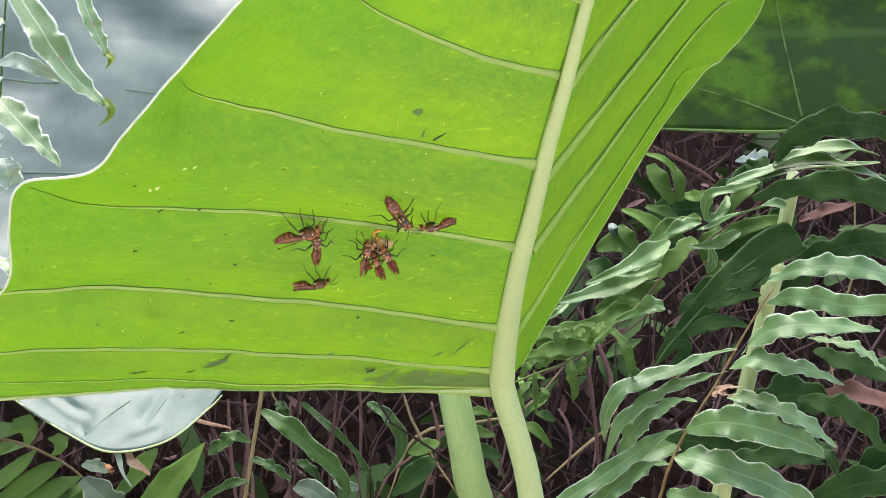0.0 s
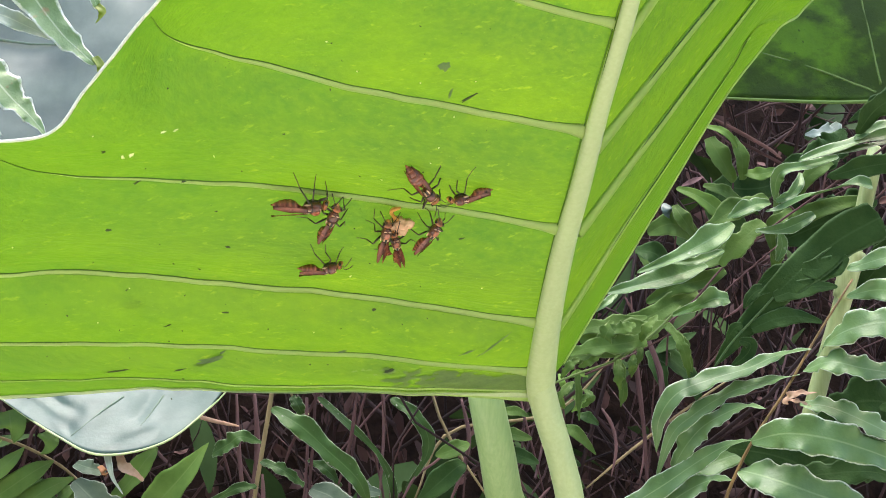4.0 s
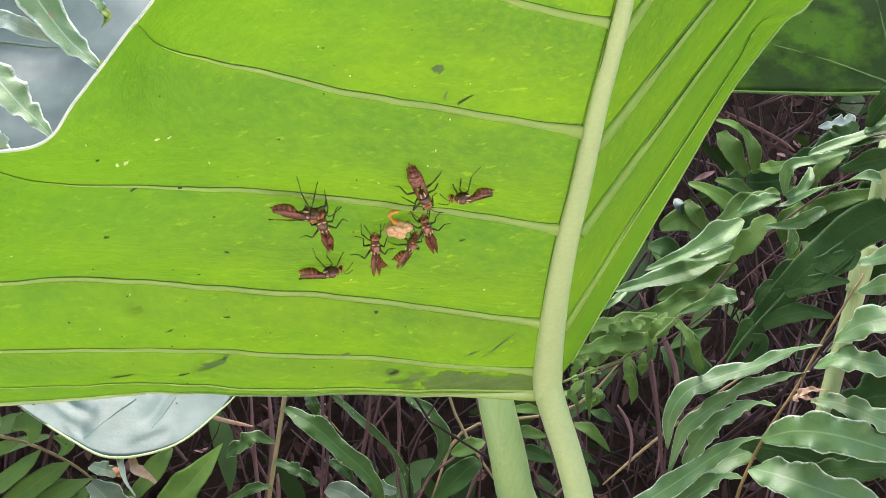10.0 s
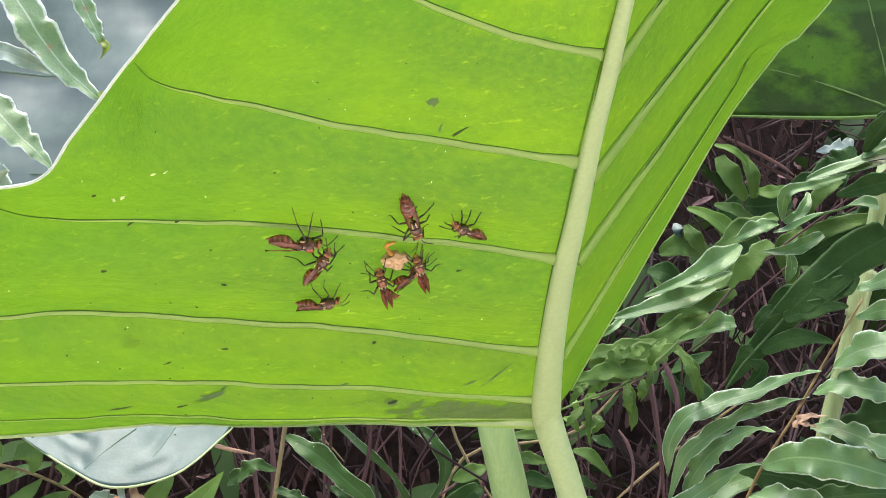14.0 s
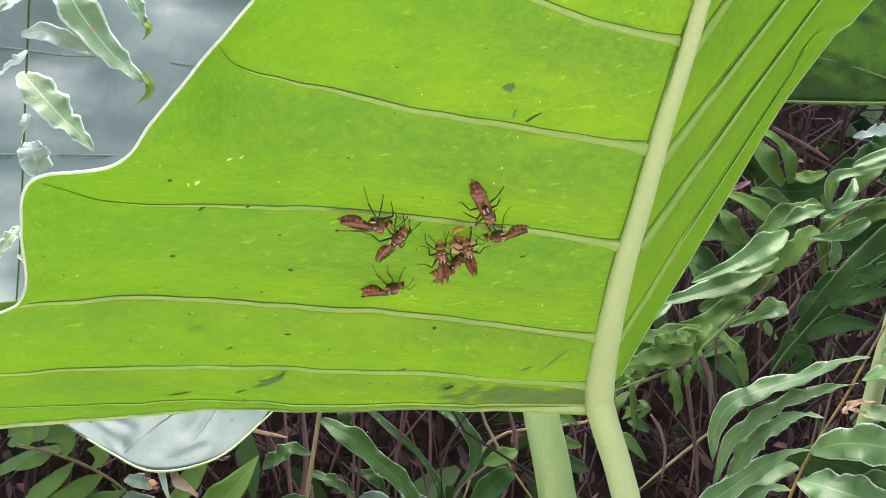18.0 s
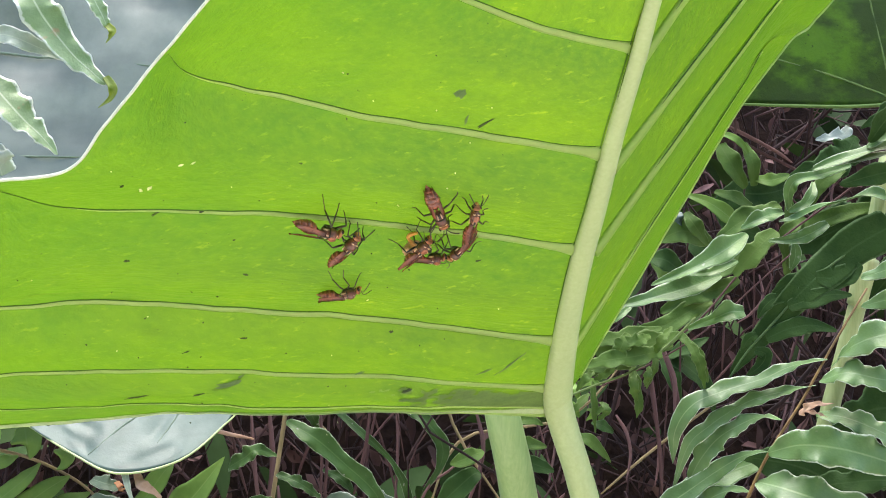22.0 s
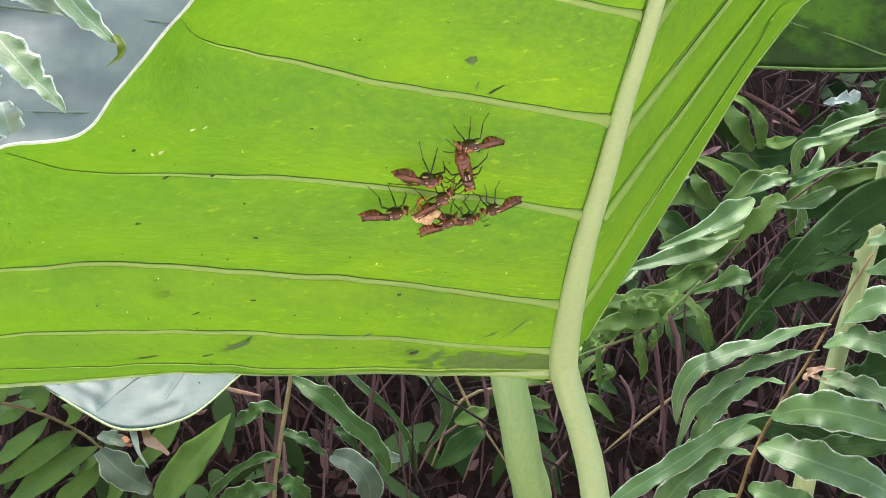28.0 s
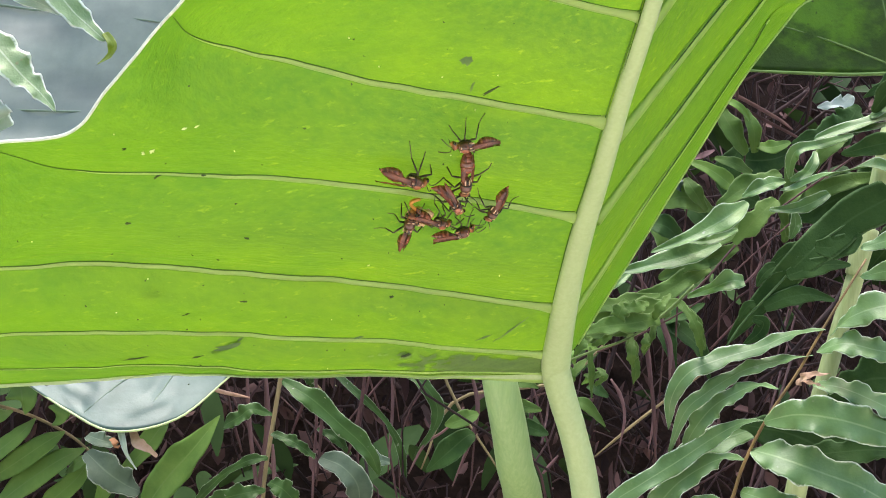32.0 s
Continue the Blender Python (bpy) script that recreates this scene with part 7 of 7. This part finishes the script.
EYEBALL = lump(1.0, 0.00042, 0.00036, 0.00070, 10)


def wing_mesh(side, spread, root, drop, width=1.0, length=1.0):
    """A wing folded lengthwise and laid back; spread: how far its tip stands off; root: the hinge's offset; drop: how far the tip sinks down the flank."""
    rows, cols = 18, 5
    pts, uvs = np.zeros((rows, cols, 3)), np.zeros((rows, cols, 2))
    for i in range(rows):
        u = i / (rows - 1)
        w = (0.40 + 0.95 * math.sin(math.pi * min(1, u * 0.80 + 0.08)) ** 0.9) * (1 - 0.75 * u**6) * width
        for j in range(cols):
            s = j / (cols - 1)
            x = -0.9 - 8.3 * u * length
            y = side * (root * (1 - 0.25 * u) + spread * 10.0 * u + (s - 0.5) * w)
            z = STAND + 5.7 - (0.9 + drop) * u - (0.55 + 0.5 * drop) * s + 0.07 * math.sin(j * 2.4 + i * 0.8)
            pts[i, j] = (x * MM, y * MM, z * MM)
            uvs[i, j] = (u, s)
    return grid_mesh(pts, uvs, 0.00008)


def leg_mesh(side, root, knee, ankle, foot):
    """Thigh, shin and foot of one leg as one jointed piece, in millimetres."""
    flip = lambda p: np.array((p[0], p[1] * side, p[2])) * MM
    data = ([], [])
    r, k, a, f = (flip(p) for p in (root, knee, ankle, foot))
    tube([r, (r + k) / 2, k], [0.00024, 0.00032, 0.00020], 6, data=data)
    tube([k, (k + a) / 2, a], [0.00018, 0.00021, 0.00015], 6, data=data)
    tube([a, a * 0.45 + f * 0.55 + (0, 0, -0.0002), f], [0.00013, 0.00012, 0.00009], 5, data=data)
    return mesh_of(*data)


LEGS = {
    "front": ((2.0, 0.9, 4.4), (3.3, 2.3, 4.6), (3.9, 2.9, 1.8), (4.8, 3.4, 0.1)),
    "middle": ((0.6, 1.1, 4.2), (0.9, 3.0, 4.8), (0.4, 4.2, 1.8), (1.0, 5.8, 0.1)),
    "hind": ((-0.8, 1.0, 4.2), (-1.8, 3.2, 5.2), (-2.6, 5.4, 2.2), (-4.4, 7.8, 0.1)),
}


def build_wasp(label, dark, wings, curl_side, curl_down, legs=1.0, scale=1.0, girth=1.0):
    """wings: (spread, root, drop, width) of the left and of the right wing; girth: of the abdomen."""
    w = thing("wasp", (0, 0, 0), label, "wasp", "wasps round the nest")
    w.scale = (scale, scale, scale)
    part("thorax", THORAX, M_DARK if dark else M_BODY, w, "black-brown thorax" if dark else "")
    part("sternum", STERNUM, M_BLACK, w, "black underside of the thorax")
    if dark:
        saddle = part("saddle", lump(3.0, 0.0011, 0.0009, 0.00035, 10), M_BODY, w, "rust patch on the thorax")
        saddle.location = (1.0 * MM, 0, (4.2 + STAND + 1.5) * MM)
    gap = part("saddle", GAP, M_BLACK, w, "black furrow between cream stripes")
    gap.location = (-0.75 * MM, 0, 6.85 * MM)
    g = part("gaster", plate_mesh(PLATES[0], curl_side, curl_down, girth), M_GASTER, w, "purple-brown abdomen narrowing to the waist")
    for rows in PLATES[1:]:
        part("plate", plate_mesh(rows, curl_side, curl_down, girth), M_GASTER, g)
    head = part("head", HEAD, M_HEAD, w, "rusty brown head")
    part("face", FACE, M_FACE, head, "orange face")
    part("collar", COLLAR, M_FACE, w)
    part("seam", SEAM, M_BLACK, w, "dark seam across the thorax")
    for side in (1, -1):
        e = part("eye", EYEBALL, M_EYE, head)
        e.location = (3.8 * MM, side * 1.18 * MM, (3.6 + STAND) * MM)
        part("antenna", tube_mesh(spline(mm([(4.5, side * 0.4, 5.6), (5.1, side * 1.0, 6.4), (6.3, side * 1.9, 5.8), (7.7, side * 2.9, 4.6)]), 10), [0.00009, 0.00013, 0.00014], 6), M_LEG, head, "thin dark antenna")
        part("wing", wing_mesh(side, *wings[0 if side > 0 else 1]), M_WING, w, "narrow smoky brown folded wing")
        for name, joints in LEGS.items():
            jit = np.random.default_rng(int(scale * 1000) + (5 if side > 0 else 9) + len(name)).normal(0, 0.55, (4, 3))
            jit[0] = 0
            jit[3, 2] = 0
            j = [tuple(np.array(p) * (1, legs if i else 1, 1) + jit[i]) for i, p in enumerate(joints)]
            part("leg", leg_mesh(side, *j), M_LEG, w, "thin dark jointed leg")
        for shape, x, y, z in ((STRIPE, -0.80, 0.50, 6.8), (MARK, 2.15, 0.55, 6.75)):
            mk = part("mark", shape, M_CREAM, w, "small cream mark")
            mk.location = (x * MM, side * y * MM, z * MM)
        flank = part("mark", STRIPE, M_CREAM, w, "small cream mark")
        flank.location = (-0.8 * MM, side * 1.16 * MM, 5.6 * MM)
    return w


WASPS = [
    build_wasp("dark-chested paper wasp with a red-brown abdomen and one wing held out", True, ((0.02, 0.7, 0.3), (0.20, 0.6, 0.0)), 0.10, -0.15, 1.0, 1.36),
    build_wasp("rust-brown paper wasp with an orange head", False, ((0.002, 0.75, 0.5, 1.05, 0.92), (0.010, 0.75, 0.6, 1.05, 0.90)), 0.0, 0.1, 0.95, 1.24),
    build_wasp("small rust-brown paper wasp, wings folded", False, ((0.004, 0.7, 0.4, 1.0, 0.95), (0.015, 0.7, 0.2)), 0.0, 0.15, 1.0, 1.12),
    build_wasp("dark-chested paper wasp clinging to the nest, abdomen curled aside", True, ((0.01, 0.7, 0.2), (0.05, 0.7, 0.2)), -1.15, 0.2, 0.85, 1.20),
    build_wasp("dark brown paper wasp with slim folded wings", True, ((0.0, 0.8, 0.5), (0.0, 0.8, 0.5)), 0.25, 0.1, 0.95, 1.17),
    build_wasp("large purple-brown paper wasp with cream marks on its back", False, ((0.004, 1.30, 1.0, 0.85, 0.94), (0.004, 1.30, 1.0, 0.85, 0.94)), 0.0, 0.1, 1.05, 1.30, 1.16),
    build_wasp("rust-brown paper wasp beside the nest", False, ((0.0, 0.6, 0.3, 1.1, 0.92), (0.006, 0.6, 0.3, 1.1, 0.92)), 0.1, 0.0, 1.05, 1.12),
    build_wasp("dark-bellied paper wasp tucked beneath the nest", True, ((0.0, 0.7, 0.3), (0.03, 0.7, 0.3)), 0.6, 0.3, 0.85, 1.12),
]


def wasp_rows(rows, height, lean):
    """Rows of seconds, place on the leaf and heading; the turn never jumps by half a circle."""
    out, last = [], None
    for t, x, y, turn in rows:
        if last is not None:
            while turn - last > 180:
                turn -= 360
            while turn - last < -180:
                turn += 360
        last = turn
        along, across = abs(math.sin(math.radians(turn))), abs(math.cos(math.radians(turn)))
        out.append((t, on_leaf(x, y, height + 0.0012 * along, turn, lean * across - 12 * along)))
    return out


def motions():
    walk(WASPS[0], wasp_rows([
        (0, -0.0858, 0.1236, 18), (0.5, -0.0862, 0.1226, 13), (1, -0.0850, 0.1238, 8), (2, -0.0873, 0.1245, 4),
        (3, -0.0862, 0.1259, -6), (3.5, -0.0856, 0.1257, -10), (5.5, -0.0870, 0.1260, -6), (6, -0.0875, 0.1267, -11),
        (7, -0.0867, 0.1257, -12), (7.5, -0.0861, 0.1239, -22), (8, -0.0860, 0.1235, -19), (8.5, -0.0862, 0.1240, -20),
        (9, -0.0860, 0.1228, -22), (10, -0.0857, 0.1245, -21), (11, -0.0869, 0.1262, -17), (12, -0.0852, 0.1256, -18),
        (13, -0.0848, 0.1258, -18), (14, -0.0856, 0.1256, -19), (14.5, -0.0860, 0.1250, -20), (16.5, -0.0851, 0.1250, -21),
        (17, -0.0853, 0.1258, -20), (17.5, -0.0857, 0.1283, -16), (18, -0.0854, 0.1278, -20), (19, -0.0855, 0.1278, -20),
        (20, -0.0859, 0.1266, -25), (21, -0.0857, 0.1264, -27), (22, -0.0860, 0.1265, -31), (23, -0.0857, 0.1266, -29),
        (23.5, -0.0855, 0.1264, -28), (24, -0.0859, 0.1258, -29), (24.5, -0.0854, 0.1252, -29), (25, -0.0829, 0.1261, -16),
        (25.5, -0.0705, 0.1255, -2), (27.5, -0.0563, 0.1288, -26), (28, -0.0562, 0.1291, -24), (29, -0.0574, 0.1325, -11),
        (30, -0.0584, 0.1318, -17), (31, -0.0591, 0.1313, -20), (32, -0.0587, 0.1295, -31)], 0.0, 18))
    walk(WASPS[1], wasp_rows([
        (0, -0.0816, 0.1148, 87), (0.5, -0.0797, 0.1136, 81), (1, -0.0800, 0.1152, 82), (2, -0.0801, 0.1173, 78),
        (3, -0.0798, 0.1161, 73), (3.5, -0.0793, 0.1167, 71), (5.5, -0.0769, 0.1143, 35), (6, -0.0758, 0.1139, 27),
        (7, -0.0774, 0.1140, 21), (7.5, -0.0782, 0.1126, 16), (8, -0.0784, 0.1125, 16), (8.5, -0.0795, 0.1133, 53),
        (9, -0.0802, 0.1147, 83), (10, -0.0811, 0.1151, 100), (11, -0.0826, 0.1156, 82), (12, -0.0809, 0.1135, 68),
        (13, -0.0816, 0.1141, 65), (14, -0.0809, 0.1133, 55), (14.5, -0.0810, 0.1146, 54), (16.5, -0.0791, 0.1158, 52),
        (17, -0.0787, 0.1162, 53), (17.5, -0.0784, 0.1166, 52), (18, -0.0785, 0.1171, 53), (19, -0.0807, 0.1147, 49),
        (20, -0.0800, 0.1150, 47), (21, -0.0799, 0.1164, 53), (22, -0.0789, 0.1163, 50), (23, -0.0789, 0.1172, 51),
        (23.5, -0.0778, 0.1148, 35), (24, -0.0750, 0.1159, 17), (24.5, -0.0729, 0.1157, 17), (25, -0.0732, 0.1151, 4),
        (25.5, -0.0738, 0.1132, -4), (27.5, -0.0689, 0.1126, -2), (28, -0.0674, 0.1133, 5), (29, -0.0673, 0.1112, -11),
        (30, -0.0624, 0.1090, 48), (31, -0.0617, 0.1043, 92), (32, -0.0596, 0.1050, 75)], 0.0, 10))
    walk(WASPS[2], wasp_rows([
        (0, -0.0814, 0.0929, 6), (0.5, -0.0812, 0.0934, 8), (1, -0.0811, 0.0937, 8), (2, -0.0813, 0.0938, 9),
        (3, -0.0810, 0.0935, 7), (3.5, -0.0805, 0.0939, 6), (5.5, -0.0809, 0.0934, 7), (6, -0.0801, 0.0933, 6),
        (7, -0.0810, 0.0937, 10), (7.5, -0.0803, 0.0933, 6), (8, -0.0804, 0.0936, 8), (8.5, -0.0807, 0.0936, 9),
        (9, -0.0803, 0.0934, 3), (10, -0.0804, 0.0937, 1), (11, -0.0806, 0.0932, 2), (12, -0.0797, 0.0932, 1),
        (13, -0.0807, 0.0939, 1), (14, -0.0805, 0.0937, 1), (14.5, -0.0805, 0.0940, 2), (16.5, -0.0799, 0.0933, 2),
        (17, -0.0801, 0.0931, 2), (17.5, -0.0805, 0.0939, 4), (18, -0.0805, 0.0940, 7), (19, -0.0804, 0.0932, 6),
        (20, -0.0802, 0.0937, 5), (21, -0.0800, 0.0930, 2), (22, -0.0802, 0.0935, 8), (23, -0.0653, 0.1010, 34),
        (23.5, -0.0628, 0.1023, 48), (24, -0.0634, 0.1045, 48), (24.5, -0.0611, 0.1054, 30), (25, -0.0593, 0.1030, 12),
        (25.5, -0.0518, 0.1034, 33), (27.5, -0.0496, 0.1043, 31), (28, -0.0489, 0.1047, 31), (29, -0.0464, 0.1031, 26),
        (30, -0.0414, 0.0995, 36), (31, -0.0423, 0.0987, 26), (32, -0.0408, 0.0992, 20)], 0.0, 20))
    walk(WASPS[3], wasp_rows([
        (0, -0.0619, 0.1070, 79), (0.5, -0.0613, 0.1063, 79), (1, -0.0620, 0.1056, 79), (2, -0.0625, 0.1066, 79),
        (3, -0.0620, 0.1043, 82), (3.5, -0.0610, 0.1056, 77), (5.5, -0.0612, 0.1070, 79), (6, -0.0632, 0.1072, 85),
        (7, -0.0632, 0.1047, 87), (7.5, -0.0633, 0.1021, 89), (8, -0.0637, 0.1023, 95), (8.5, -0.0646, 0.1024, 88),
        (9, -0.0642, 0.1025, 91), (10, -0.0642, 0.1020, 87), (11, -0.0629, 0.1054, 83), (12, -0.0645, 0.1060, 85),
        (13, -0.0638, 0.1048, 89), (14, -0.0608, 0.0999, 99), (14.5, -0.0616, 0.1002, 88), (16.5, -0.0597, 0.1026, 71),
        (17, -0.0630, 0.1042, 91), (17.5, -0.0637, 0.1073, 87), (18, -0.0633, 0.1061, 93), (19, -0.0642, 0.1043, 87),
        (20, -0.0618, 0.1095, 55), (21, -0.0555, 0.1103, 42), (22, -0.0548, 0.1115, 49), (23, -0.0541, 0.1142, 54),
        (23.5, -0.0580, 0.1118, 66), (24, -0.0567, 0.1113, 66), (24.5, -0.0573, 0.1137, 86), (25, -0.0600, 0.1170, 99),
        (25.5, -0.0588, 0.1165, 92), (27.5, -0.0524, 0.1171, 57), (28, -0.0513, 0.1180, 41), (29, -0.0459, 0.1218, 21),
        (30, -0.0414, 0.1160, -68), (31, -0.0442, 0.1157, -74), (32, -0.0440, 0.1147, -65)], 0.0012, 14))
    walk(WASPS[4], wasp_rows([
        (0, -0.0535, 0.1043, 113), (0.5, -0.0527, 0.1015, 112), (1, -0.0531, 0.1005, 109), (2, -0.0490, 0.1017, 72),
        (3, -0.0470, 0.1024, 78), (3.5, -0.0456, 0.1042, 53), (5.5, -0.0439, 0.1077, 84), (6, -0.0426, 0.1074, 84),
        (7, -0.0412, 0.1109, 85), (7.5, -0.0422, 0.1096, 86), (8, -0.0450, 0.1083, 79), (8.5, -0.0473, 0.1064, 92),
        (9, -0.0478, 0.1061, 89), (10, -0.0464, 0.1087, 104), (11, -0.0476, 0.1062, 103), (12, -0.0482, 0.1027, 97),
        (13, -0.0496, 0.1026, 95), (14, -0.0478, 0.1046, 102), (14.5, -0.0473, 0.1088, 110), (16.5, -0.0481, 0.1013, 91),
        (17, -0.0519, 0.1018, 80), (17.5, -0.0535, 0.1032, 87), (18, -0.0543, 0.1076, 102), (19, -0.0516, 0.1100, 74),
        (20, -0.0461, 0.1117, 79), (21, -0.0442, 0.1157, 86), (22, -0.0370, 0.1224, 77), (23, -0.0335, 0.1285, 88),
        (23.5, -0.0315, 0.1315, 91), (24, -0.0347, 0.1345, 114), (24.5, -0.0365, 0.1358, 135), (25, -0.0368, 0.1355, 153),
        (25.5, -0.0392, 0.1385, 155), (27.5, -0.0405, 0.1412, 174), (28, -0.0413, 0.1423, 176), (29, -0.0416, 0.1417, 173),
        (30, -0.0407, 0.1408, -175), (31, -0.0405, 0.1420, 179), (32, -0.0409, 0.1426, 176)], 0.002, 10))
    walk(WASPS[5], wasp_rows([
        (0, -0.0475, 0.1215, -60), (0.5, -0.0460, 0.1211, -57), (1, -0.0465, 0.1234, -54), (2, -0.0474, 0.1234, -56),
        (3, -0.0475, 0.1219, -60), (3.5, -0.0466, 0.1228, -56), (5.5, -0.0470, 0.1227, -58), (6, -0.0461, 0.1226, -54),
        (7, -0.0476, 0.1234, -55), (7.5, -0.0474, 0.1227, -57), (8, -0.0466, 0.1215, -57), (8.5, -0.0468, 0.1242, -58),
        (9, -0.0483, 0.1232, -74), (10, -0.0475, 0.1230, -72), (11, -0.0482, 0.1233, -75), (12, -0.0485, 0.1233, -74),
        (13, -0.0488, 0.1232, -75), (14, -0.0491, 0.1238, -76), (14.5, -0.0489, 0.1231, -75), (16.5, -0.0477, 0.1227, -75),
        (17, -0.0479, 0.1231, -73), (17.5, -0.0489, 0.1234, -72), (18, -0.0485, 0.1240, -71), (19, -0.0487, 0.1237, -72),
        (20, -0.0474, 0.1226, -72), (21, -0.0475, 0.1231, -70), (22, -0.0484, 0.1236, -72), (23, -0.0487, 0.1243, -71),
        (23.5, -0.0493, 0.1246, -70), (24, -0.0487, 0.1245, -70), (24.5, -0.0483, 0.1247, -69), (25, -0.0484, 0.1245, -66),
        (25.5, -0.0492, 0.1235, -66), (27.5, -0.0421, 0.1245, -75), (28, -0.0424, 0.1247, -79), (29, -0.0417, 0.1234, -80),
        (30, -0.0420, 0.1229, -83), (31, -0.0404, 0.1225, -97), (32, -0.0406, 0.1227, -96)], 0.0, -4))
    walk(WASPS[6], wasp_rows([
        (0, -0.0344, 0.1166, -174), (0.5, -0.0336, 0.1170, -172), (1, -0.0345, 0.1189, -179), (2, -0.0375, 0.1190, -180),
        (3, -0.0342, 0.1178, -171), (3.5, -0.0340, 0.1187, -175), (5.5, -0.0341, 0.1200, -152), (6, -0.0333, 0.1220, 146),
        (7, -0.0332, 0.1229, 143), (7.5, -0.0334, 0.1225, 143), (8, -0.0351, 0.1219, 145), (8.5, -0.0361, 0.1215, 172),
        (9, -0.0337, 0.1203, -177), (10, -0.0329, 0.1204, -180), (11, -0.0335, 0.1198, -174), (12, -0.0333, 0.1203, -177),
        (13, -0.0321, 0.1204, 137), (14, -0.0317, 0.1192, 140), (14.5, -0.0332, 0.1199, 142), (16.5, -0.0371, 0.1163, -161),
        (17, -0.0404, 0.1153, -167), (17.5, -0.0417, 0.1115, -157), (18, -0.0427, 0.1122, -172), (19, -0.0412, 0.1085, -128),
        (20, -0.0410, 0.1066, -125), (21, -0.0408, 0.1074, -130), (22, -0.0416, 0.1058, -131), (23, -0.0416, 0.1066, -132),
        (23.5, -0.0425, 0.1071, -139), (24, -0.0408, 0.1081, -136), (24.5, -0.0380, 0.1094, -143), (25, -0.0339, 0.1124, -150),
        (25.5, -0.0331, 0.1149, -171), (27.5, -0.0326, 0.1100, -164), (28, -0.0314, 0.1083, -161), (29, -0.0315, 0.1106, -140),
        (30, -0.0312, 0.1087, -131), (31, -0.0319, 0.1086, -132), (32, -0.0298, 0.1071, -116)], 0.0, 16))
    walk(WASPS[7], wasp_rows([
        (0, -0.0575, 0.0998, 106), (3, -0.0575, 0.0998, 106), (6, -0.0554, 0.1005, 84), (8.5, -0.0586, 0.0944, 84),
        (11, -0.0480, 0.1031, 51), (14.5, -0.0502, 0.1017, 49), (18, -0.0584, 0.1010, 48), (20, -0.0508, 0.1000, 15),
        (22, -0.0500, 0.1046, -14), (25, -0.0472, 0.1059, 10), (29, -0.0409, 0.1047, -9), (31, -0.0445, 0.1061, -30),
        (32, -0.0489, 0.1057, -27)], 0.0, 14))


motions()
